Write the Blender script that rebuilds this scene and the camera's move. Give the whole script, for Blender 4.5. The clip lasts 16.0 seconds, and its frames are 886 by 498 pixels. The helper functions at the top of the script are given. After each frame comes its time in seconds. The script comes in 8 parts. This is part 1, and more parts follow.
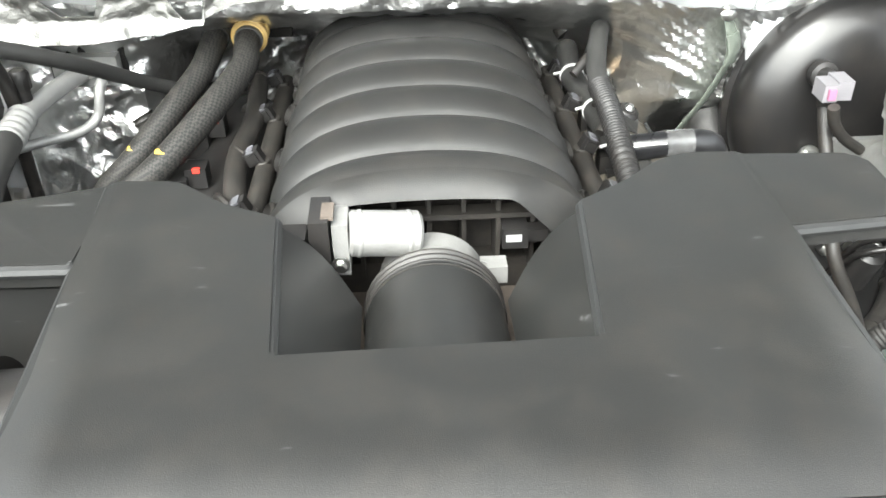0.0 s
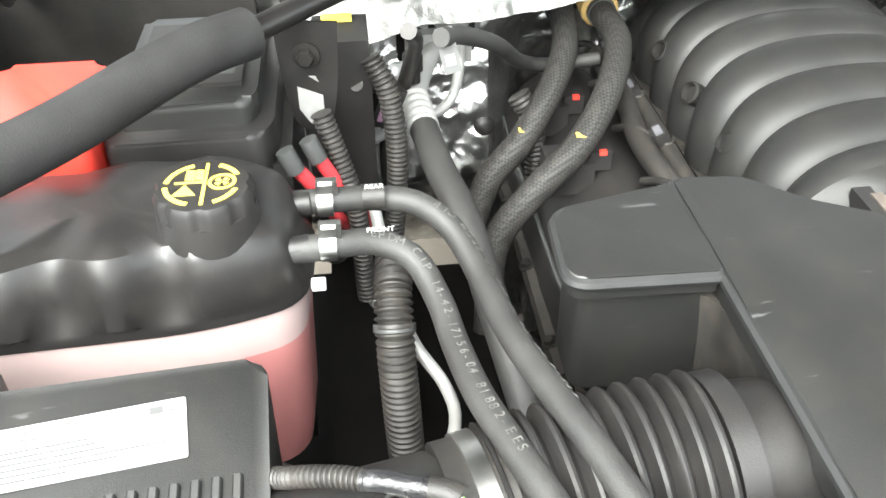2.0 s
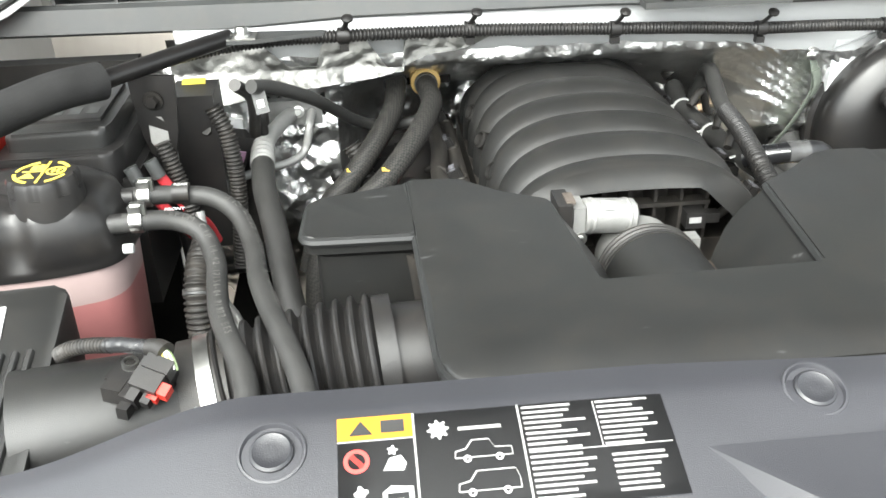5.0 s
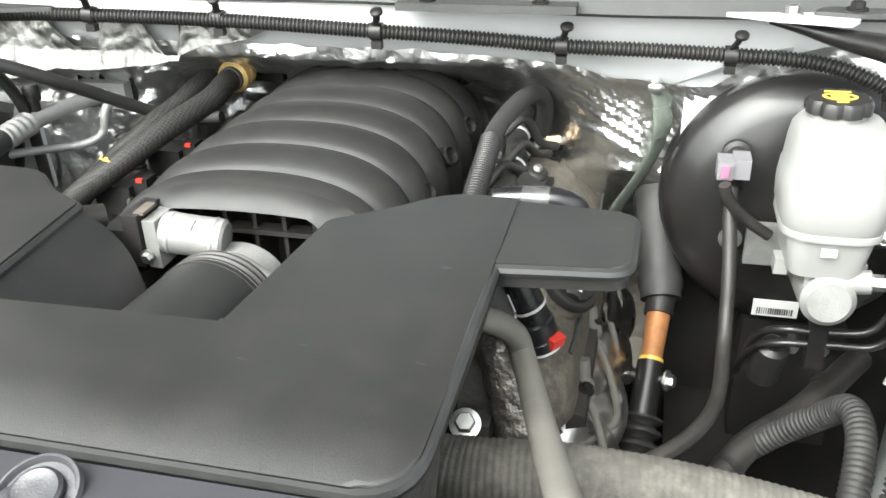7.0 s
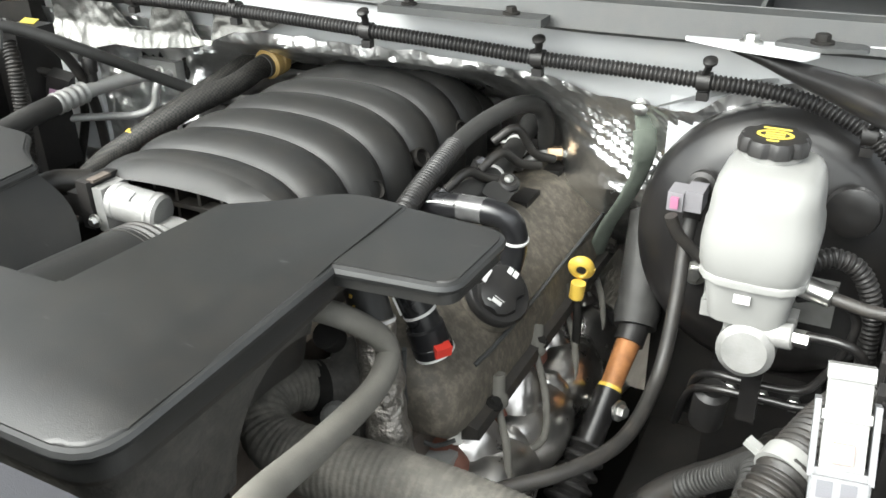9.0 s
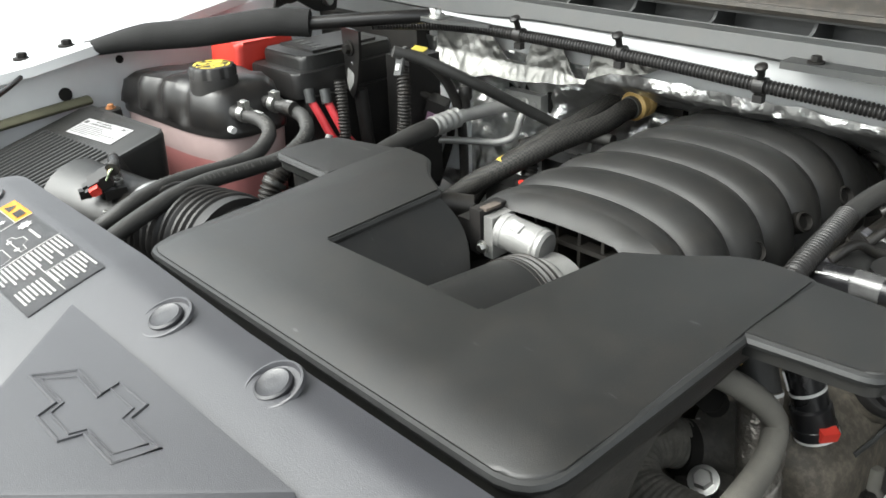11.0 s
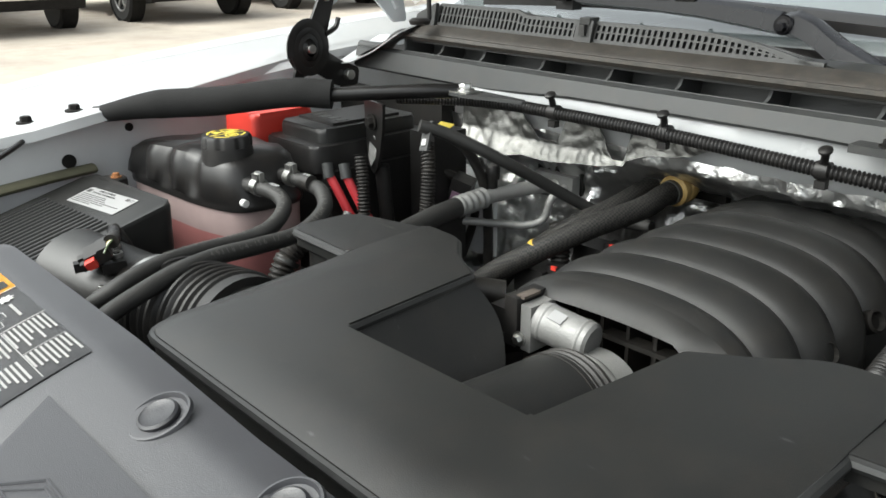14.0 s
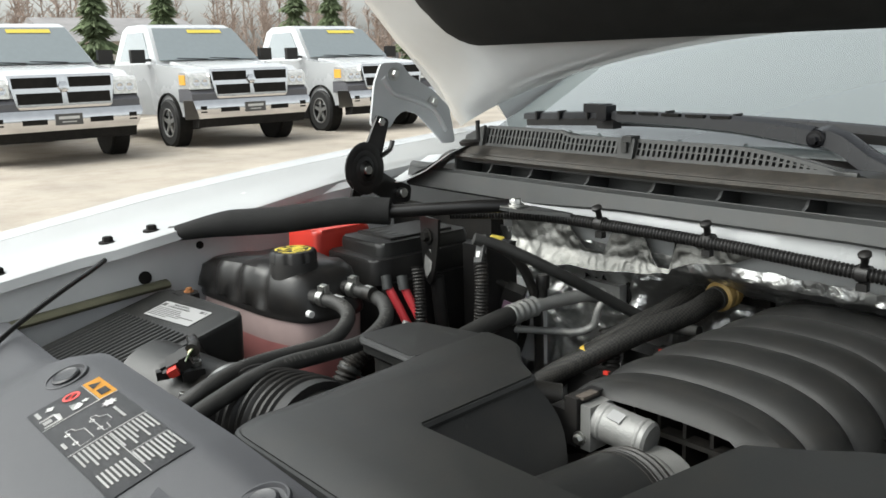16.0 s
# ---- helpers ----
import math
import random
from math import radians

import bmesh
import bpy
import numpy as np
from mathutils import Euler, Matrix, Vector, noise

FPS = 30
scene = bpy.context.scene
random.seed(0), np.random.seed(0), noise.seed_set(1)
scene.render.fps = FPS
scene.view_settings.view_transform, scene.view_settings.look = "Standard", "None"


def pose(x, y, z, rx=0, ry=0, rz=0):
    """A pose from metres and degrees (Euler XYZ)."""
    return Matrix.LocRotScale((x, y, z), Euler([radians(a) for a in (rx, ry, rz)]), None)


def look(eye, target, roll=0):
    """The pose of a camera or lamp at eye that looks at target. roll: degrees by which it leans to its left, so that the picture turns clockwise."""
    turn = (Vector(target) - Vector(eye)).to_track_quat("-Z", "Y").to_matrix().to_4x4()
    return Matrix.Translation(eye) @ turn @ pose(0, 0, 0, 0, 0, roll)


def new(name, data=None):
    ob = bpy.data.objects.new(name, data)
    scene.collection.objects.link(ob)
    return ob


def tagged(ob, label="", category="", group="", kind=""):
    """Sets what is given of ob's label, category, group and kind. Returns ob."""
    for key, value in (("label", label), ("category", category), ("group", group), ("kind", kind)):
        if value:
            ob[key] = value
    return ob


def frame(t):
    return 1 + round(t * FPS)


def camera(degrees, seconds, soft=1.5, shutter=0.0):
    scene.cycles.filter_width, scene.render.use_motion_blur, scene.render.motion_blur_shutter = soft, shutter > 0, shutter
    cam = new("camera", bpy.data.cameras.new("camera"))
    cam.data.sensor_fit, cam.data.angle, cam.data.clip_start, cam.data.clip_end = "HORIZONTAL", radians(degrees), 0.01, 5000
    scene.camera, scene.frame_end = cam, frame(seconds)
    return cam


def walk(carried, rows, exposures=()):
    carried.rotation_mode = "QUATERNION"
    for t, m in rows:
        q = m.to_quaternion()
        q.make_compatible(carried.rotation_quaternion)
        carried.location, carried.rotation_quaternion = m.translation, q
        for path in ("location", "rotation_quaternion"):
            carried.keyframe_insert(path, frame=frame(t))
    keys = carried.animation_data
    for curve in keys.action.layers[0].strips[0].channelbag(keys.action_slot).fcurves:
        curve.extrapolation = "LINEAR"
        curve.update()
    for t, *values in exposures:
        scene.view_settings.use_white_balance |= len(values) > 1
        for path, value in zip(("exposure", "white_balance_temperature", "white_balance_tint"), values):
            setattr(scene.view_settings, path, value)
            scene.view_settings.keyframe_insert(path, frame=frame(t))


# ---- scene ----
# the camera and its walk
cam = camera(54.3, 16.0, soft=1.6)
PATH = [
    (0, (0.124, 0.057, 1.452), (0.197, 1.717, 0.339), -1.1),
    (0.5, (-0.009, 0.1, 1.431), (0.072, 1.712, 0.25), -1.2),
    (1, (-0.109, 0.128, 1.431), (-0.025, 1.708, 0.207), -1.6),
    (1.5, (-0.213, 0.138, 1.455), (-0.092, 1.71, 0.224), -1.4),
    (2, (-0.358, 0.13, 1.49), (-0.192, 1.701, 0.263), -0.6),
    (2.5, (-0.47, 0.096, 1.491), (-0.222, 1.66, 0.269), -2.5),
    (3, (-0.531, 0.035, 1.477), (-0.177, 1.587, 0.266), -1.5),
    (3.5, (-0.498, -0.048, 1.493), (-0.102, 1.51, 0.303), -0.8),
    (4, (-0.374, -0.138, 1.511), (0.025, 1.442, 0.352), 0.2),
    (4.5, (-0.263, -0.184, 1.504), (0.092, 1.474, 0.443), 0.6),
    (4.7, (-0.224, -0.178, 1.505), (0.055, 1.526, 0.495), -0.3),
    (6.8, (0.457, 0.005, 1.43), (0.057, 1.728, 0.498), -1.7),
    (7, (0.507, 0.019, 1.421), (0.068, 1.735, 0.492), -1.8),
    (7.5, (0.641, 0.03, 1.428), (0.162, 1.732, 0.493), -1.8),
    (8, (0.702, 0.005, 1.448), (0.205, 1.706, 0.522), -1.7),
    (8.5, (0.72, 0.045, 1.439), (0.174, 1.728, 0.507), 0.0),
    (9, (0.755, 0.1, 1.428), (-0.077, 1.664, 0.5), -1.2),
    (9.5, (0.753, 0.118, 1.424), (-0.3, 1.547, 0.503), -1.2),
    (10, (0.736, 0.108, 1.439), (-0.473, 1.408, 0.518), -1.2),
    (10.2, (0.73, 0.1, 1.446), (-0.515, 1.367, 0.528), -1.2),
    (12.3, (0.52, -0.06, 1.46), (-0.854, 1.173, 0.691), -1.4),
    (12.5, (0.511, -0.047, 1.445), (-0.852, 1.21, 0.695), -1.5),
    (13, (0.505, -0.025, 1.435), (-0.853, 1.262, 0.728), -2.0),
    (13.5, (0.539, 0.028, 1.421), (-0.823, 1.322, 0.735), -1.1),
    (14, (0.576, 0.072, 1.42), (-0.809, 1.342, 0.735), -0.2),
    (14.5, (0.576, 0.074, 1.42), (-0.873, 1.278, 0.748), -0.9),
    (15, (0.571, 0.076, 1.426), (-0.907, 1.291, 0.843), -0.8),
    (15.5, (0.599, 0.067, 1.443), (-0.898, 1.299, 0.954), -1.0),
    (16, (0.603, 0.012, 1.431), (-0.889, 1.272, 1.0), -1.7),
]
EXPOSURES = [(0.0, 2.9), (0.8, 3.15), (1.5, 3.35), (2.2, 2.8), (3.0, 1.7), (3.6, 1.55), (4.5, 2.2), (5.8, 2.5), (7.0, 2.6), (8.0, 2.35), (8.5, 2.22), (9.0, 2.35), (9.5, 2.6), (10.0, 2.65), (11.2, 1.7), (12.5, 1.0), (13.0, 1.25), (14.0, 1.3), (15.0, 1.05), (16.0, 0.95)]
walk(cam, [(t, look(eye, target, roll)) for t, eye, target, roll in PATH], EXPOSURES)

# ---- world and light: a bright overcast sky ----
world = bpy.data.worlds.new("sky")
scene.world = world
world.use_nodes = True
_n, _l = world.node_tree.nodes, world.node_tree.links
sky = _n.new("ShaderNodeTexSky")
sky.sky_type, sky.sun_disc = "NISHITA", False
sky.sun_elevation, sky.sun_rotation = radians(51), radians(210)
sky.dust_density, sky.ozone_density, sky.air_density = 4.0, 0.6, 1.0
soften = _n.new("ShaderNodeHueSaturation")
soften.inputs["Saturation"].default_value = 0.18
_l.new(sky.outputs[0], soften.inputs["Color"])
tint_ = _n.new("ShaderNodeVectorMath")
tint_.operation = "MULTIPLY"
tint_.inputs[1].default_value = (0.965, 1.0, 0.975)
_l.new(soften.outputs[0], tint_.inputs[0])
_l.new(tint_.outputs[0], _n["Background"].inputs["Color"])
_n["Background"].inputs["Strength"].default_value = 0.15
sun = new("sun", bpy.data.lights.new("sun", "SUN"))
sun.data.energy, sun.data.angle, sun.data.color = 1.4, radians(65), (0.965, 0.99, 0.945)
sun.matrix_world = look((-1.7, -3.0, 4.3), (0, 0, 0))


# ---- helpers of this scene ----
def thing(name, base, label, category, group="", kind=""):
    ob = new(name)
    ob.empty_display_size = 0.05
    ob.location = base
    ob["base"] = base
    return tagged(ob, label, category, group, kind)


def smooth(me, degrees=40):
    for p in me.polygons:
        p.use_smooth = True
    me.set_sharp_from_angle(angle=radians(degrees))


def base_of(ob):
    while ob.parent:
        ob = ob.parent
    return ob.location


def part(name, bm, material, parent=None, label="", flat=False):
    """One mesh out of a bmesh in world metres, under a thing or a part."""
    if parent is not None:
        bmesh.ops.translate(bm, verts=bm.verts, vec=-base_of(parent))
    bmesh.ops.recalc_face_normals(bm, faces=bm.faces)
    me = bpy.data.meshes.new(name)
    bm.to_mesh(me)
    bm.free()
    if not flat:
        smooth(me)
    me.materials.append(material)
    ob = new(name, me)
    ob.parent = parent
    if label:
        ob["label"] = label
    return ob


def solo(name, bm, material, label, category, group="", kind="", flat=False):
    """A thing that is a single mesh, its origin at its own foot."""
    co = [v.co for v in bm.verts]
    foot = Vector((sum(c.x for c in co) / len(co), sum(c.y for c in co) / len(co), min(c.z for c in co)))
    bmesh.ops.translate(bm, verts=bm.verts, vec=-foot)
    ob = part(name, bm, material, None, "", flat)
    ob.location = foot
    return tagged(ob, label, category, group, kind)


def bevelled(bm, width, segments=2, angle=30):
    if width <= 0:
        return bm
    edges = [e for e in bm.edges if len(e.link_faces) == 2 and e.calc_face_angle(0) > radians(angle)]
    bmesh.ops.bevel(bm, geom=edges, offset=width, segments=segments, profile=0.5, affect="EDGES", clamp_overlap=True)
    return bm


def box(x0, x1, y0, y1, z0, z1, bevel=0.003, segments=2, taper=0.0):
    """A box between two corners; taper draws its foot in on all sides."""
    bm = bmesh.new()
    k = taper
    v = [bm.verts.new(c) for c in ((x0 + k, y0 + k, z0), (x1 - k, y0 + k, z0), (x1 - k, y1 - k, z0), (x0 + k, y1 - k, z0),
                                   (x0, y0, z1), (x1, y0, z1), (x1, y1, z1), (x0, y1, z1))]
    for f in ((3, 2, 1, 0), (4, 5, 6, 7), (0, 1, 5, 4), (1, 2, 6, 5), (2, 3, 7, 6), (3, 0, 4, 7)):
        bm.faces.new([v[i] for i in f])
    return bevelled(bm, bevel, segments)


def moved(bm, m):
    bmesh.ops.transform(bm, matrix=m, verts=bm.verts)
    return bm


def joined(*bms):
    out = bmesh.new()
    for b in bms:
        me = bpy.data.meshes.new("tmp")
        b.to_mesh(me)
        b.free()
        out.from_mesh(me)
        bpy.data.meshes.remove(me)
    return out


def rounded(outline, radius, steps=4):
    """Rounds the corners of a closed outline of (x, y) or (x, y, r)."""
    pts, n = [], len(outline)
    for i in range(n):
        a, b, c = Vector(outline[i - 1][:2]), Vector(outline[i][:2]), Vector(outline[(i + 1) % n][:2])
        r = outline[i][2] if len(outline[i]) > 2 else radius
        u, w = (a - b), (c - b)
        r = min(r, u.length * 0.48, w.length * 0.48)
        p, q = b + u.normalized() * r, b + w.normalized() * r
        for k in range(steps + 1):
            t = k / steps
            pts.append(((1 - t) ** 2 * p + 2 * t * (1 - t) * b + t * t * q))
    return pts


def prism(outline, z0, z1, bevel=0.003, segments=2, shrink=1.0, top=None):
    """An upright prism over an outline of Vectors; top(x, y) may give the upper height."""
    bm = bmesh.new()
    cx = sum(p[0] for p in outline) / len(outline)
    cy = sum(p[1] for p in outline) / len(outline)
    lo = [bm.verts.new((cx + (p[0] - cx) * shrink, cy + (p[1] - cy) * shrink, z0)) for p in outline]
    hi = [bm.verts.new((p[0], p[1], top(p[0], p[1]) if top else z1)) for p in outline]
    n = len(lo)
    for i in range(n):
        bm.faces.new((lo[i], lo[(i + 1) % n], hi[(i + 1) % n], hi[i]))
    bm.faces.new(list(reversed(lo)))
    cap = bm.faces.new(hi)
    if bevel:
        bmesh.ops.bevel(bm, geom=list(cap.edges), offset=bevel, segments=segments, profile=0.5, affect="EDGES", clamp_overlap=True)
    return bm


def curve(points, step=0.008):
    """A smooth line through control points."""
    p = [Vector(q[:3]) for q in points]
    if len(p) == 2:
        n = max(2, int((p[1] - p[0]).length / step))
        return [p[0].lerp(p[1], i / n) for i in range(n + 1)]
    p = [p[0] * 2 - p[1]] + p + [p[-1] * 2 - p[-2]]
    out = []
    for i in range(1, len(p) - 2):
        n = max(2, int((p[i + 1] - p[i]).length / step))
        for k in range(n):
            t = k / n
            a, b, c, d = p[i - 1:i + 3]
            out.append(0.5 * ((2 * b) + (c - a) * t + (2 * a - 5 * b + 4 * c - d) * t * t + (3 * b - a - 3 * c + d) * t ** 3))
    out.append(p[-2])
    return out


def sweep(line, radius, sides=12, flat=1.0, wave=0.0, pitch=0.006, caps=True):
    """A tube along a line; radius is a number or a function of 0..1; wave and pitch give it corrugation; flat squashes it."""
    bm = bmesh.new()
    if wave:
        total = sum((b - a).length for a, b in zip(line, line[1:]))
        n, dense, acc, i, walked = int(total / pitch * 6), [], 0.0, 0, 0.0
        for k in range(n + 1):
            s = total * k / n
            while i < len(line) - 2 and walked + (line[i + 1] - line[i]).length < s:
                walked += (line[i + 1] - line[i]).length
                i += 1
            seg = (line[i + 1] - line[i]).length or 1
            dense.append(line[i].lerp(line[i + 1], min(1, (s - walked) / seg)))
        line = dense
    rings, n = [], len(line)
    t0 = (line[1] - line[0]).normalized()
    side = t0.orthogonal().normalized()
    if abs(t0.z) < 0.95:
        side = t0.cross(Vector((0, 0, 1))).normalized()
    for i, p in enumerate(line):
        t = (line[min(i + 1, n - 1)] - line[max(i - 1, 0)]).normalized()
        side = (side - t * side.dot(t)).normalized()
        up = side.cross(t)
        r = radius(i / (n - 1)) if callable(radius) else radius
        if wave:
            r += wave * (1, 0.75, -0.5, -1, -0.5, 0.75)[i % 6]
        rings.append([bm.verts.new(p + r * (math.cos(a) * side + flat * math.sin(a) * up)) for a in (2 * math.pi * k / sides for k in range(sides))])
    for a, b in zip(rings, rings[1:]):
        for k in range(sides):
            bm.faces.new((a[k], a[(k + 1) % sides], b[(k + 1) % sides], b[k]))
    if caps:
        bm.faces.new(list(reversed(rings[0])))
        bm.faces.new(rings[-1])
    return bm


def hose(points, radius, sides=12, **kw):
    return sweep(curve(points), radius, sides, **kw)


def lathe(profile, place=(0, 0, 0), turn=None, sides=32, lobes=0, lobe=0.0):
    """Turns a profile of (radius, height) about z, then puts it at place, its axis along turn; lobes make a knurled grip."""
    bm = bmesh.new()
    rings = []
    for r, h in profile:
        ring = []
        for k in range(sides):
            a = 2 * math.pi * k / sides
            q = r * (1 - (2.2 * lobe * max(0.0, math.cos(lobes * a)) ** 1.5 if lobes else 0))
            ring.append(bm.verts.new((q * math.cos(a), q * math.sin(a), h)))
        rings.append(ring)
    for a, b in zip(rings, rings[1:]):
        for k in range(sides):
            bm.faces.new((a[k], a[(k + 1) % sides], b[(k + 1) % sides], b[k]))
    bm.faces.new(list(reversed(rings[0])))
    bm.faces.new(rings[-1])
    m = Matrix.Translation(place)
    if turn is not None:
        m = m @ Vector(turn).to_track_quat("Z", "Y").to_matrix().to_4x4()
    return moved(bm, m)


def rod(a, b, r, sides=14, bevel=0.0):
    a, b = Vector(a), Vector(b)
    h = (b - a).length
    e = bevel or min(r, h) * 0.12
    return lathe([(r - e, 0), (r, e), (r, h - e), (r - e, h)], a, b - a, sides)


def bolt(place, turn, r=0.006, flange=1.5):
    """A hexagon head on its flange."""
    a = lathe([(r * flange, 0), (r * flange, r * 0.35), (r * 1.0, r * 0.4)], place, turn, 18)
    b = lathe([(r, r * 0.3), (r, r * 1.1), (r * 0.85, r * 1.3)], place, turn, 6)
    return joined(a, b)


def loft(sections, caps=True, closed=True):
    bm = bmesh.new()
    rings = [[bm.verts.new(p) for p in s] for s in sections]
    n = len(rings[0])
    for a, b in zip(rings, rings[1:]):
        for k in range(n if closed else n - 1):
            bm.faces.new((a[k], a[(k + 1) % n], b[(k + 1) % n], b[k]))
    if caps and closed:
        bm.faces.new(list(reversed(rings[0])))
        bm.faces.new(rings[-1])
    return bm


def slab(outline, place, turn, thick):
    """A flat plate: outline in its own x, y, put at place with its normal along turn (x stays level)."""
    bm = prism(outline, 0, thick, bevel=min(0.001, thick * 0.3), segments=1)
    z = Vector(turn).normalized()
    x = Vector((0, 1, 0)).cross(z) if abs(z.y) < 0.7 else Vector((1, 0, 0))
    x = (x - z * x.dot(z)).normalized()
    y = z.cross(x)
    m = Matrix((x, y, z)).transposed().to_4x4()
    return moved(bm, Matrix.Translation(place) @ m)


def rect(w, h):
    return [(-w / 2, -h / 2), (w / 2, -h / 2), (w / 2, h / 2), (-w / 2, h / 2)]


# ---- materials ----
def surface(name, colour, rough=0.5, metal=0.0, vary=0.15, scale=12.0, grain=0.15, grain_scale=900.0, dust=0.0, dust_colour=(0.16, 0.13, 0.10), dent=0.0,
            dent_scale=8.0, coat=0.0, through_light=0.0, spec=0.5, specks=0.0, coat_rough=0.04):
    m = bpy.data.materials.new(name)
    m.use_nodes = True
    n, l = m.node_tree.nodes, m.node_tree.links
    b = n["Principled BSDF"]
    b.inputs["Metallic"].default_value = metal
    b.inputs["Coat Weight"].default_value = coat
    b.inputs["Coat Roughness"].default_value = coat_rough
    b.inputs["Transmission Weight"].default_value = through_light
    b.inputs["Specular IOR Level"].default_value = spec
    co = n.new("ShaderNodeTexCoord")
    big = n.new("ShaderNodeTexNoise")
    big.inputs["Scale"].default_value, big.inputs["Detail"].default_value = scale, 6
    l.new(co.outputs["Object"], big.inputs["Vector"])
    fine = n.new("ShaderNodeTexNoise")
    fine.inputs["Scale"].default_value, fine.inputs["Detail"].default_value = grain_scale, 2
    l.new(co.outputs["Object"], fine.inputs["Vector"])
    ramp = n.new("ShaderNodeMapRange")
    ramp.inputs["From Min"].default_value, ramp.inputs["From Max"].default_value = 0.3, 0.7
    ramp.inputs["To Min"].default_value, ramp.inputs["To Max"].default_value = 1 - vary, 1 + vary
    l.new(big.outputs["Fac"], ramp.inputs["Value"])
    tint = n.new("ShaderNodeVectorMath")
    tint.operation = "SCALE"
    tint.inputs[0].default_value = colour[:3]
    l.new(ramp.outputs[0], tint.inputs["Scale"])
    colour_out = tint.outputs[0]
    rr = n.new("ShaderNodeMapRange")
    rr.inputs["To Min"].default_value, rr.inputs["To Max"].default_value = max(0.03, rough - min(0.1, rough * 0.2)), min(1, rough + min(0.1, rough * 0.2))
    l.new(big.outputs["Fac"], rr.inputs["Value"])
    rough_out = rr.outputs[0]
    if dust:
        d1 = n.new("ShaderNodeTexNoise")
        d1.inputs["Scale"].default_value, d1.inputs["Detail"].default_value, d1.inputs["Roughness"].default_value = scale * 2.3, 8, 0.7
        l.new(co.outputs["Object"], d1.inputs["Vector"])
        dm = n.new("ShaderNodeMapRange")
        dm.inputs["From Min"].default_value, dm.inputs["From Max"].default_value = 0.45, 0.75
        dm.inputs["To Min"].default_value, dm.inputs["To Max"].default_value = dust * 0.25, dust
        l.new(d1.outputs["Fac"], dm.inputs["Value"])
        mx = n.new("ShaderNodeMix")
        mx.data_type = "RGBA"
        l.new(dm.outputs[0], mx.inputs["Factor"])
        l.new(colour_out, mx.inputs["A"])
        mx.inputs["B"].default_value = (*dust_colour, 1)
        colour_out = mx.outputs["Result"]
        ad = n.new("ShaderNodeMath")
        ad.operation, ad.use_clamp = "MULTIPLY_ADD", True
        l.new(dm.outputs[0], ad.inputs[0])
        ad.inputs[1].default_value = 0.4
        l.new(rough_out, ad.inputs[2])
        rough_out = ad.outputs[0]
    if specks:
        # short pale scuffs and crumbs of dust
        mp = n.new("ShaderNodeMapping")
        mp.inputs["Scale"].default_value, mp.inputs["Rotation"].default_value = (0.35, 1.6, 1.0), (0, 0, 0.2)
        l.new(co.outputs["Object"], mp.inputs["Vector"])
        sn = n.new("ShaderNodeTexNoise")
        sn.inputs["Scale"].default_value, sn.inputs["Detail"].default_value = 75, 3
        l.new(mp.outputs[0], sn.inputs["Vector"])
        sm = n.new("ShaderNodeMapRange")
        sm.inputs["From Min"].default_value, sm.inputs["From Max"].default_value = 0.71, 0.77
        sm.inputs["To Max"].default_value = specks
        l.new(sn.outputs["Fac"], sm.inputs["Value"])
        sx = n.new("ShaderNodeMix")
        sx.data_type = "RGBA"
        l.new(sm.outputs[0], sx.inputs["Factor"])
        l.new(colour_out, sx.inputs["A"])
        sx.inputs["B"].default_value = (0.10, 0.10, 0.10, 1)
        colour_out = sx.outputs["Result"]
    l.new(colour_out, b.inputs["Base Color"])
    l.new(rough_out, b.inputs["Roughness"])
    bump = n.new("ShaderNodeBump")
    bump.inputs["Strength"].default_value, bump.inputs["Distance"].default_value = grain, 0.0006
    l.new(fine.outputs["Fac"], bump.inputs["Height"])
    if dent:
        dn = n.new("ShaderNodeTexNoise")
        dn.inputs["Scale"].default_value, dn.inputs["Detail"].default_value = dent_scale, 4
        l.new(co.outputs["Object"], dn.inputs["Vector"])
        b2 = n.new("ShaderNodeBump")
        b2.inputs["Strength"].default_value, b2.inputs["Distance"].default_value = dent, 0.01
        l.new(dn.outputs["Fac"], b2.inputs["Height"])
        l.new(b2.outputs[0], bump.inputs["Normal"])
    l.new(bump.outputs[0], b.inputs["Normal"])
    return m


SATIN = surface("satin black plastic", (0.0088, 0.0094, 0.0094), 0.42, vary=0.08, grain=0.35, grain_scale=1400, dust=0.06, spec=0.65, specks=0.5)
# Paler than the lid: the rim's sky highlight is put into this colour.
EDGE = surface("highlit plastic edge", (0.016, 0.0165, 0.0165), 0.45, vary=0.15, scale=30, grain=0.2, spec=0.55)
MANI = surface("moulded nylon", (0.0120, 0.0125, 0.0125), 0.47, vary=0.15, grain=0.3, grain_scale=1100, dust=0.07, spec=0.36)
COVER = surface("slate grey cover plastic", (0.027, 0.0273, 0.032), 0.44, vary=0.05, grain=0.4, grain_scale=1500, spec=0.8)
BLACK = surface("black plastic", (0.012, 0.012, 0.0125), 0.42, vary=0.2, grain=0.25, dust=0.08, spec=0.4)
GLOSSY = surface("glossy black paint", (0.007, 0.007, 0.0075), 0.34, vary=0.15, grain=0.05, coat=0.1, dust=0.06, spec=0.4)
DUSTY = surface("dusty black plastic", (0.011, 0.0108, 0.0104), 0.55, vary=0.3, scale=25, grain=0.3, dust=0.20)
RUBBER = surface("hose rubber", (0.012, 0.012, 0.012), 0.48, vary=0.25, scale=20, grain=0.4, dust=0.16)
OLDRUB = surface("dusty hose rubber", (0.020, 0.020, 0.0195), 0.55, vary=0.25, scale=25, grain=0.5, dust=0.25, dust_colour=(0.075, 0.070, 0.063))
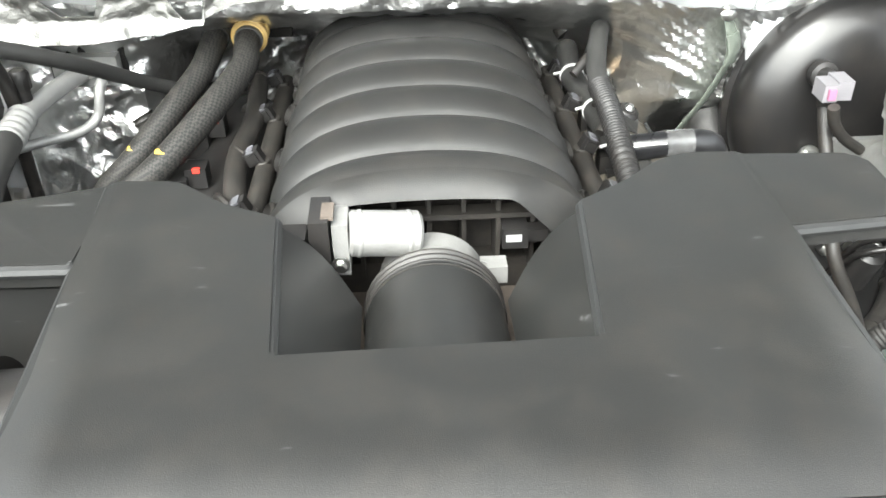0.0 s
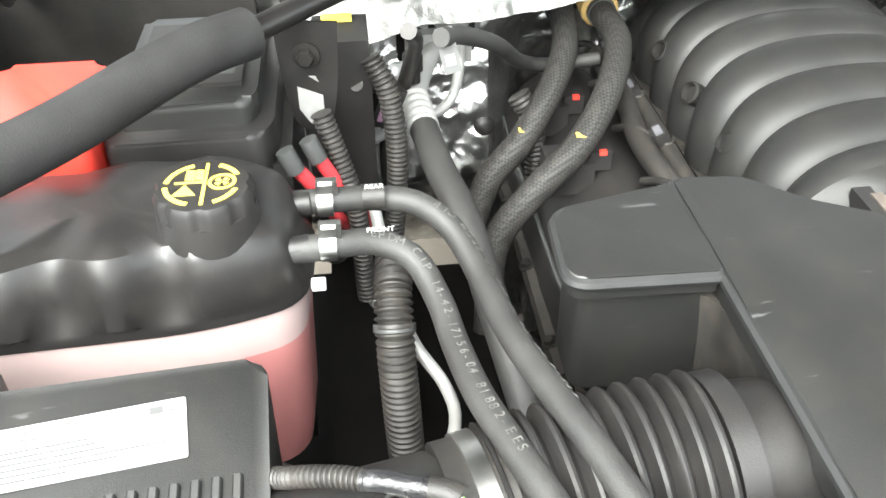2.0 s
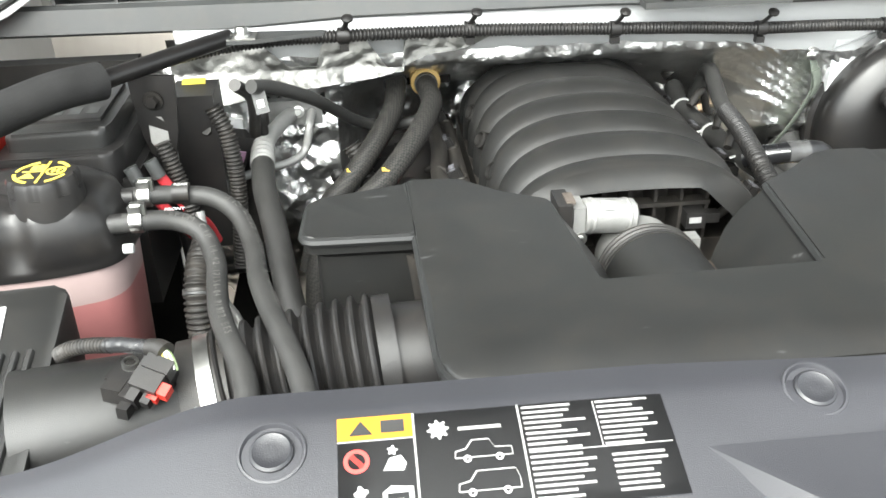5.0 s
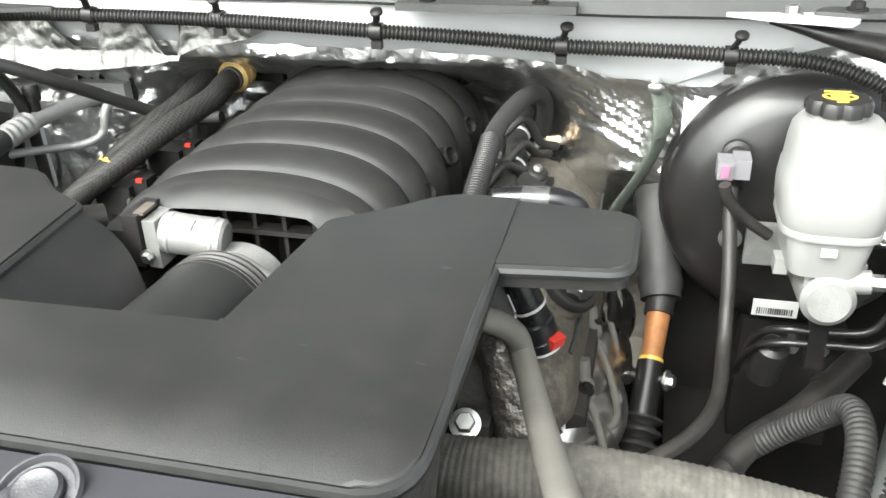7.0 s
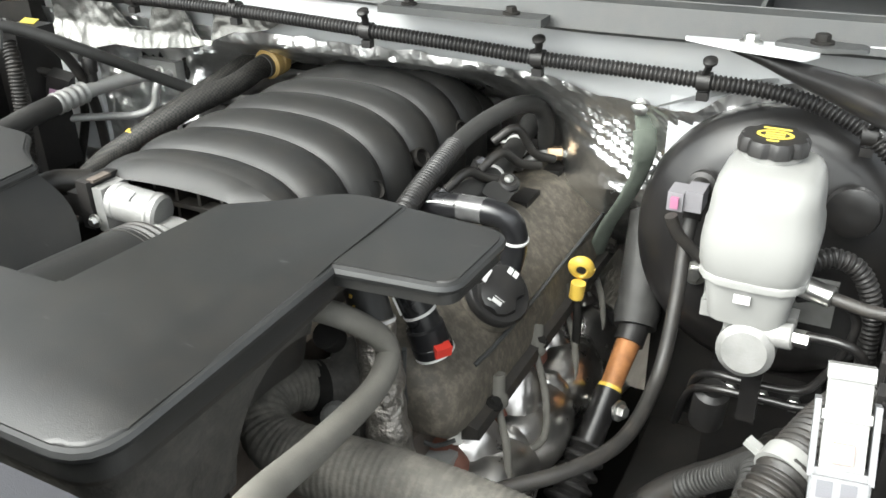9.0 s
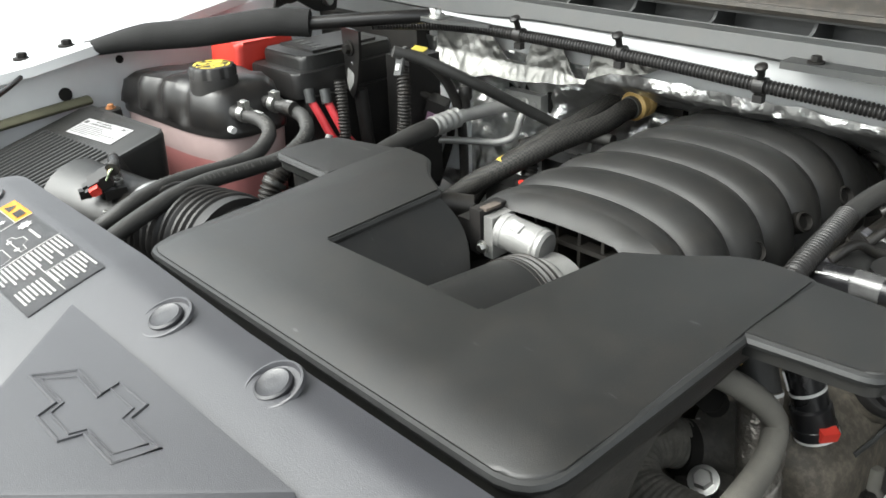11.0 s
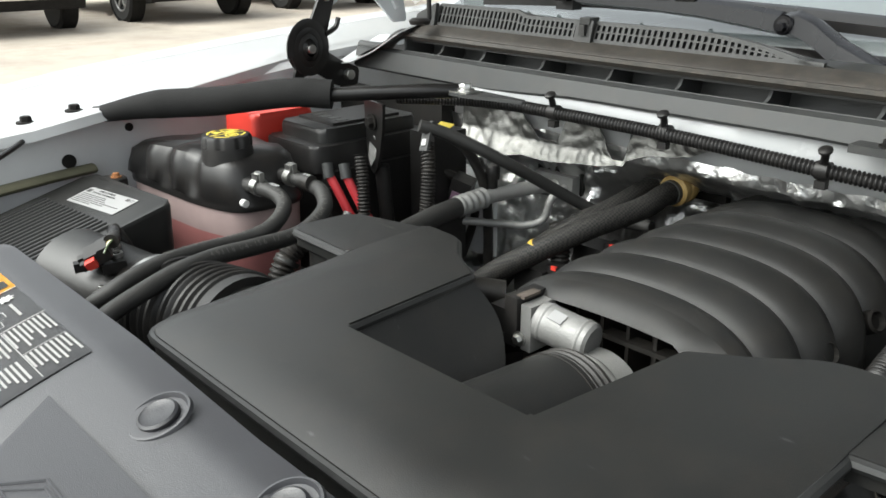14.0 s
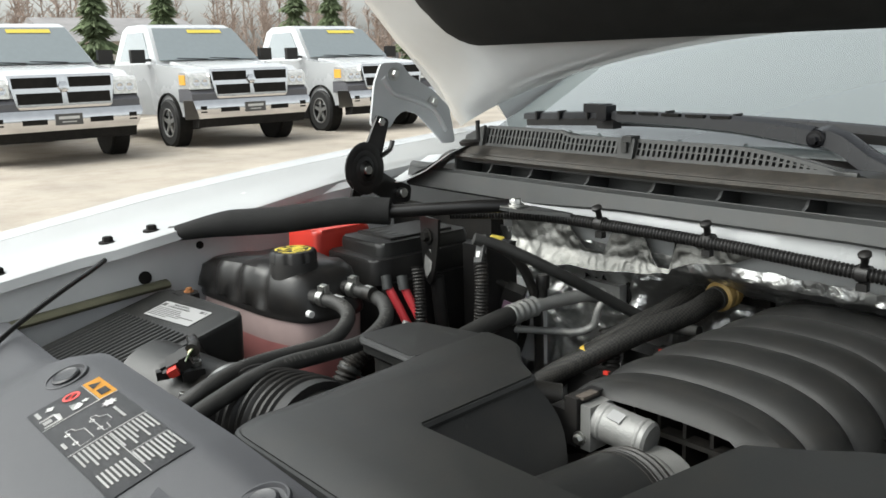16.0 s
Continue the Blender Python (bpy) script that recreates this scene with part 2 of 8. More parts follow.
GREYHOSE = surface("dusty grey hose rubber", (0.105, 0.101, 0.090), 0.7, vary=0.2, scale=25, grain=0.5, dust=0.45, dust_colour=(0.17, 0.16, 0.14), spec=0.3)
RADHOSE = surface("dusty ribbed hose rubber", (0.055, 0.053, 0.048), 0.65, vary=0.35, scale=28, grain=0.8, grain_scale=350, dust=0.65, dust_colour=(0.20, 0.185, 0.16), spec=0.3)
FOAM = surface("charcoal foam sleeve", (0.020, 0.020, 0.020), 0.85, vary=0.2, scale=30, grain=0.8, grain_scale=700, spec=0.2)
TANKCOV = surface("satin tank cover", (0.010, 0.010, 0.0105), 0.32, vary=0.2, grain=0.2, dust=0.08, spec=0.45)
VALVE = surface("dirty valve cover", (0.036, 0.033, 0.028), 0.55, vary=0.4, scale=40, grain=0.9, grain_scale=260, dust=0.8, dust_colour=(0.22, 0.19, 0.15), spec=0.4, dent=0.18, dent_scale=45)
SKIRT = surface("dusty moulded shell", (0.036, 0.035, 0.033), 0.6, vary=0.3, scale=30, grain=1.0, grain_scale=220, dust=0.65, dust_colour=(0.13, 0.12, 0.105), spec=0.35, dent=0.12, dent_scale=60)
HEATIRON = surface("heat stained brown iron", (0.17, 0.065, 0.045), 0.65, 0.2, vary=0.35, scale=40, grain=0.7, grain_scale=300, dust=0.2)
COWL = surface("grey cowl plastic", (0.036, 0.039, 0.040), 0.5, vary=0.15, grain=0.4, dust=0.12)
WHITE = surface("white body paint", (0.50, 0.51, 0.515), 0.25, vary=0.03, grain=0.02, coat=0.5)
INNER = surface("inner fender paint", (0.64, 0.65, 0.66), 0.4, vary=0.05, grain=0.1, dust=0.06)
ALU = surface("cast aluminium", (0.25, 0.25, 0.244), 0.52, 0.35, vary=0.15, scale=40, grain=0.6, grain_scale=500, dust=0.12)
PIPE = surface("bare aluminium pipe", (0.36, 0.36, 0.35), 0.45, 0.35, vary=0.12, scale=30, grain=0.2, dust=0.1)
STEEL = surface("zinc plated steel", (0.55, 0.55, 0.53), 0.33, 1.0, vary=0.2, scale=60, grain=0.2)
IRON = surface("cast iron block", (0.09, 0.075, 0.065), 0.7, 0.3, vary=0.4, scale=30, grain=0.8, grain_scale=300, dust=0.3)
# Near-black, for dark parts and for hollows whose shade is put into the colour.
DARK = surface("dark parts and shaded hollows", (0.008, 0.0078, 0.0075), 0.75, vary=0.4, dust=0.06, spec=0.2)
MILK = surface("milky tank plastic", (0.225, 0.225, 0.217), 0.35, vary=0.03, grain=0.05)
PINK = surface("tank with pink coolant", (0.36, 0.145, 0.14), 0.32, vary=0.12, scale=15, grain=0.05)
BLUSH = surface("empty tank wall", (0.36, 0.275, 0.265), 0.35, vary=0.12, scale=15, grain=0.05)
RED = surface("red plastic", (0.62, 0.045, 0.030), 0.4, vary=0.06, grain=0.1)
REDWIRE = surface("red cable sleeve", (0.60, 0.05, 0.06), 0.45, vary=0.08, grain=0.1)
YELLOW = surface("yellow plastic", (0.62, 0.42, 0.07), 0.4, vary=0.06, grain=0.1)
ORANGE = surface("orange label", (0.80, 0.38, 0.04), 0.5, vary=0.04, grain=0.1)
AMBER = surface("amber ring", (0.75, 0.40, 0.06), 0.35, vary=0.1, grain=0.05)
PAPER = surface("white label", (0.55, 0.55, 0.54), 0.5, vary=0.04, grain=0.1)
SILVERLAB = surface("silver label", (0.30, 0.30, 0.30), 0.45, vary=0.04, grain=0.1)
LABELBLACK = surface("black label", (0.012, 0.012, 0.013), 0.36, vary=0.05, grain=0.1, spec=0.9, coat=0.8, coat_rough=0.35)
INK = surface("dark print", (0.06, 0.06, 0.06), 0.6, vary=0.05, grain=0.05)
CREAM = surface("yellow print", (0.70, 0.55, 0.08), 0.5, vary=0.04, grain=0.05)
BLUSHRED = surface("red print", (0.6, 0.06, 0.05), 0.5, vary=0.04, grain=0.05)
RUST = surface("rusty steel joint", (0.33, 0.14, 0.05), 0.6, 0.3, vary=0.3, scale=60, grain=0.5, dust=0.1)
BRASS = surface("brass fitting", (0.55, 0.40, 0.26), 0.35, 0.9, vary=0.15, scale=60, grain=0.2)
STRAP = surface("green woven strap", (0.10, 0.115, 0.095), 0.8, vary=0.15, scale=60, grain=0.8, grain_scale=500)
CONCRETE = surface("stained concrete yard", (0.40, 0.355, 0.30), 0.75, vary=0.20, scale=0.7, grain=0.5, grain_scale=60, dust=0.6, dust_colour=(0.21, 0.165, 0.125))
SILVER = surface("silver grey car paint", (0.52, 0.53, 0.54), 0.28, 0.1, vary=0.02, scale=0.5, grain=0.0, coat=0.5)
TRUCKWHITE = surface("bright white car paint", (0.62, 0.63, 0.64), 0.2, vary=0.01, scale=0.5, grain=0.0, coat=0.6)
CHROME = surface("chrome", (0.66, 0.66, 0.67), 0.14, 1.0, vary=0.04, grain=0.0)
TYRE = surface("tyre rubber", (0.020, 0.020, 0.020), 0.75, vary=0.2, scale=10, grain=0.5)
GREYTRIM = surface("grey bumper plastic", (0.10, 0.10, 0.11), 0.5, vary=0.08, grain=0.3)
# Opaque panes: the pale grey base paints the sky they mirror.
DARKGLASS = surface("window glass with sky in its colour", (0.20, 0.23, 0.24), 0.06, vary=0.03, grain=0.0, coat=1.0, spec=0.9)
LAMP = surface("headlamp lens", (0.70, 0.69, 0.66), 0.12, 0.6, vary=0.25, scale=18, grain=0.0, coat=0.5)
PAD = surface("hood insulation felt", (0.016, 0.016, 0.015), 0.9, vary=0.2, scale=30, grain=0.9, grain_scale=500, spec=0.2)


def foil_material():
    """Crumpled aluminium foil: creases at two scales."""
    m = surface("crumpled foil", (0.84, 0.84, 0.83), 0.30, 1.0, vary=0.12, scale=20, grain=0.1)
    n, l = m.node_tree.nodes, m.node_tree.links
    b = n["Principled BSDF"]
    co = n.new("ShaderNodeTexCoord")
    warp = n.new("ShaderNodeTexNoise")
    warp.inputs["Scale"].default_value = 9
    l.new(co.outputs["Object"], warp.inputs["Vector"])
    mixv = n.new("ShaderNodeVectorMath")
    mixv.operation = "MULTIPLY_ADD"
    l.new(warp.outputs["Color"], mixv.inputs[0])
    mixv.inputs[1].default_value = (0.10, 0.10, 0.10)
    l.new(co.outputs["Object"], mixv.inputs[2])
    v = n.new("ShaderNodeTexVoronoi")
    v.feature, v.inputs["Scale"].default_value = "F1", 62
    l.new(mixv.outputs[0], v.inputs["Vector"])
    w = n.new("ShaderNodeTexNoise")
    w.inputs["Scale"].default_value, w.inputs["Detail"].default_value, w.inputs["Distortion"].default_value = 55, 6, 1.5
    l.new(co.outputs["Object"], w.inputs["Vector"])
    add = n.new("ShaderNodeMath")
    l.new(v.outputs["Distance"], add.inputs[0])
    l.new(w.outputs["Fac"], add.inputs[1])
    bump = n.new("ShaderNodeBump")
    bump.inputs["Strength"].default_value, bump.inputs["Distance"].default_value = 0.55, 0.0030
    l.new(add.outputs[0], bump.inputs["Height"])
    l.new(bump.outputs[0], b.inputs["Normal"])
    return m


FOIL = foil_material()
DULLFOIL = surface("dull woven foil", (0.21, 0.21, 0.20), 0.40, 1.0, vary=0.3, scale=30, grain=0.9, grain_scale=420, dust=0.05, dent=0.35, dent_scale=28)


def woven_material(name, a, b_, scale):
    m = surface(name, a, 0.65, vary=0.15, grain=0.3, spec=0.3)
    n, l = m.node_tree.nodes, m.node_tree.links
    b = n["Principled BSDF"]
    co = n.new("ShaderNodeTexCoord")
    ck = n.new("ShaderNodeTexChecker")
    ck.inputs["Scale"].default_value = scale
    ck.inputs["Color1"].default_value, ck.inputs["Color2"].default_value = (*a, 1), (*b_, 1)
    rot = n.new("ShaderNodeMapping")
    rot.inputs["Rotation"].default_value = (0.6, 0.5, 0.8)
    l.new(co.outputs["Object"], rot.inputs["Vector"])
    l.new(rot.outputs[0], ck.inputs["Vector"])
    l.new(ck.outputs["Color"], b.inputs["Base Color"])
    return m


BRAID = woven_material("braided sleeve", (0.010, 0.010, 0.010), (0.032, 0.030, 0.027), 330)

# ---- large structure ----
CX = 0.141   # the engine's middle line

# yard
g = bmesh.new()
bmesh.ops.create_grid(g, x_segments=60, y_segments=60, size=400)
ground = solo("ground", g, CONCRETE, "stained tan concrete yard, worn and patchy", "ground", kind="structure")
ground.location = (0, 0, 0.12)


def fender_z(y):
    return 1.128 + 0.145 * (y - 0.25) - 0.07 * max(0, y - 0.55) ** 1.3


def strip(profile, ys, zf):
    """Sweeps an open (dx, dz) profile along y, at heights zf(y), as a sheet with thickness."""
    return loft([[(x, y, zf(y) + z) for x, z in profile] for y in ys], caps=False, closed=False)


def thickened(bm, t):
    bmesh.ops.recalc_face_normals(bm, faces=bm.faces)
    bmesh.ops.solidify(bm, geom=list(bm.faces), thickness=t)
    return bm


def fe(y):
    """How far from the middle the flange's inner edge runs; a tab stands out round the bolts."""
    tab = min(1, max(0, (y - 0.42) / 0.03)) * min(1, max(0, (0.62 - y) / 0.04))
    return 0.842 - 0.015 * tab + 0.28 * min(max(0, y - 0.70), 0.20)


def iw(y):
    """How far from the middle the inner wall stands."""
    return 0.850 if y < 0.54 else 0.868 + 0.1 * max(0, y - 0.72)


FYS = [-0.6 + 0.05 * i for i in range(47)]


def fender(side):
    """Front wing: the rolled top flange, the outer skin and the inner wall of the engine bay."""
    s = -1 if side == "passenger" else 1
    mid = 0.16
    f = thing("fender", (mid + s * 0.9, 0.4, 0.5), "white painted front fender with bolted inner flange", "fender")
    w = lambda x: mid + s * (x)
    skin = [(w(0.862), -0.022), (w(0.872), -0.006), (w(0.90), 0.006), (w(0.95), 0.004), (w(1.01), -0.02), (w(1.06), -0.07), (w(1.085), -0.16), (w(1.09), -0.40), (w(1.08), -0.62)]
    wide = loft([[(x, y, fender_z(y) + z + 0.012) for x, z in [(w(0.995 - 0.03), 0.030)] + [(w(1.0), 0.036), (w(1.04), 0.02), (w(1.075), -0.05), (w(1.09), -0.2), (w(1.085), -0.6)]] for y in FYS], caps=False, closed=False)
    part("outer_skin", thickened(wide, 0.002), WHITE, f)
    fl = loft([[(x, y, fender_z(y) + z) for x, z in [(w(fe(y) - 0.001), -0.004), (w(fe(y) + 0.002), 0.010), (w(fe(y) + 0.010), 0.014), (w(max(0.905, fe(y) + 0.012)), 0.016), (w(0.918), 0.022), (w(0.945), 0.028), (w(0.96), 0.040), (w(0.967), 0.042)]] for y in FYS], caps=False, closed=False)
    part("flange", thickened(fl, 0.002), WHITE, f, "white painted flange with a stepped edge")
    inner = loft([[(x, y, z) for x, z in [(w(iw(y) + 0.012), fender_z(y) + 0.006), (w(iw(y) + 0.002), fender_z(y) - 0.004), (w(iw(y)), fender_z(y) - 0.09), (w(iw(y) - 0.004), 0.9), (w(0.86), 0.72), (w(0.75), 0.62), (w(0.70), 0.45)]] for y in FYS], caps=False, closed=False)
    part("inner_wall", thickened(inner, 0.002), INNER, f, "pale grey painted inner wall")
    return f


fender_l = fender("passenger")
fender_r = fender("driver")

# bulkhead, cowl and the white plenum below the cowl
wall = thing("bulkhead", (0.16, 1.3, 0.5), "bulkhead covered with crumpled silver foil insulation", "bulkhead", kind="structure")
random.seed(4)


def bulkhead_y(x, z):
    """The bulkhead leans back below the cowl and bulges over the gearbox tunnel."""
    k = min(1, max(0, (1.125 - z) / 0.10))
    y = 1.068 + 0.05 * k + 0.15 * k * math.exp(-((x - 0.09) / 0.27) ** 4)
    toe = min(1.0, max(0.0, (-0.14 - x) / 0.06))
    y += min(1.0, max(0.0, (x - 0.38) / 0.08)) * (1.062 + 0.10 * max(0.0, 1.11 - z) + 0.8 * max(0.0, 0.99 - z) - y)
    return y + toe * (1.095 - 0.16 * max(0.0, 1.06 - z) + 1.2 * max(0.0, 0.88 - z) - y) if z < 1.09 else y


def crease(x, z):
    """Folds of the foil: long pleats on the driver's side, facets elsewhere."""
    u, v = 0.70 * x + 0.71 * z, -0.71 * x + 0.70 * z
    pleat = 1 - abs(2 * ((58 * u + 5.0 * noise.noise((u * 7, v * 3, 2.0))) % 1.0) - 1)
    facet = abs(noise.noise((x * 19, z * 19, 1.0))) + 0.55 * abs(noise.noise((x * 46, z * 40, 5.0)))
    k = min(1.0, max(0.0, (x - 0.26) / 0.10)) * min(1.0, max(0.0, (0.62 - x) / 0.08))
    return k * (0.0065 * pleat * (0.5 + 1.0 * abs(noise.noise((u * 9, v * 4, 7.0)))) + 0.004 * facet) + (1 - k) * 0.015 * facet


FOIL_TOP = ((-0.50, 1.146), (0.22, 1.143), (0.30, 1.139), (0.40, 1.133), (0.47, 1.118), (0.575, 1.112), (0.60, 1.134), (0.64, 1.152), (0.70, 1.166), (0.76, 1.180), (0.82, 1.150))


def foil_top(x):
    """The upper hem of the foil, lower above the brake booster's inner side."""
    for (x0, z0), (x1, z1) in zip(FOIL_TOP, FOIL_TOP[1:]):
        if x <= x1:
            return z0 + (z1 - z0) * max(0.0, (x - x0) / (x1 - x0))
    return FOIL_TOP[-1][1]


secs = []
for j in range(110):
    row = []
    for i in range(319):
        x = -0.46 + 0.004 * i
        z = foil_top(x) + 0.003 * noise.noise((x * 30, 0.0, 4.0)) - (0.004 * j if j < 60 else 0.24 + 0.010 * (j - 60))
        hem = max(0.0, 1 - j / 8)
        row.append((x, bulkhead_y(x, z) - 0.018 * min(1, max(0, (z - 1.06) / 0.06)) - crease(x, z) * (1 - 0.4 * hem) - 0.004 * hem, z))
    secs.append(row)
part("foil_blanket", loft(secs, caps=False, closed=False), FOIL, wall, "crumpled silver foil", flat=False)


HARNESS = ((-0.56, 0.940, 1.192), (-0.28, 0.958, 1.193), (-0.21, 0.968, 1.193), (-0.010, 0.980, 1.190), (0.189, 0.986, 1.181), (0.30, 0.997, 1.174), (0.403, 1.007, 1.164), (0.50, 1.020, 1.158), (0.587, 1.026, 1.152), (0.92, 1.026, 1.152))


def shelf(x):
    """The white sheet: from the cowl's face over the harness, then down behind it to the foil."""
    for (x0, y0, z0), (x1, y1, z1) in zip(HARNESS, HARNESS[1:]):
        if x <= x1:
            k = (x - x0) / (x1 - x0)
            y, z = y0 + (y1 - y0) * k, z0 + (z1 - z0) * k
            break
    z = max(z, foil_top(x) - 0.004)
    return [(x, 1.006, 1.217), (x, 0.999, 1.2115), (x, max(y + 0.013, 0.9945), z + 0.005), (x, max(y + 0.016, 0.998), z - 0.008 if x < 0.3 else z - 0.004), (x, 1.040, min(z - 0.014, 1.176) if x < 0.3 else max(z - 0.012, foil_top(x) + 0.002)), (x, 1.0535, foil_top(x) - 0.004), (x, 1.056, foil_top(x) - 0.012)]


pl = loft([shelf(x) for x in (-0.40 + 0.02 * i for i in range(64))], caps=False, closed=False)
part("plenum_panel", thickened(pl, 0.003), WHITE, wall, "white painted sheet metal panel below the cowl")


HEM = ((-0.44, 1.084), (-0.386, 1.088), (-0.28, 1.106), (-0.185, 1.109), (-0.116, 1.121), (-0.061, 1.142), (-0.003, 1.152), (0.044, 1.170), (0.10, 1.178))


def foil_flap():
    """A dull foil flap over the white panel: two cut-outs with sloping sides, a wavy hem below."""
    holes = [((-0.298, -0.208), (-0.258, -0.220), 1.135), ((-0.152, -0.095), (-0.121, -0.100), 1.128)]
    bm = bmesh.new()
    cols, nz = 200, 22
    grid = []
    for i in range(cols + 1):
        x = -0.42 + 0.50 * i / cols
        top = 1.182
        for (a0, a1), (b0, b1), zb in holes:
            if a0 < x < a1:
                edge = (x - a0) / max(1e-6, b0 - a0) if x < b0 else (a1 - x) / max(1e-6, a1 - b1) if x > b1 else 1.0
                top = min(top, 1.172 + (zb - 1.172) * min(1.0, edge))
        low = next((za + (zb_ - za) * (x - xa) / (xb - xa) for (xa, za), (xb, zb_) in zip(HEM, HEM[1:]) if x <= xb), 1.178) + 0.0015 * math.sin(60 * x)
        low = min(low, top - 0.006)
        grid.append([bm.verts.new((x, 1.042 - 0.10 * max(0, 1.165 - z) - 0.30 * max(0, z - 1.172) - 0.006 + 0.006 * noise.noise((x * 14, z * 16, 3.0)) - 0.006 * abs(noise.noise((x * 22, z * 26, 6.0))) - 0.003 * abs(noise.noise((x * 60, z * 60, 9.0))) - 0.010 * max(0, (1.130 - z) / 0.02), z)) for z in (low + (top - low) * k / nz for k in range(nz + 1))])
    for a, b in zip(grid, grid[1:]):
        for k in range(nz):
            bm.faces.new((a[k], b[k], b[k + 1], a[k + 1]))
    return thickened(bm, 0.002)


# Side panels are added fillers; the gloom beside the foil is in their colour.
part("side_panel", box(0.545, 0.86, 1.075, 1.10, 0.45, 0.97, 0.01), DARK, wall, "near-black filler panel at the side of the bulkhead")
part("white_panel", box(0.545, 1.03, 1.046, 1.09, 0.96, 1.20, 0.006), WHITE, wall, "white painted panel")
part("side_panel", box(-0.74, -0.46, 1.02, 1.05, 0.45, 1.16, 0.01), DARK, wall, "near-black filler panel at the side of the bulkhead")
part("foil_flap", foil_flap(), DULLFOIL, wall, "dull silver foil flap with two cut-outs")
part("inner_panel", box(-0.44, -0.33, 1.012, 1.02, 0.93, 1.07, 0.006), INNER, wall, "pale painted inner panel")
part("pipe_oval", prism(rounded([(-0.020, 0), (0.060, 0), (0.060, 0.044), (-0.020, 0.044)], 0.022, 8), 0, 0.004, 0.0), DARK, wall, "dark oval opening for the heater pipes").matrix_basis = Matrix.Translation((0, 1.040, 1.098)) @ pose(0, 0, 0, 90, 0, 0)

cowl = thing("cowl", (0.16, 1.0, 1.2), "grey plastic cowl panel with ribbed trough and slotted intake grille", "cowl")


def bow(x):
    """The cowl bends rearward towards both sides."""
    return 0.022 * ((x - 0.16) / 0.76) ** 2


LIP = lambda x: 1.2215 - 0.009 * min(1.0, max(0.0, (x - 0.20) / 0.25)) - 0.0095 * min(1.0, max(0.0, (-0.12 - x) / 0.16))
LXS = [-0.61 + 0.04 * i for i in range(39)]
part("front_lip", thickened(loft([[(x, 0.940 + bow(x), LIP(x)), (x, 0.935 + bow(x), LIP(x) + 0.004), (x, 0.942 + bow(x), 1.244), (x, 0.952 + bow(x), 1.248)] for x in LXS], caps=False, closed=False), 0.003), COWL, cowl, "smooth grey front face")
TXS = [-0.49 + 0.03 * i for i in range(48)]
part("trough", thickened(loft([[(x, 0.952 + bow(x), 1.246), (x, 0.968 + bow(x), 1.240), (x, 0.985 + bow(x), 1.228), (x, 1.012 + bow(x), 1.226), (x, 1.018 + bow(x), 1.258), (x, 0.968 + bow(x), 1.264)] for x in TXS], caps=False, closed=False), 0.003), COWL, cowl, "dark ribbed trough")
part("seal_strip", thickened(loft([[(x, 0.972 + bow(x), 1.2635), (x, 0.957 + bow(x), 1.266), (x, 0.953 + bow(x), 1.271), (x, 0.957 + bow(x), 1.2755), (x, 0.962 + bow(x), 1.2755), (x, 0.966 + bow(x), 1.280), (x, 0.985 + bow(x), 1.288)] for x in TXS], caps=False, closed=False), 0.003), surface("worn rubber seal", (0.022, 0.021, 0.019), 0.5, vary=0.4, scale=40, grain=0.4, dust=0.35), cowl, "worn dark seal strip")
part("end_wall", thickened(loft([[(-0.487, 0.952 + bow(-0.49), 1.244), (-0.487, 1.016 + bow(-0.49), 1.226)], [(-0.490, 0.956 + bow(-0.49), 1.270), (-0.490, 1.016 + bow(-0.49), 1.262)]], caps=False, closed=False), 0.004), COWL, cowl)
part("end_roll", hose([(-0.485, 0.966 + bow(-0.49), 1.272), (-0.510, 0.964 + bow(-0.50), 1.271), (-0.528, 0.960 + bow(-0.52), 1.262), (-0.540, 0.956 + bow(-0.54), 1.250), (-0.565, 0.954 + bow(-0.56), 1.246), (-0.610, 0.952 + bow(-0.61), 1.246)], 0.0085, 12), COWL, cowl, "rounded end of the trough")
for k, x in enumerate((-0.415, -0.322, -0.205, -0.090, 0.012, 0.125, 0.245, 0.37, 0.50, 0.63, 0.76)):
    part("rib", loft([[(x - 0.003 + d, 0.957 + bow(x), 1.246), (x - 0.002 + d, 0.985 + bow(x), 1.230), (x - 0.002 + d, 1.014 + bow(x), 1.229), (x - 0.002 + d, 1.014 + bow(x), 1.256), (x - 0.002 + d, 0.972 + bow(x), 1.262), (x - 0.002 + d, 0.966 + bow(x), 1.252)] for d in (0, 0.004)]), COWL, cowl)


def grille_top(x):
    """The upper edge of the grille panel: it steps down, then falls off in an arc."""
    z = 1.3195 - 0.006 * min(1.0, max(0.0, (x + 0.285) / 0.02))
    return z - 0.030 * max(0.0, (x + 0.02) / 0.20) ** 2.0 if x > -0.02 else z


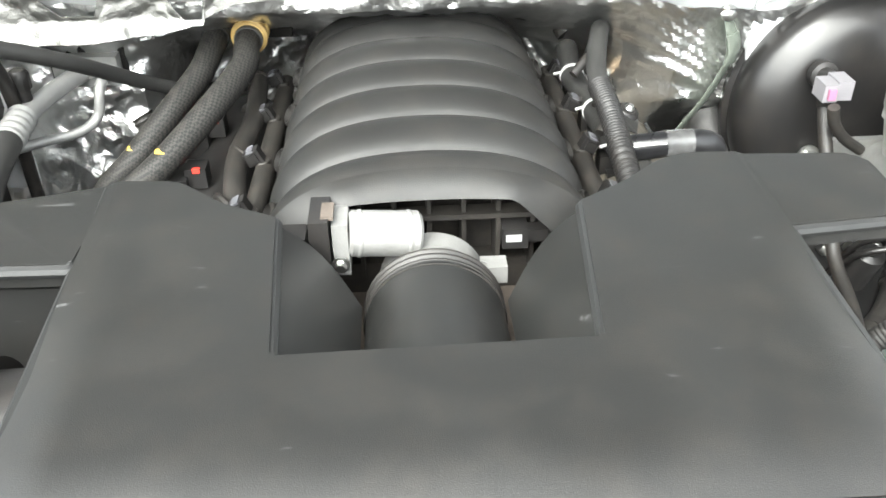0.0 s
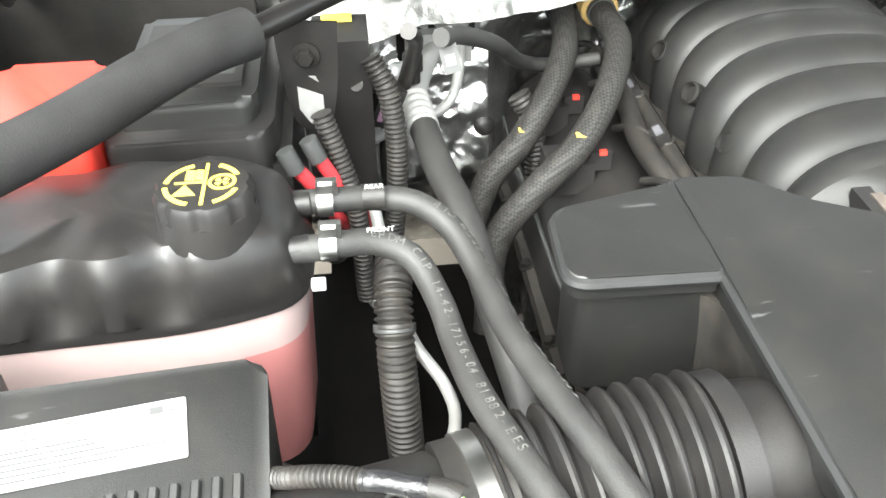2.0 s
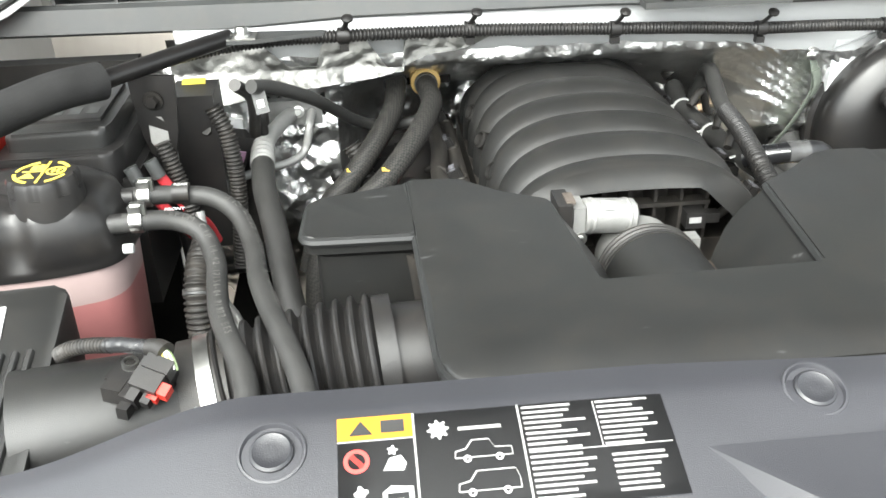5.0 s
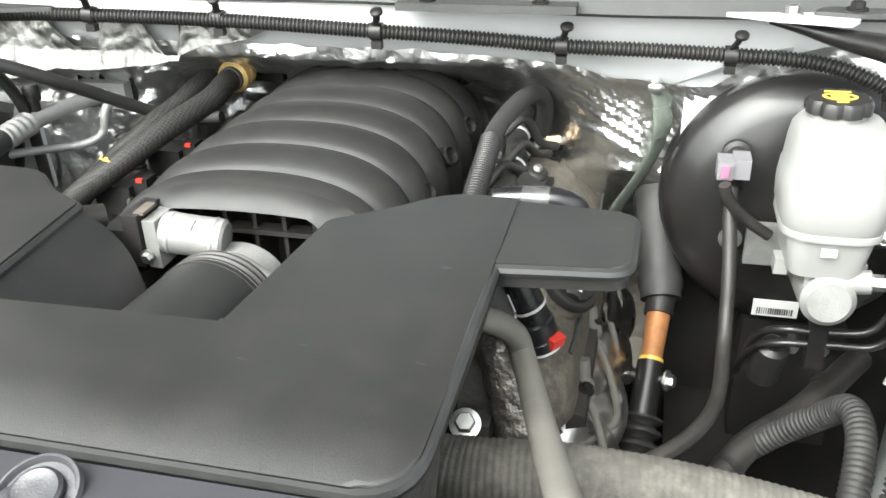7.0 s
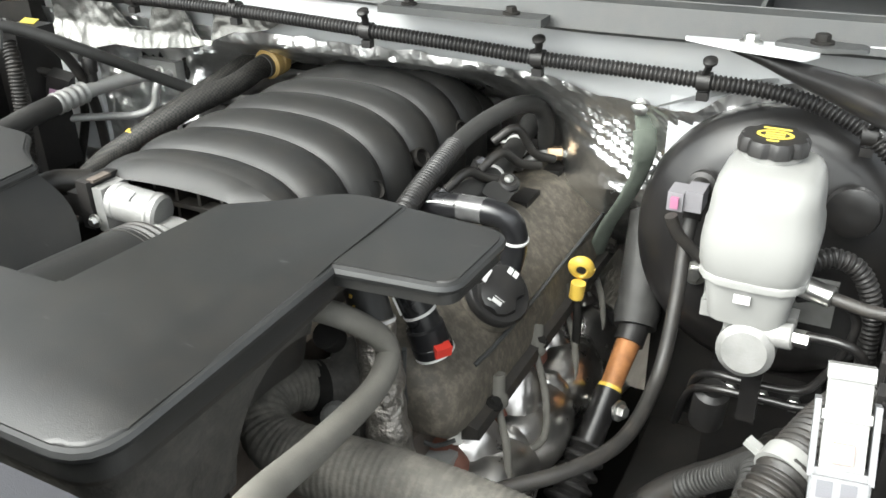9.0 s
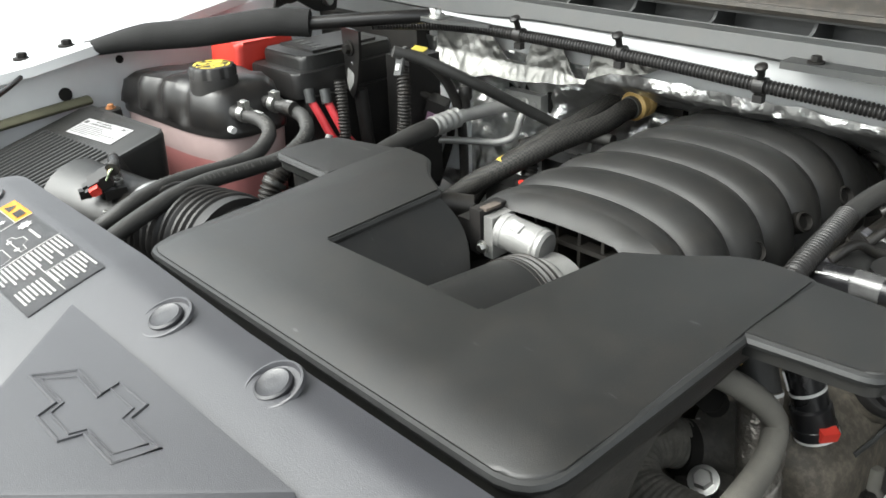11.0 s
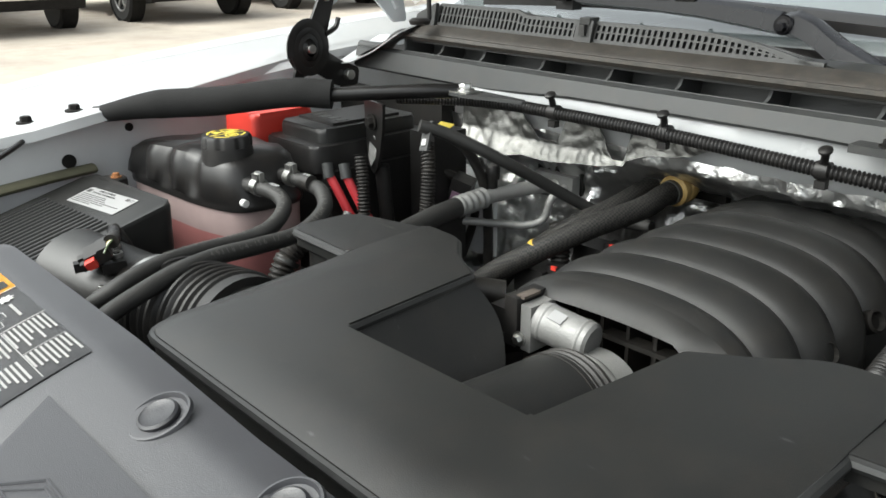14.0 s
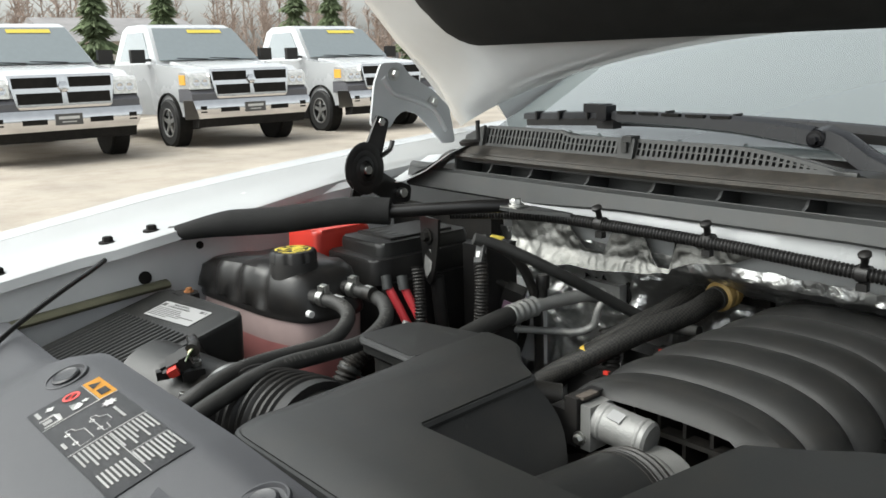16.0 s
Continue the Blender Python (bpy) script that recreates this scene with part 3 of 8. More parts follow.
def grille(x0, x1):
    """A steep slotted panel: bars between rails, with a middle rail."""
    foot = 1.2885
    at = lambda x, z, d=0.0: (x, 0.992 + bow(x) + (z - foot) * 0.35 - d, z)
    n = max(1, int((x1 - x0) / 0.0086))
    bms = []
    xs = [x0 + (x1 - x0) * i / 24 for i in range(25)]
    for lo, hi in ((lambda x: foot - 0.002, lambda x: foot + 0.0035), (lambda x: (foot + grille_top(x)) / 2 - 0.0008, lambda x: (foot + grille_top(x)) / 2 + 0.0008), (lambda x: grille_top(x) - 0.0045, lambda x: grille_top(x))):
        bms.append(loft([[at(x, lo(x), 0.004), at(x, hi(x), 0.004), at(x, hi(x), -0.002), at(x, lo(x), -0.002)] for x in xs]))
    for i in range(n + 1):
        x = x0 + (x1 - x0) * i / n
        if grille_top(x) - foot < 0.006:
            continue
        w = 0.0021
        bms.append(loft([[at(x - w, z, 0.004), at(x + w, z, 0.004), at(x + w * 0.6, z, -0.003), at(x - w * 0.6, z, -0.003)] for z in (foot, grille_top(x) - 0.001)]))
    return joined(*bms)


GRILLE = surface("black grey grille plastic", (0.025, 0.027, 0.027), 0.5, vary=0.15, grain=0.3, dust=0.10)
part("grille", grille(-0.452, -0.166), GRILLE, cowl, "slotted dark grey grille")
part("grille", grille(-0.138, 0.170), GRILLE, cowl, "slotted dark grey grille with a tapering end")
for a, b in ((-0.50, -0.452), (-0.166, -0.138)):
    part("grille_land", thickened(loft([[(x, 0.988 + bow(x), 1.286), (x, 0.9945 + bow(x), (grille_top(x) if a > -0.4 else 1.300 + 0.02 * (x - a) / (b - a)))] for x in (a + (b - a) * i / 6 for i in range(7))], caps=False, closed=False), 0.006), GRILLE, cowl)
part("middle_clip", joined(box(-0.160, -0.143, 0.990, 1.010, 1.308, 1.318, 0.004), box(-0.156, -0.147, 0.984, 0.996, 1.296, 1.310, 0.003)), GRILLE, cowl, "dark clip between the grilles")
# The shade inside the duct is painted on as this sheet's near-black.
part("duct_floor", thickened(loft([[(x, 1.014 + bow(x), 1.262), (x, 1.030 + bow(x), 1.285), (x, 1.075 + bow(x), 1.268)] for x in TXS], caps=False, closed=False), 0.002), DARK, cowl, "near-black sheet giving the shade below the grille")
part("rear_deck", thickened(loft([[(x, 1.014 + bow(x), min(grille_top(x), 1.3175) - 0.002), (x, 1.030 + bow(x), 1.290), (x, 1.075 + 1.5 * bow(x), 1.282)] for x in TXS], caps=False, closed=False), 0.003), GRILLE, cowl)
crumbs = solo("debris", joined(*[moved(lathe([(0.004, 0), (0.006, 0.003), (0.003, 0.006)], sides=7), pose(-0.205 + random.uniform(-0.02, 0.02), 0.985 + random.uniform(-0.012, 0.01), 1.229, random.uniform(-30, 30), 20, 0) @ Matrix.Diagonal((random.uniform(0.5, 1.6), random.uniform(0.5, 1.4), 0.6, 1))) for _ in range(9)]), surface("dry leaf crumbs", (0.20, 0.13, 0.07), 0.8), "brown dry leaf crumbs in the cowl trough", "debris")


SET_BACK = 1.057


def set_back(ob):
    """Cowl, windscreen and wiper sit a hand farther back, a little larger all round."""
    c = Vector((0.58, 0.06, 1.435))
    ob.location = c + (Vector(ob.location) - c) * SET_BACK
    ob.scale = (SET_BACK,) * 3
    return ob


set_back(cowl)
set_back(crumbs)


def glass_material():
    m = bpy.data.materials.new("windscreen glass")
    m.use_nodes = True
    b = m.node_tree.nodes["Principled BSDF"]
    # Grey base and low transmission put the mirrored sky's brightness into the pane.
    b.inputs["Base Color"].default_value = (0.25, 0.285, 0.285, 1)
    b.inputs["Roughness"].default_value, b.inputs["IOR"].default_value = 0.06, 1.5
    b.inputs["Transmission Weight"].default_value = 0.35
    b.inputs["Coat Weight"].default_value, b.inputs["Coat IOR"].default_value = 1.0, 1.8
    return m


GLASS = glass_material()
screen = thing("windscreen", (0.16, 1.5, 1.3), "curved windscreen glass with a black printed border", "windscreen")
part("pane", thickened(loft([[(x, 1.165 + 2.4 * bow(x) + 1.35 * k, 1.310 + 0.66 * k) for x in (0.16 + 0.78 * (1 - 0.18 * k) * (i / 12 - 1) for i in range(25))] for k in (-0.045, 0, 0.1, 0.3, 0.6, 1.0)], caps=False, closed=False), 0.005), GLASS, screen)
part("border", thickened(loft([[(x, 1.160 + 2.4 * bow(x) + 1.35 * k, 1.316 + 0.66 * k) for x in (0.16 + 0.79 * (i / 12 - 1) for i in range(25))] for k in (-0.052, -0.046, -0.040)], caps=False, closed=False), 0.002), BLACK, screen, "black printed border")
cab = thing("cab", (0.16, 2.2, 0.5), "white pickup cab behind the windscreen", "car body")
for s in (-1, 1):
    part("pillar", loft([[(0.16 + s * (0.80 - 0.15 * k + dx), 1.20 + 1.35 * k + dy, 1.33 + 0.62 * k + dz) for dx, dy, dz in ((-0.015, 0.0, 0.012), (0.05, 0.06, 0.0), (0.05, 0.10, -0.03), (-0.01, 0.03, -0.02))] for k in (0, 0.25, 0.5, 0.75, 1)]), WHITE, cab)
part("roof", box(-0.52, 0.84, 2.5, 3.9, 1.93, 1.98, 0.03), WHITE, cab)
part("dashboard", box(-0.6, 0.92, 1.75, 2.1, 1.10, 1.31, 0.05, 3), BLACK, cab, "dark dashboard")
part("rear_wall", box(-0.62, 0.94, 3.75, 3.85, 0.6, 1.93, 0.02), COWL, cab)
for s in (-1, 1):
    part("side_wall", box(0.16 + s * 0.95 - 0.03, 0.16 + s * 0.95 + 0.03, 1.55, 3.85, 0.4, 1.32, 0.02), WHITE, cab)
part("seat_back", box(-0.5, -0.05, 2.9, 3.1, 0.9, 1.6, 0.06, 3), GREYTRIM, cab)
part("seat_back", box(0.35, 0.8, 2.9, 3.1, 0.9, 1.6, 0.06, 3), GREYTRIM, cab)

# the open hood
hood = thing("hood", (0.16, 1.1, 1.36), "raised white hood with black insulation pad and folded edge", "hood")
HA = radians(47)


def hood_at(x, u, w):
    """u runs from the hinge edge to the nose, w from the underside upwards."""
    u += (0.03 - 0.20 * (abs(x - 0.16) / 0.94) ** 2) * max(0, 1 - u / 0.6)
    return (x, 1.17 - u * math.cos(HA) + w * math.sin(HA), 1.425 + u * math.sin(HA) + w * math.cos(HA))


def hood_sheet(x0, x1, u0, u1, wf, nx=24, nu=14):
    return loft([[hood_at(x0 + (x1 - x0) * i / nx, u0 + (u1 - u0) * j / nu, wf((x0 + (x1 - x0) * i / nx), u0 + (u1 - u0) * j / nu)) for i in range(nx + 1)] for j in range(nu + 1)], caps=False, closed=False)


part("outer_skin", thickened(hood_sheet(-0.88, 1.20, -0.0, 1.25, lambda x, u: 0.021 + 0.06 * min(1, u / 0.3) * min(1, max(0, (1.035 - abs(x - 0.16)) / 0.12)), 80, 40), 0.002), WHITE, hood)
part("inner_panel", thickened(hood_sheet(-0.88, 1.20, -0.0, 1.25, lambda x, u: 0.018 - 0.018 * min(1, max(0, (1.04 - abs(x - 0.16)) / 0.05)) * min(1, max(0, u / 0.035)) + 0.035 * math.exp(-((u - 0.02) / 0.05) ** 2) * 0 + 0.012 * math.sin(min(1, max(0, (u - 0.02) / 0.16)) * math.pi), 80, 60), 0.002), WHITE, hood, "white painted inner panel")


def pad_point(x, k, w):
    """The pad's lower edge is straight, with rounded corners."""
    c = max(0, abs(x - 0.16) - 0.76) / 0.09
    u = 0.045 + 0.10 * (1 - math.sqrt(max(0, 1 - min(1, c) ** 2))) + k * 0.95
    return (x, 1.17 - u * math.cos(HA) + w * math.sin(HA), 1.425 + u * math.sin(HA) + w * math.cos(HA))


pad = loft([[pad_point(0.16 + 0.85 * i / 40, k, -0.004 - 0.014 * min(1, k * 30) * min(1, (40 - abs(i)) / 2)) for i in range(-40, 41)] for k in (0, 0.01, 0.035, 0.2, 0.5, 1.0)], caps=False, closed=False)
part("insulation", thickened(pad, 0.004), PAD, hood, "black felt insulation pad")

# splash trays and the floor of the bay, its gloom put into the colour
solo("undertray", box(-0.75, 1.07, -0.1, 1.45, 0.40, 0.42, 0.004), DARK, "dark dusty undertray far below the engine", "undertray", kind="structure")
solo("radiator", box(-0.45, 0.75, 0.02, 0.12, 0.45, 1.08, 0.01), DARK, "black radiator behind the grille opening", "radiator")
solo("front_panel", box(-0.85, 1.17, -0.62, -0.55, 0.45, 1.02, 0.03, 3), WHITE, "white painted front end", "body panel")

# ---- radiator cover ----
def wing(x):
    """0 over the middle, 1 on the passenger's side, where the cover steps down."""
    u = min(1.0, max(0.0, (-0.235 - x) / 0.19))
    return u * u * (3 - 2 * u)


def cover_z(x, y):
    e = min(1.0, max(0.0, (0.30 - y) / 0.03))
    z = 1.1525 - 0.05 * min(0.16, max(0, x - 0.02)) - 0.34 * max(0, 0.262 - y) ** 1.15 * 1.25 - 0.10 * max(0, y - 0.262)
    z -= 0.12 * max(0, 0.146 - y)
    z -= 0.35 * max(0.0, x - 0.58) ** 1.5 + 0.046 * wing(x)
    return z


def cover_back(x):
    d = max(0.0, x - 0.13)
    return 0.288 - 0.007 * wing(x) - 0.012 * max(0, d - 0.33) / 0.1 - 0.55 * max(0, d - 0.47) ** 1.4


secs = []
for i in range(181):
    x = -0.62 + 1.5 * i / 180
    yb = cover_back(x)
    ys = [yb - (yb + 0.42) * (j / 60) ** 1.3 for j in range(61)]
    row = [(x, yb + 0.002, cover_z(x, yb) - 0.035), (x, yb + 0.004, cover_z(x, yb) - 0.012), (x, yb + 0.001, cover_z(x, yb) - 0.004)]
    for y in ys:
        z = cover_z(x, y)
        row.append((x, y, z))
    secs.append(row)
shield = thing("radiator_cover", (0.13, 0.1, 1.05), "slate grey plastic radiator cover held by push pins", "cover")
part("panel", thickened(loft(secs, caps=False, closed=False), 0.003), COVER, shield)


def field_z(y):
    return 1.1400


FM = 0.188   # the raised field's middle line
rows_ = []
for k in range(20):
    y = 0.217 - 0.5 * k / 19
    foot, crest = max(0.02, 0.150 - 0.60 * (0.217 - y)), max(0.015, 0.148 - 0.98 * (0.217 - y))
    rows_.append([(FM + a, y, z) for a, z in ((-foot, cover_z(FM, y) - 0.002), (-crest - 0.001, field_z(y)), (-crest + 0.004, field_z(y) + 0.0006), (crest - 0.004, field_z(y) + 0.0006), (crest + 0.001, field_z(y)), (foot, cover_z(FM, y) - 0.002))])
lead = [(x, 0.219, cover_z(FM, 0.219) - 0.003) for x, _, _ in rows_[0]]
fld = loft([lead] + rows_, caps=False, closed=False)
part("badge_field", thickened(fld, 0.002), COVER, shield, "raised slate grey field")
PINS = [(-0.222, 0.237), (0.122, 0.254), (0.250, 0.262), (-0.47, 0.10), (0.50, 0.24)]


def push_pin(x, y):
    z = cover_z(x, y)
    n = Vector((0, -0.35, 1))
    return (lathe([(0.0215, -0.0012), (0.0205, 0.0014), (0.0190, 0.0016), (0.0172, -0.0016), (0.005, -0.0016)], (x, y, z), n, 36),
            lathe([(0.0125, -0.0016), (0.0135, 0.0004), (0.0132, 0.0022), (0.0115, 0.0034), (0.0105, 0.0028), (0.004, 0.0028)], (x, y, z), n, 32))


PIN = surface("worn grey pin", (0.020, 0.0203, 0.0235), 0.40, vary=0.15, grain=0.3, spec=0.6)
for x, y in PINS:
    ring, head = push_pin(x, y)
    seat = part("pin_seat", ring, COVER, shield, "raised ring round a pin")
    part("push_pin", head, PIN, seat, "dark grey plastic push pin")

# ---- intake resonator over the engine's front ----
res = thing("intake_resonator", (CX, 0.5, 0.98), "satin black plastic intake resonator box over the engine", "engine cover")
MAIN = [(-0.108, 0.338, 0.045), (0.402, 0.336, 0.040), (0.404, 0.690, 0.006), (0.345, 0.694, 0.03), (0.300, 0.652, 0.015), (0.256, 0.622, 0.004), (0.240, 0.460, 0.004), (0.036, 0.456, 0.004), (0.023, 0.616, 0.006),
        (-0.022, 0.640, 0.012), (-0.062, 0.678, 0.012), (-0.117, 0.682, 0.008)]
ARM = [(-0.224, 0.573, 0.016), (-0.116, 0.570, 0.004), (-0.112, 0.682, 0.004), (-0.219, 0.655, 0.018)]
WING = [(0.400, 0.578, 0.004), (0.502, 0.588, 0.016), (0.504, 0.684, 0.018), (0.400, 0.691, 0.004)]


def droop(x, y):
    """How far the lid falls off towards its left, front and right edges."""
    k = min(1.0, max(0.0, (0.62 - y) / 0.18))
    a = 0.017 * k * min(1.0, max(0.0, (-0.068 - x) / 0.050)) ** 1.6
    b = 0.009 * min(1.0, max(0.0, (0.385 - y) / 0.050)) ** 2
    c = 0.008 * min(1.0, max(0.0, (x - 0.355) / 0.047)) ** 2 * min(1.0, max(0.0, (0.60 - y) / 0.08))
    return a + b + c


def drooped(bm):
    """Cuts a lid into strips along its edges and lets them fall off."""
    for axis, cuts in ((0, [-0.112 + 0.0075 * i for i in range(7)] + [0.355 + 0.0085 * i for i in range(6)]), (1, [0.342 + 0.007 * i for i in range(7)] + [0.42, 0.46, 0.50, 0.54, 0.58])):
        for c in cuts:
            co, no = [0, 0, 0], [0, 0, 0]
            co[axis], no[axis] = c, 1
            bmesh.ops.bisect_plane(bm, geom=bm.verts[:] + bm.edges[:] + bm.faces[:], plane_co=co, plane_no=no)
    for v in bm.verts:
        v.co.z -= droop(v.co.x, v.co.y)
    return bm


def rim_bead(outline, z, r, fall=False):
    """The rolled edge of a moulded lid."""
    pts = [Vector((p[0], p[1], z - (droop(p[0], p[1]) if fall else 0))) for p in rounded(outline, 0.015, 6)]
    return sweep(pts + pts[:1], r, 8)


for nm, plate, top in (("lid", MAIN, 1.113), ("lid_arm", ARM, 1.1095), ("lid_wing", WING, 1.1105)):
    shape = prism(rounded(plate, 0.015, 8), 1.086 if nm == "lid" else 1.090, top, 0.0075, 5)
    lid = part(nm, drooped(shape) if nm == "lid" else shape, SATIN, res)
    part("edge_bead", rim_bead(plate, top - 0.0062, 0.0050, nm == "lid"), EDGE, lid, "rolled edge of the lid")
part("seam_rim", drooped(prism(rounded([(x - (0.003 if x > CX else -0.003) * (1 if abs(x - CX) > 0.2 else 0), y + (0.003 if y < 0.4 else 0), r) for x, y, r in MAIN], 0.015, 8), 1.078, 1.0865, 0.002)), DUSTY, res, "thin seam under the lid")
LOW = [(-0.100, 0.368), (0.368, 0.368), (0.362, 0.56), (0.37, 0.60), (0.33, 0.655), (0.262, 0.62), (0.246, 0.454), (0.030, 0.450), (0.018, 0.62), (-0.06, 0.655), (-0.12, 0.665), (-0.21, 0.64), (-0.21, 0.588), (-0.115, 0.58)]
part("lower_shell", prism(rounded(LOW, 0.02), 0.985, 1.08, 0.0, shrink=0.93), DUSTY, res, "dusty black lower shell")
SK_ = [(0.15, 0.352), (0.330, 0.350), (0.372, 0.358), (0.390, 0.385), (0.391, 0.43), (0.391, 0.47), (0.390, 0.50), (0.388, 0.53), (0.386, 0.56), (0.376, 0.585), (0.350, 0.60)]
_line = curve([(x, y, 0) for x, y in SK_], 0.006)
_rows = []
for p in _line:
    arch_ = max(0.0, 1 - ((p.y - 0.535) / 0.075) ** 2) ** 0.5 if p.x > 0.37 and p.y > 0.42 else (1.0 if p.y > 0.57 else 0.0)
    low_ = 0.972 + 0.075 * arch_
    _rows.append([(p.x + 0.003, p.y, 1.084), (p.x, p.y, 1.070), (p.x - 0.004, p.y + 0.002, 1.070 + (low_ - 1.070) * 0.5), (p.x - 0.009, p.y + 0.004, low_)])
part("side_skirt", thickened(loft(_rows, caps=False, closed=False), 0.004), SKIRT, res, "dusty moulded skirt with an arched cut-out")
part("arm_wall", prism(rounded([(-0.212, 0.582), (-0.11, 0.578), (-0.11, 0.66), (-0.212, 0.642)], 0.012), 0.99, 1.082, 0.0), SATIN, res, "black side wall below the arm")
for s, rim_ in ((-1, [(0.036, 0.4565, 1.108), (0.030, 0.54, 1.108), (0.0235, 0.614, 1.107)]), (1, [(0.240, 0.4605, 1.108), (0.251, 0.54, 1.108), (0.2555, 0.619, 1.107)])):
    foot_ = [(CX + s * 0.058, 0.4585, 1.034), (CX + s * 0.058, 0.54, 1.034), (CX + s * 0.058, 0.603, 1.034)]
    rows_ = []
    for k in range(9):
        u = k / 8
        bulge = 0.016 * math.sin(math.pi * u)
        rows_.append([Vector(a).lerp(Vector(b), u) + Vector((0, bulge * n / 2, -0.10 * 0.0)) for n, (a, b) in enumerate(zip(rim_, foot_))])
    part("recess_wall", thickened(loft(rows_, caps=False, closed=False), 0.003), SATIN, res, "sloping wall of the sunken channel")
part("outlet_duct", hose([(CX, 0.44, 1.022), (CX, 0.53, 1.016), (CX, 0.614, 1.010)], 0.0570, 36), SATIN, res, "half-round outlet duct")
part("rubber_cuff", sweep(curve([(CX, 0.604, 1.010), (CX, 0.634, 1.007)]), 0.0570, 36, wave=0.0018, pitch=0.008), RUBBER, res, "ribbed rubber cuff")

# ---- throttle body ----
tb = thing("throttle_body", (CX - 0.02, 0.67, 0.98), "cast aluminium throttle body with motor housing", "throttle body")
part("bore_ring", lathe([(0.040, 0), (0.046, 0.002), (0.046, 0.040), (0.040, 0.042)], (CX, 0.640, 1.006), (0, 1, 0), 40), ALU, tb)
part("motor", rod((0.072, 0.662, 1.066), (0.132, 0.670, 1.058), 0.0195, 28, 0.003), ALU, tb, "round motor barrel")
part("gear_case", box(0.060, 0.073, 0.648, 0.684, 1.034, 1.082, 0.006), ALU, tb)
part("case_lid", box(0.042, 0.058, 0.644, 0.686, 1.036, 1.088, 0.004), BLACK, tb, "black plastic gear lid")
part("connector", box(0.012, 0.037, 0.655, 0.680, 1.040, 1.066, 0.003), BLACK, tb)
for k in (0.12, 0.80):
    part("motor_rib", lathe([(0.0195, 0), (0.0203, 0.001), (0.0203, 0.003), (0.0195, 0.004)], Vector((0.072, 0.662, 1.066)).lerp(Vector((0.132, 0.670, 1.058)), k), (0.06, 0.008, -0.008), 28), ALU, tb)
part("motor_label", moved(box(-0.008, 0.008, -0.006, 0.006, 0, 0.0006, 0), pose(0.100, 0.655, 1.0795, 28, 8, 0)), SILVERLAB, tb, "small grey printed label")
part("bracket_arm", hose([(0.130, 0.655, 1.050), (0.155, 0.650, 1.050), (0.178, 0.650, 1.036), (0.195, 0.652, 1.030)], 0.006, 10, flat=0.6), ALU, tb)
part("mounting_ear", box(0.182, 0.204, 0.646, 0.664, 1.020, 1.036, 0.005), ALU, tb)
part("bolt", bolt((0.066, 0.640, 1.050), (0, -1, 0), 0.005), STEEL, tb)
part("spacer_tag", box(0.052, 0.062, 0.650, 0.674, 1.0865, 1.0895, 0.001), IRON, tb, "brown gasket tag")

# ---- intake manifold ----
man = thing("intake_manifold", (CX, 0.95, 0.95), "black moulded nylon intake manifold with curved runners", "intake manifold")


def arch(y, hw, top, foot, n=48, off=0.0):
    pts = []
    for k in range(n + 1):
        a = math.pi * k / n
        c, s = math.cos(a), math.sin(a)
        x = -hw * math.copysign(abs(c) ** 0.72, c)
        z = foot + (top - foot) * abs(s) ** 0.62
        pts.append(Vector((CX + x, y, z)))
    return pts


NR, Y0, Y1 = 7, 0.708, 1.185
secs = []
steps = 140
for j in range(steps + 1):
    u = j / steps
    y = Y0 + (Y1 - Y0) * u
    ph = (u * NR) % 1.0
    lobe = abs(math.sin(math.pi * ((u * NR + 0.42) % 1.0))) ** 0.55
    fall = 0.035 * max(0, (u - 0.82) / 0.18) ** 2
    front = 0.007 * max(0, (0.08 - u) / 0.08) ** 2
    base = arch(y, 0.146 - 0.006 * u, 1.100 - fall - front + 0.004 * math.sin(math.pi * u), 0.985)
    ring = []
    for k, p in enumerate(base):
        q = k / 48
        w = math.sin(math.pi * q) ** 0.5 if 0 < q < 1 else 0
        nrm = Vector((p.x - CX, 0, (p.z - 1.0) * 1.3 + 0.03)).normalized()
        shift = 0.022 * abs(q - 0.5) * 2
        ring.append(p + nrm * (0.0190 * (lobe - 0.60)) + Vector((0, -shift, 0)))
    secs.append(ring)
part("runner_shell", thickened(loft(secs, caps=False, closed=False), 0.004), MANI, man)
# the front lip round the opening
lip_out = [v.copy() for v in secs[0]]
lip_in = []
for p in lip_out:
    x, z = p.x - CX, p.z
    zi = 1.082 if abs(x) < 0.080 else 1.082 - (abs(x) - 0.080) * 0.85
    lip_in.append(Vector((CX + x * 0.90, 0.690 - 0.018 * (abs(x) / 0.146) ** 2 - 0.006, min(zi, z - 0.006))))
lip_back = [p + Vector((0, 0.02, -0.002)) for p in lip_in]
part("front_lip", thickened(loft([lip_out, [a.lerp(b, 0.5) + Vector((0, -0.004, 0.003)) for a, b in zip(lip_out, lip_in)], lip_in, lip_back], caps=False, closed=False), 0.0025), MANI, man, "smooth lip round the front opening")
part("back_plate", box(CX - 0.105, CX + 0.105, 0.752, 0.760, 0.97, 1.078, 0.002), DUSTY, man, "dusty plate inside the opening")
for i in range(7):
    x = CX - 0.093 + 0.031 * i
    part("rib", box(x - 0.002, x + 0.002, 0.712, 0.755, 0.985, 1.084 - 0.4 * max(0, abs(x - CX) - 0.078), 0.001), DUSTY, man, "dusty stiffening rib")
part("cross_rib", box(CX - 0.095, CX + 0.095, 0.708, 0.726, 1.046, 1.051, 0.001), DUSTY, man, "dusty cross rib")
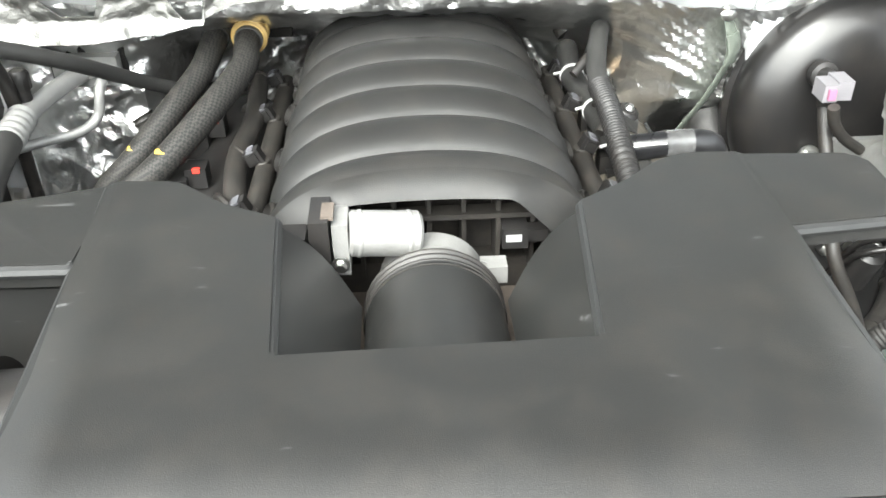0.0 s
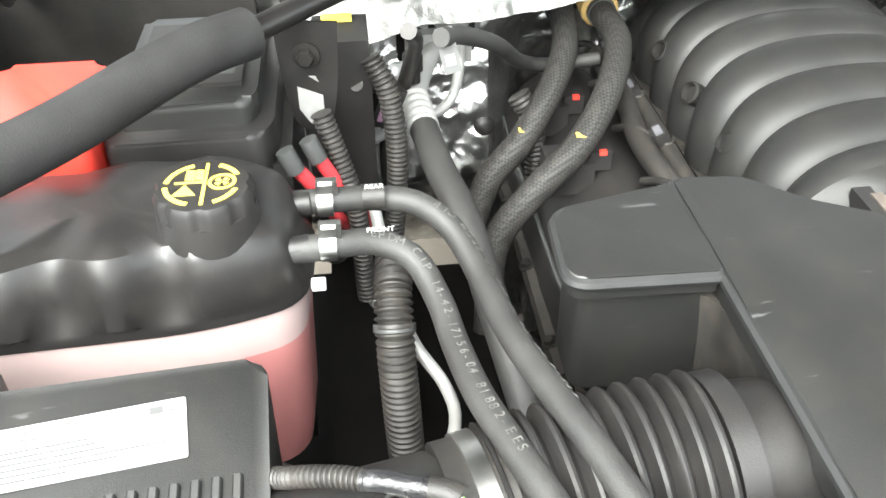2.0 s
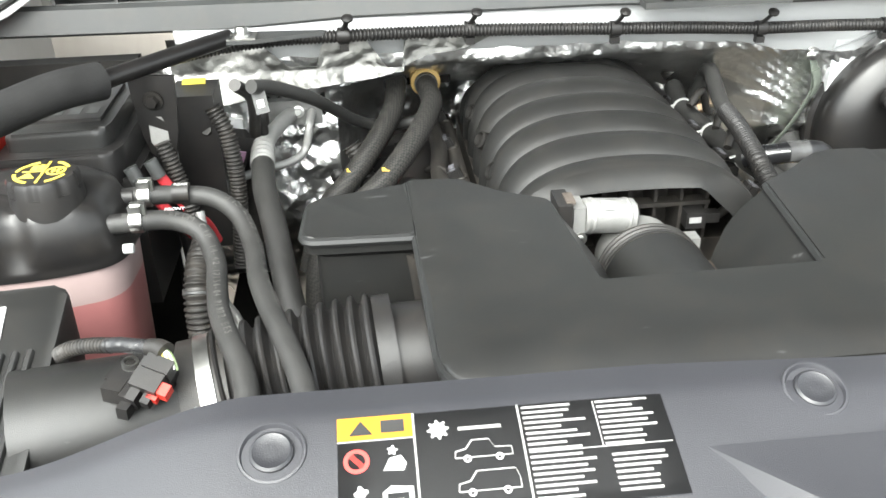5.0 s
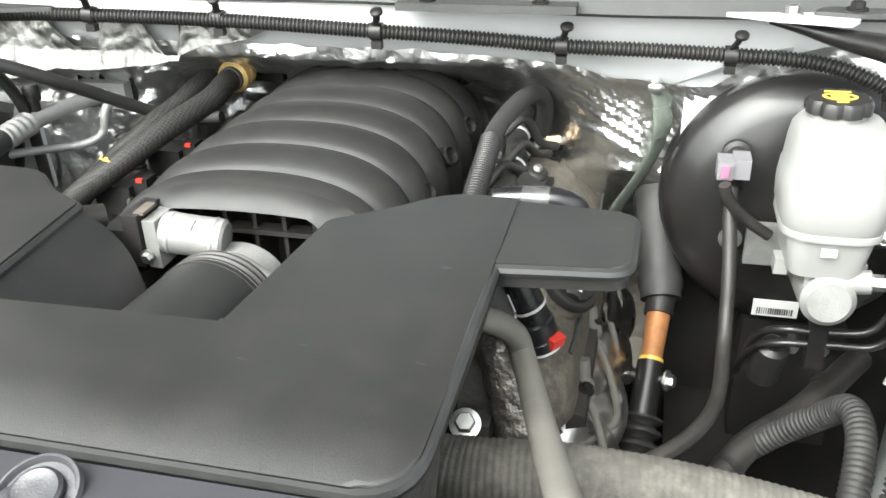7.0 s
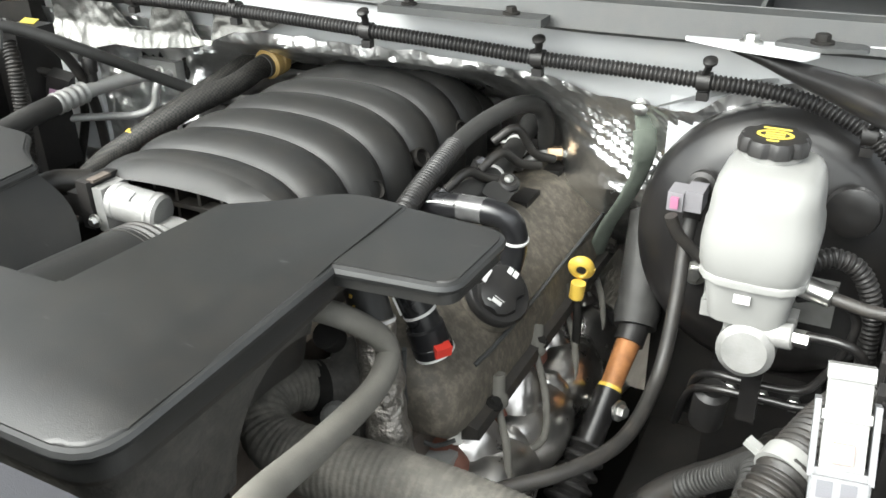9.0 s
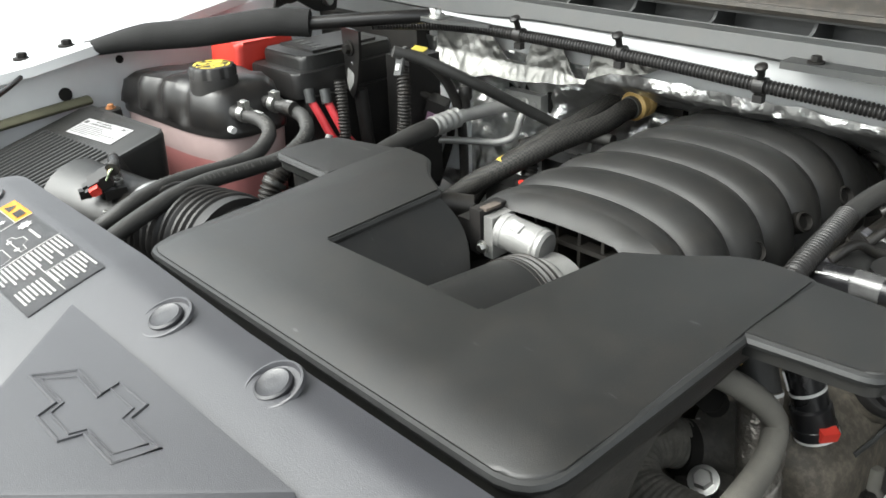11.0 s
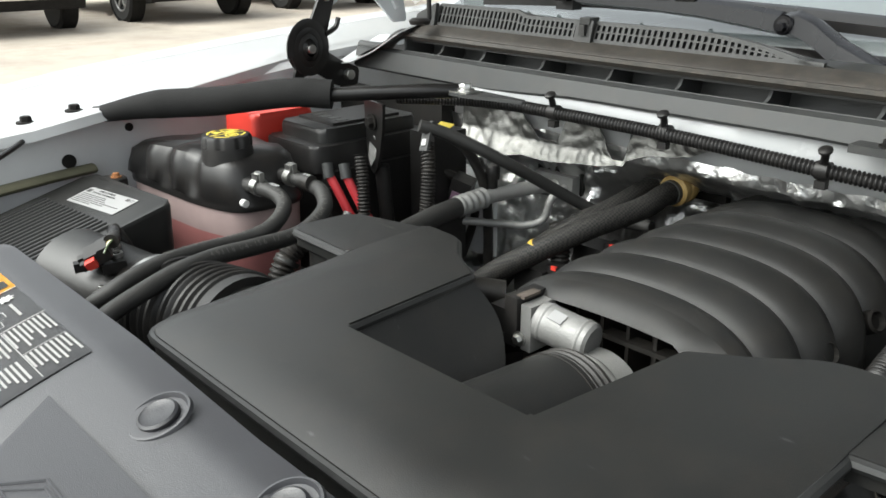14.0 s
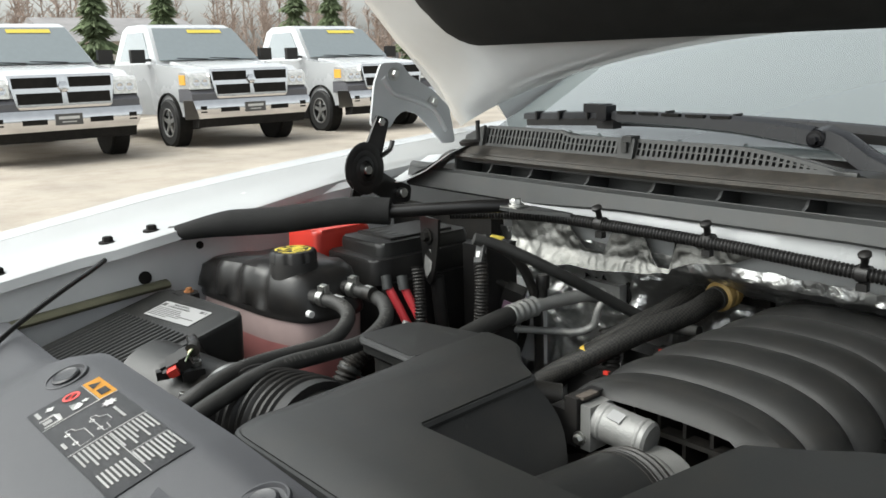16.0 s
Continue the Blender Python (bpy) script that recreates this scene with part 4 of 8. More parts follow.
part("back_cap", thickened(loft([secs[-1], [Vector((CX + (p.x - CX) * 0.8, Y1 + 0.012, 1.0 + (p.z - 1.0) * 0.6)) for p in secs[-1]]], caps=False, closed=False), 0.003), MANI, man)
part("base_flange", box(CX - 0.15, CX + 0.15, 0.73, 1.19, 0.955, 0.988, 0.006), DUSTY, man, "dusty lower flange")
for i in range(3):
    part("boss", lathe([(0.013, -0.016), (0.012, -0.006), (0.008, -0.0045), (0.002, -0.004)], (CX - 0.038 + 0.030 * i, 0.703, 1.0945), (0, -0.75, 1), 20), MANI, man, "round moulded boss")
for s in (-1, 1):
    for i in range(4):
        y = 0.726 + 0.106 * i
        # Shade of the runner hollows, painted as near-black cups on the shell.
        part("port_hollow", lathe([(0.0125, -0.012), (0.0125, 0.006), (0.010, 0.008), (0.008, 0.002)], (CX + s * 0.139, y, 1.046), (s * 0.85, -0.25, 0.5), 20), DARK, man, "near-black cup giving the shade of a hollow beside a runner")

# ---- engine block, valve covers, heads ----
blk = thing("engine_block", (CX, 0.9, 0.5), "dusty cast engine block below the manifold", "engine")
part("block", box(CX - 0.16, CX + 0.16, 0.60, 1.22, 0.50, 0.955, 0.02), IRON, blk)
part("front_cover", box(CX - 0.14, CX + 0.14, 0.55, 0.61, 0.50, 0.93, 0.02), IRON, blk)


def cover_ring(s, y, e=1.0):
    """A cross-section of a valve cover; e draws it in towards its heart."""
    ring = []
    for k, (x, z) in enumerate(((0.305, 0.925), (0.315, 0.955), (0.338, 0.977), (0.365, 0.987), (0.392, 0.980), (0.420, 0.959), (0.440, 0.938), (0.452, 0.926), (0.458, 0.906), (0.461, 0.880), (0.452, 0.868), (0.40, 0.862), (0.33, 0.868), (0.306, 0.89))):
        d = 0.0016 * noise.noise((x * 40, y * 34, z * 40 + s))
        ring.append((CX + s * (0.425 + (x - 0.425) * e + d - CX), y, 0.905 + (z - 0.905) * e + d))
    return ring


for s in (-1, 1):
    c = thing("valve_cover", (CX + s * 0.26, 0.9, 0.86), "valve cover with a sloping rounded top, dusty brown-grey for the driver's side, black for the passenger's", "valve cover", "valve covers")
    ends = [(0.668, 0.40), (0.672, 0.62), (0.680, 0.80), (0.694, 0.92), (0.712, 0.98)] + [(0.73 + 0.02 * k, 1.0) for k in range(21)] + [(1.150, 0.97), (1.164, 0.88), (1.172, 0.70)]
    # The passenger's shell is plain black, darker than the driver's dusty one.
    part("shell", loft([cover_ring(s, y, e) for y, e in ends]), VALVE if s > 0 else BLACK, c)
    part("gasket_rail", hose([(CX + s * (0.4500 - CX), 0.735, 0.9285), (CX + s * (0.4545 - CX), 0.80, 0.9285), (CX + s * (0.4545 - CX), 1.0, 0.9285), (CX + s * (0.4535 - CX), 1.152, 0.928)], 0.0026, 8), COWL, c, "pale moulded rail along the edge")
    part("flange", loft([[(CX + s * (x - CX), y, z) for x, z in ((0.452, 0.884), (0.470, 0.880), (0.472, 0.868), (0.452, 0.862))] for y in (0.70, 0.74, 0.9, 1.05, 1.15)]), DUSTY, c, "dusty lower flange")
    for k in range(4):
        part("cover_bolt", bolt((CX + s * (0.467 - CX), 0.745 + 0.125 * k, 0.879), (s * 0.4, 0, 0.9), 0.0060), DARK, c)
    h = box(0, 0.10, 0.63, 1.18, 0.0, 0.12, 0.01)
    part("cylinder_head", moved(h, Matrix.Translation((CX + s * 0.18 - (0.0 if s > 0 else 0.10), 0.02, 0.76))), IRON, blk)
part("head_end", box(0.375, 0.448, 0.650, 0.70, 0.76, 0.845, 0.012, 3), ALU, blk, "dusty aluminium end of the cylinder head")

# ---- brake booster, master cylinder and reservoir ----
bb = thing("brake_booster", (0.70, 1.0, 0.85), "round glossy black brake booster on the bulkhead", "brake booster")
BC, BN = Vector((0.682, 0.990, 0.990)), Vector((-0.02, -1, 0.12))
part("front_shell", lathe([(0.152, -0.05), (0.155, -0.03), (0.150, -0.012), (0.140, -0.004), (0.125, 0.006), (0.110, 0.012), (0.07, 0.016), (0.02, 0.018)], BC, BN, 64), GLOSSY, bb)
part("rear_shell", lathe([(0.120, -0.14), (0.145, -0.12), (0.152, -0.075), (0.158, -0.066), (0.158, -0.056), (0.152, -0.05)], BC, BN, 64), GLOSSY, bb)
part("dimple", lathe([(0.027, 0.004), (0.025, 0.012), (0.019, 0.014), (0.005, 0.013)], (0.752, 0.974, 1.056), BN, 28), GLOSSY, bb)
part("check_valve", lathe([(0.016, 0), (0.016, 0.012), (0.011, 0.014), (0.010, 0.03)], (0.605, 0.975, 1.058), BN, 24), BLACK, bb)
part("sensor", joined(box(0.582, 0.598, 0.912, 0.940, 1.050, 1.070, 0.003), box(0.598, 0.616, 0.916, 0.945, 1.050, 1.072, 0.003)), surface("grey plug plastic", (0.16, 0.155, 0.165), 0.5), bb, "pale grey sensor plug")
part("sensor_insert", box(0.586, 0.594, 0.908, 0.913, 1.054, 1.066, 0.001), surface("pink plug insert", (0.28, 0.11, 0.18), 0.5), bb, "pink plug insert")
part("stud", bolt((0.610, 0.968, 0.955), BN, 0.009), STEEL, bb)

mc = thing("master_cylinder", (0.69, 0.86, 0.90), "cast aluminium brake master cylinder with steel lines", "master cylinder")
part("barrel", rod((0.690, 0.965, 0.955), (0.690, 0.795, 0.978), 0.026, 32, 0.006), ALU, mc)
part("flange", box(0.625, 0.755, 0.945, 0.955, 0.935, 0.985, 0.006), ALU, mc)
part("port_boss", rod((0.700, 0.815, 0.992), (0.728, 0.812, 0.996), 0.012, 20), ALU, mc)
part("line_nut", lathe([(0.008, 0), (0.008, 0.014), (0.005, 0.016)], (0.726, 0.812, 0.996), (1, 0, 0), 6), STEEL, mc)
part("bracket", box(0.667, 0.713, 0.81, 0.86, 0.985, 1.012, 0.004), ALU, mc)

rv = thing("brake_fluid_reservoir", (0.685, 0.85, 1.0), "milky white brake fluid reservoir with black cap", "reservoir")
RX, RYc = 0.684, 0.853
low = rounded([(RX - 0.040, RYc - 0.058), (RX + 0.040, RYc - 0.058), (RX + 0.043, RYc + 0.05), (RX - 0.043, RYc + 0.05)], 0.022)
part("lower_tank", prism(low, 1.000, 1.045, 0.003, shrink=0.84), MILK, rv)
mid = rounded([(RX - 0.047, RYc - 0.062), (RX + 0.047, RYc - 0.062), (RX + 0.047, RYc + 0.055), (RX - 0.047, RYc + 0.055)], 0.034)
part("seam", prism(mid, 1.043, 1.050, 0.002), MILK, rv)
part("upper_tank", loft([[(RX + (p[0] - RX) * a, RYc + (p[1] - RYc) * b, z) for p in mid] for z, a, b in ((1.049, 0.98, 0.97), (1.058, 1.03, 1.02), (1.076, 1.05, 1.02), (1.092, 1.02, 1.0), (1.096, 0.985, 0.985), (1.118, 0.95, 0.96), (1.131, 0.90, 0.92), (1.139, 0.80, 0.83), (1.1425, 0.66, 0.70))]), MILK, rv, "milky upper half bulging at its seam")
part("level_window", box(RX - 0.010, RX + 0.004, RYc - 0.0595, RYc - 0.0575, 1.028, 1.036, 0.001), PAPER, rv, "pale moulded window")
part("neck", lathe([(0.026, 1.13), (0.026, 1.15)], (RX - 0.005, RYc + 0.012, 0), None, 32), MILK, rv)
cp = part("cap", lathe([(0.026, 1.146), (0.0305, 1.148), (0.0305, 1.157), (0.0280, 1.161), (0.010, 1.161)], (RX - 0.005, RYc + 0.012, 0), None, 64, 8, 0.05), BLACK, rv, "black fluted cap")
part("mount_tab", box(RX - 0.043, RX - 0.030, RYc - 0.02, RYc, 0.985, 1.002, 0.003), MILK, rv)
part("mount_tab", box(RX + 0.030, RX + 0.043, RYc - 0.02, RYc, 0.985, 1.002, 0.003), MILK, rv)

# ---- fuse box and the big grey plug ----
fb = thing("fuse_box", (0.92, 0.75, 0.85), "black underhood fuse box with clipped lid and green strip", "fuse box")
part("body", box(0.812, 1.03, 0.610, 0.925, 0.86, 1.022, 0.006), BLACK, fb)
part("lid_rim", prism(rounded([(0.820, 0.598), (1.03, 0.598), (1.03, 0.922), (0.822, 0.922)], 0.016), 1.018, 1.052, 0.006, 3), BLACK, fb, "raised rim of the lid")
part("lid", prism(rounded([(0.846, 0.650), (1.03, 0.650), (1.03, 0.900), (0.848, 0.900)], 0.018), 1.050, 1.078, 0.009, 4, 1.03), SATIN, fb, "smooth raised middle of the lid")
part("rim_bead", hose([(1.03, 0.606, 1.052), (0.840, 0.606, 1.052), (0.828, 0.620, 1.052), (0.828, 0.90, 1.052), (0.842, 0.914, 1.052), (1.03, 0.914, 1.052)], 0.0032, 10), BLACK, fb, "rolled bead round the lid")
part("front_ledge", box(0.826, 1.03, 0.585, 0.612, 0.985, 1.012, 0.006), BLACK, fb, "black front ledge")
for k, y in enumerate((0.66, 0.705, 0.75, 0.80, 0.85, 0.89)):
    cl_ = part("clip", joined(box(0.800, 0.814, y - 0.014, y + 0.014, 0.985 - 0.01 * (k % 2), 1.030, 0.003), box(0.796, 0.803, y - 0.009, y + 0.009, 1.012, 1.034, 0.002)), BLACK, fb, "black side clip")
    part("slot", box(0.7985, 0.8005, y - 0.005, y + 0.005, 0.992, 1.006, 0.0), DARK, cl_, "dark slot")
part("side_rib", box(0.803, 0.813, 0.63, 0.645, 0.88, 1.045, 0.003), BLACK, fb, "upright side rib")
part("warning_label", slab(rect(0.085, 0.034), (0.912, 0.832, 1.0788), (0, 0, 1), 0.0006), CREAM, fb, "yellow warning label")
part("label_bars", joined(*[slab(rect(0.060, 0.0035), (0.905, 0.842 - 0.010 * i, 1.0796), (0, 0, 1), 0.0004) for i in range(3)]), INK, fb, "dark printed bars")
part("green_insert", box(0.846, 1.02, 0.600, 0.609, 0.962, 0.984, 0.002), surface("green plastic", (0.02, 0.25, 0.18), 0.4), fb, "green plastic strip")

GREYPLUG = surface("light grey plug plastic", (0.16, 0.162, 0.167), 0.45, vary=0.06, grain=0.15)
pg = thing("harness_connector", (0.79, 0.57, 0.95), "light grey harness connector with white lever lock", "connector")
T2 = Matrix.Translation((0.779, 0.607, 1.034)) @ pose(0, 0, 0, -28, -4, 4) @ Matrix.Scale(0.80, 4)
part("housing", moved(joined(box(-0.023, 0.023, -0.014, 0.014, -0.064, -0.004, 0.003), box(-0.018, 0.018, -0.018, -0.012, -0.060, -0.034, 0.002), box(-0.021, 0.021, -0.019, -0.012, -0.030, -0.010, 0.002)), T2), GREYPLUG, pg)
for s_ in (-1, 1):
    part("side_arm", moved(box(s_ * 0.0225 - 0.0025, s_ * 0.0225 + 0.0025, -0.016, 0.010, -0.012, 0.052, 0.002), T2), GREYPLUG, pg, "grey side arm")
lv = part("lever", moved(box(-0.017, 0.017, -0.012, 0.008, -0.006, 0.078, 0.004), T2), MILK, pg, "white lever lock")
part("lever_top", moved(box(-0.018, 0.018, -0.016, 0.010, 0.070, 0.082, 0.004), T2), MILK, lv)
part("lever_ridge", moved(box(-0.019, 0.019, -0.014, 0.006, 0.036, 0.044, 0.003), T2), MILK, lv)
part("lock_tab", moved(box(-0.008, 0.008, -0.0165, -0.010, 0.002, 0.018, 0.0015), T2), surface("salmon tab", (0.62, 0.24, 0.20), 0.5), pg, "salmon red lock tab")
for x, z in ((-0.012, -0.047), (0.006, -0.047), (-0.012, -0.020), (0.006, -0.020)):
    part("window", moved(box(x - 0.005, x + 0.007, -0.0196, -0.0186, z - 0.007, z + 0.007, 0.0), T2), GREYTRIM, pg, "recessed window")
part("foot_latch", moved(box(-0.018, 0.018, -0.016, 0.008, -0.074, -0.062, 0.002), T2), GREYPLUG, pg)

# ---- air box ----
ab = thing("air_filter_box", (-0.54, 0.42, 0.85), "black air filter box with ribbed lid and label", "air box")


def ab_top(y):
    return 1.0850 + 0.256 * (y - 0.462) if y < 0.525 else 1.1012


AT = lambda x, y: ab_top(y) + 0.012 * (x + 0.54)
ab_out = rounded([(-0.655, 0.285), (-0.420, 0.290), (-0.428, 0.530), (-0.660, 0.518)], 0.014)
part("lid", prism(ab_out, 0.985, 1.09, 0.006, 3, 0.985, AT), SATIN, ab)
part("lower_case", prism(rounded([(-0.668, 0.275), (-0.412, 0.280), (-0.418, 0.540), (-0.672, 0.528)], 0.014), 0.86, 0.986, 0.004, 2, 0.95), BLACK, ab)
for i in range(17):
    x = -0.632 + 0.0118 * i
    y1 = 0.4405 + 0.062 * (x + 0.632)
    r = loft([[(x + a + 0.015 * (0.44 - y), y, AT(x, y) + b) for a, b in ((-0.0036, -0.002), (-0.0030, 0.0028), (-0.0018, 0.0040), (0.0018, 0.0040), (0.0030, 0.0028), (0.0036, -0.002))] for y in (0.300, 0.305, 0.36, 0.42, y1 - 0.005, y1)])
    part("rib", r, SATIN, ab)
LN = Vector((-0.012, -0.256, 1)).normalized()
LM = Matrix.Translation((-0.5355, 0.480, AT(-0.5355, 0.480) + 0.0009)) @ Matrix((Vector((1, 0, 0.012)).normalized(), LN.cross(Vector((1, 0, 0.012)).normalized()), LN)).transposed().to_4x4() @ pose(0, 0, 0, 0, 0, 6)
lab = part("info_label", moved(prism(rounded(rect(0.123, 0.040), 0.002), 0, 0.0008, 0.0), LM), SILVERLAB, ab, "silver printed label with small lines")
bars = []
for j, w in enumerate((0.062, 0.066, 0.072, 0.110, 0.078, 0.050)):
    bars.append(moved(box(-0.057, -0.057 + w * 0.55, 0.0030 - 0.0037 * j, 0.0042 - 0.0037 * j, 0.0009, 0.0012, 0), LM))
    bars.append(moved(box(-0.057 + w * 0.58, -0.057 + w, 0.0030 - 0.0037 * j, 0.0042 - 0.0037 * j, 0.0009, 0.0012, 0), LM))
bars += [moved(box(0.040, 0.048, 0.0115, 0.0165, 0.0009, 0.0012, 0), LM), moved(box(0.050, 0.058, 0.0150, 0.0160, 0.0009, 0.0012, 0), LM), moved(box(0.050, 0.057, 0.0120, 0.0130, 0.0009, 0.0012, 0), LM), moved(box(-0.058, -0.048, 0.0080, 0.0150, 0.0009, 0.0012, 0), LM)]
part("label_print", joined(*bars), INK, lab, "dark printed bars")
part("screw", bolt((-0.610, 0.532, 1.098), (0, 0, 1), 0.005), RUST, ab)
part("hinge_ear", prism(rounded([(-0.632, 0.512), (-0.588, 0.514), (-0.596, 0.545), (-0.624, 0.544)], 0.008), 1.06, 1.098, 0.003), BLACK, ab)
part("side_knob", lathe([(0.018, 0), (0.018, 0.008), (0.013, 0.011), (0.004, 0.011)], (-0.425, 0.46, 1.03), (1, 0, 0), 24), BLACK, ab)
part("outlet", hose([(-0.45, 0.405, 1.026), (-0.39, 0.420, 1.024), (-0.325, 0.440, 1.020)], lambda t: 0.062 - 0.006 * t, 36), SATIN, ab, "round outlet tube")

# ---- intake bellows ----
ib = thing("intake_hose", (-0.2, 0.44, 0.98), "ribbed black rubber intake hose between air box and resonator", "intake hose")
bl = [(-0.288, 0.446, 1.0215), (-0.26, 0.451, 1.025), (-0.205, 0.458, 1.031), (-0.150, 0.461, 1.037)]
part("cuff", hose([(-0.322, 0.440, 1.020), (-0.284, 0.4465, 1.022)], 0.0605, 40), RUBBER, ib)
part("bellows", sweep(curve(bl), 0.061, 40, wave=0.0050, pitch=0.0130), BLACK, ib)
part("end_cuff", hose([(-0.156, 0.4610, 1.0365), (-0.140, 0.462, 1.0375)], 0.0625, 40), BLACK, ib)
part("inlet_neck", hose([(-0.150, 0.462, 1.036), (-0.06, 0.465, 1.036)], 0.0545, 40), BLACK, res, "round inlet neck")
cb = part("clamp_band", hose([(-0.307, 0.4425, 1.0205), (-0.295, 0.4448, 1.0212)], 0.0630, 48), STEEL, ib, "steel band clamp")
part("clamp_screw", joined(rod((-0.300, 0.3800, 1.062), (-0.300, 0.3745, 1.030), 0.0062, 14), rod((-0.300, 0.3810, 1.068), (-0.300, 0.3800, 1.060), 0.0045, 6), rod((-0.300, 0.3775, 1.050), (-0.300, 0.3768, 1.046), 0.0075, 14), box(-0.307, -0.293, 0.3735, 0.3845, 1.020, 1.040, 0.002)), STEEL, cb, "clamp worm screw")
TAPE = surface("glossy vinyl tape", (0.014, 0.014, 0.015), 0.28, vary=0.2, scale=60, grain=0.3, spec=0.7, dent=0.2, dent_scale=160)
mf = thing("airflow_sensor", (-0.36, 0.40, 1.09), "black airflow sensor plug with red lock and wires", "sensor")
SM = pose(-0.349, 0.404, 1.083, 4, 6, -17)
part("base", moved(joined(box(-0.024, 0.026, -0.004, 0.022, -0.012, 0.001, 0.003), box(-0.019, -0.003, -0.018, 0.004, -0.010, 0.004, 0.0025), box(-0.001, 0.008, -0.024, 0.012, -0.008, 0.006, 0.002), box(0.009, 0.013, -0.022, 0.012, -0.008, 0.004, 0.0015), box(0.001, 0.010, -0.032, -0.018, -0.010, 0.001, 0.002)), SM), BLACK, mf, "black sensor head with ribs")
for x in (-0.011, 0.010):
    sl_ = part("sleeve", moved(lathe([(0.0068, -0.002), (0.0068, 0.0055), (0.0046, 0.0055), (0.0046, 0.002)], (x, 0.014, 0), (0, 0, 1), 22), SM), STEEL, mf, "bright metal sleeve")
    part("screw", moved(lathe([(0.0042, 0.001), (0.0042, 0.0045), (0.0025, 0.0052)], (x, 0.014, 0), (0, 0, 1), 16), SM), DARK, sl_)
PM = pose(-0.332, 0.391, 1.094, 24, 14, -22)
plug = part("plug", moved(joined(box(-0.012, 0.011, -0.012, 0.013, -0.009, 0.006, 0.0025), box(-0.009, 0.013, 0.004, 0.016, -0.006, 0.009, 0.002), box(-0.010, -0.002, -0.022, -0.008, -0.010, 0.001, 0.002), box(0.001, 0.008, -0.020, -0.008, -0.011, -0.001, 0.002)), PM), BLACK, mf)
part("lock_tab", moved(joined(box(0.004, 0.019, -0.011, -0.001, -0.006, 0.004, 0.003), box(0.003, 0.012, -0.015, -0.009, -0.008, -0.001, 0.002)), PM), RED, plug, "red lock tab")
for k, c in enumerate(((0.50, 0.40, 0.05), (0.60, 0.58, 0.50), (0.45, 0.40, 0.12), (0.55, 0.55, 0.55), (0.10, 0.14, 0.06))):
    part("wire", hose([(-0.3215 + 0.0026 * k, 0.3965 - 0.0012 * k, 1.099), (-0.3225 + 0.0022 * k, 0.401 - 0.0008 * k, 1.106), (-0.325 + 0.001 * k, 0.407, 1.109), (-0.333, 0.412, 1.109)], 0.0010, 6), surface("sensor wire", c, 0.4), mf)
part("boot", hose([(-0.321, 0.405, 1.107), (-0.327, 0.410, 1.108), (-0.336, 0.414, 1.107)], lambda t: 0.0085 - 0.0015 * t, 14), RUBBER, mf, "rubber boot over the wires")
part("tape", hose([(-0.331, 0.412, 1.1075), (-0.346, 0.418, 1.106), (-0.360, 0.424, 1.1045), (-0.372, 0.428, 1.102)], 0.0063, 14), TAPE, mf, "glossy black tape on the wires")
part("conduit", sweep(curve([(-0.369, 0.427, 1.1025), (-0.385, 0.434, 1.099), (-0.401, 0.440, 1.094), (-0.414, 0.446, 1.087), (-0.424, 0.456, 1.074), (-0.428, 0.47, 1.04), (-0.428, 0.475, 0.98)], 0.0012), 0.0060, 14, wave=0.0008, pitch=0.0034), RUBBER, mf, "corrugated conduit")

# ---- coolant tank ----
ct = thing("coolant_tank", (-0.54, 0.63, 0.9), "translucent coolant tank with black cover and pink coolant", "coolant tank")
TK = [(-0.695, 0.580, 0.04), (-0.48, 0.590, 0.06), (-0.405, 0.612, 0.03), (-0.400, 0.705, 0.03), (-0.45, 0.735, 0.03), (-0.66, 0.715, 0.05), (-0.705, 0.65, 0.04)]
tk = []
_r = rounded(TK, 0.03, 6)
for a_, b_ in zip(_r, _r[1:] + _r[:1]):
    n_ = max(1, int((Vector(b_) - Vector(a_)).length / 0.006))
    tk += [Vector(a_).lerp(Vector(b_), k / n_) for k in range(n_)]
tcx, tcy = -0.55, 0.655


def ring_at(a, z, dx=0.0):
    return [(tcx + (p[0] - tcx) * a + dx, tcy + (p[1] - tcy) * a, z) for p in tk]


part("lower_tank", loft([ring_at(0.89, 0.90), ring_at(0.92, 0.93), ring_at(0.955, 1.034)]), PINK, ct, "tank wall stained pink by coolant")
part("upper_wall", loft([ring_at(0.955, 1.034), ring_at(0.97, 1.077)]), BLUSH, ct, "pale translucent tank wall")
sec = []
for a, z in ((1.0, 1.072), (1.01, 1.077), (1.0, 1.082), (0.97, 1.088), (0.95, 1.108), (0.90, 1.128), (0.80, 1.138), (0.55, 1.142), (0.2, 1.143)):
    row = []
    for p in ring_at(a, z):
        w = 0.0085 * (0.5 - math.cos((p[0] + 0.641) * 2 * math.pi / 0.072)) if z > 1.085 and p[0] < -0.48 else 0.008 if z > 1.085 else 0
        lowl = 0.012 * max(0, (-0.56 - p[0]) / 0.14) if z > 1.09 else 0
        row.append((p[0], p[1] - (w * 0.75 if p[1] < tcy + 0.02 and a > 0.3 else 0), p[2] - lowl + (w * 0.25 if z > 1.1 and a > 0.3 else 0)))
    sec.append(row)
part("cover", loft(sec), TANKCOV, ct, "glossy black wavy cover")
part("neck", lathe([(0.036, 1.13), (0.034, 1.152)], (-0.468, 0.633, 0), None, 32), BLACK, ct)
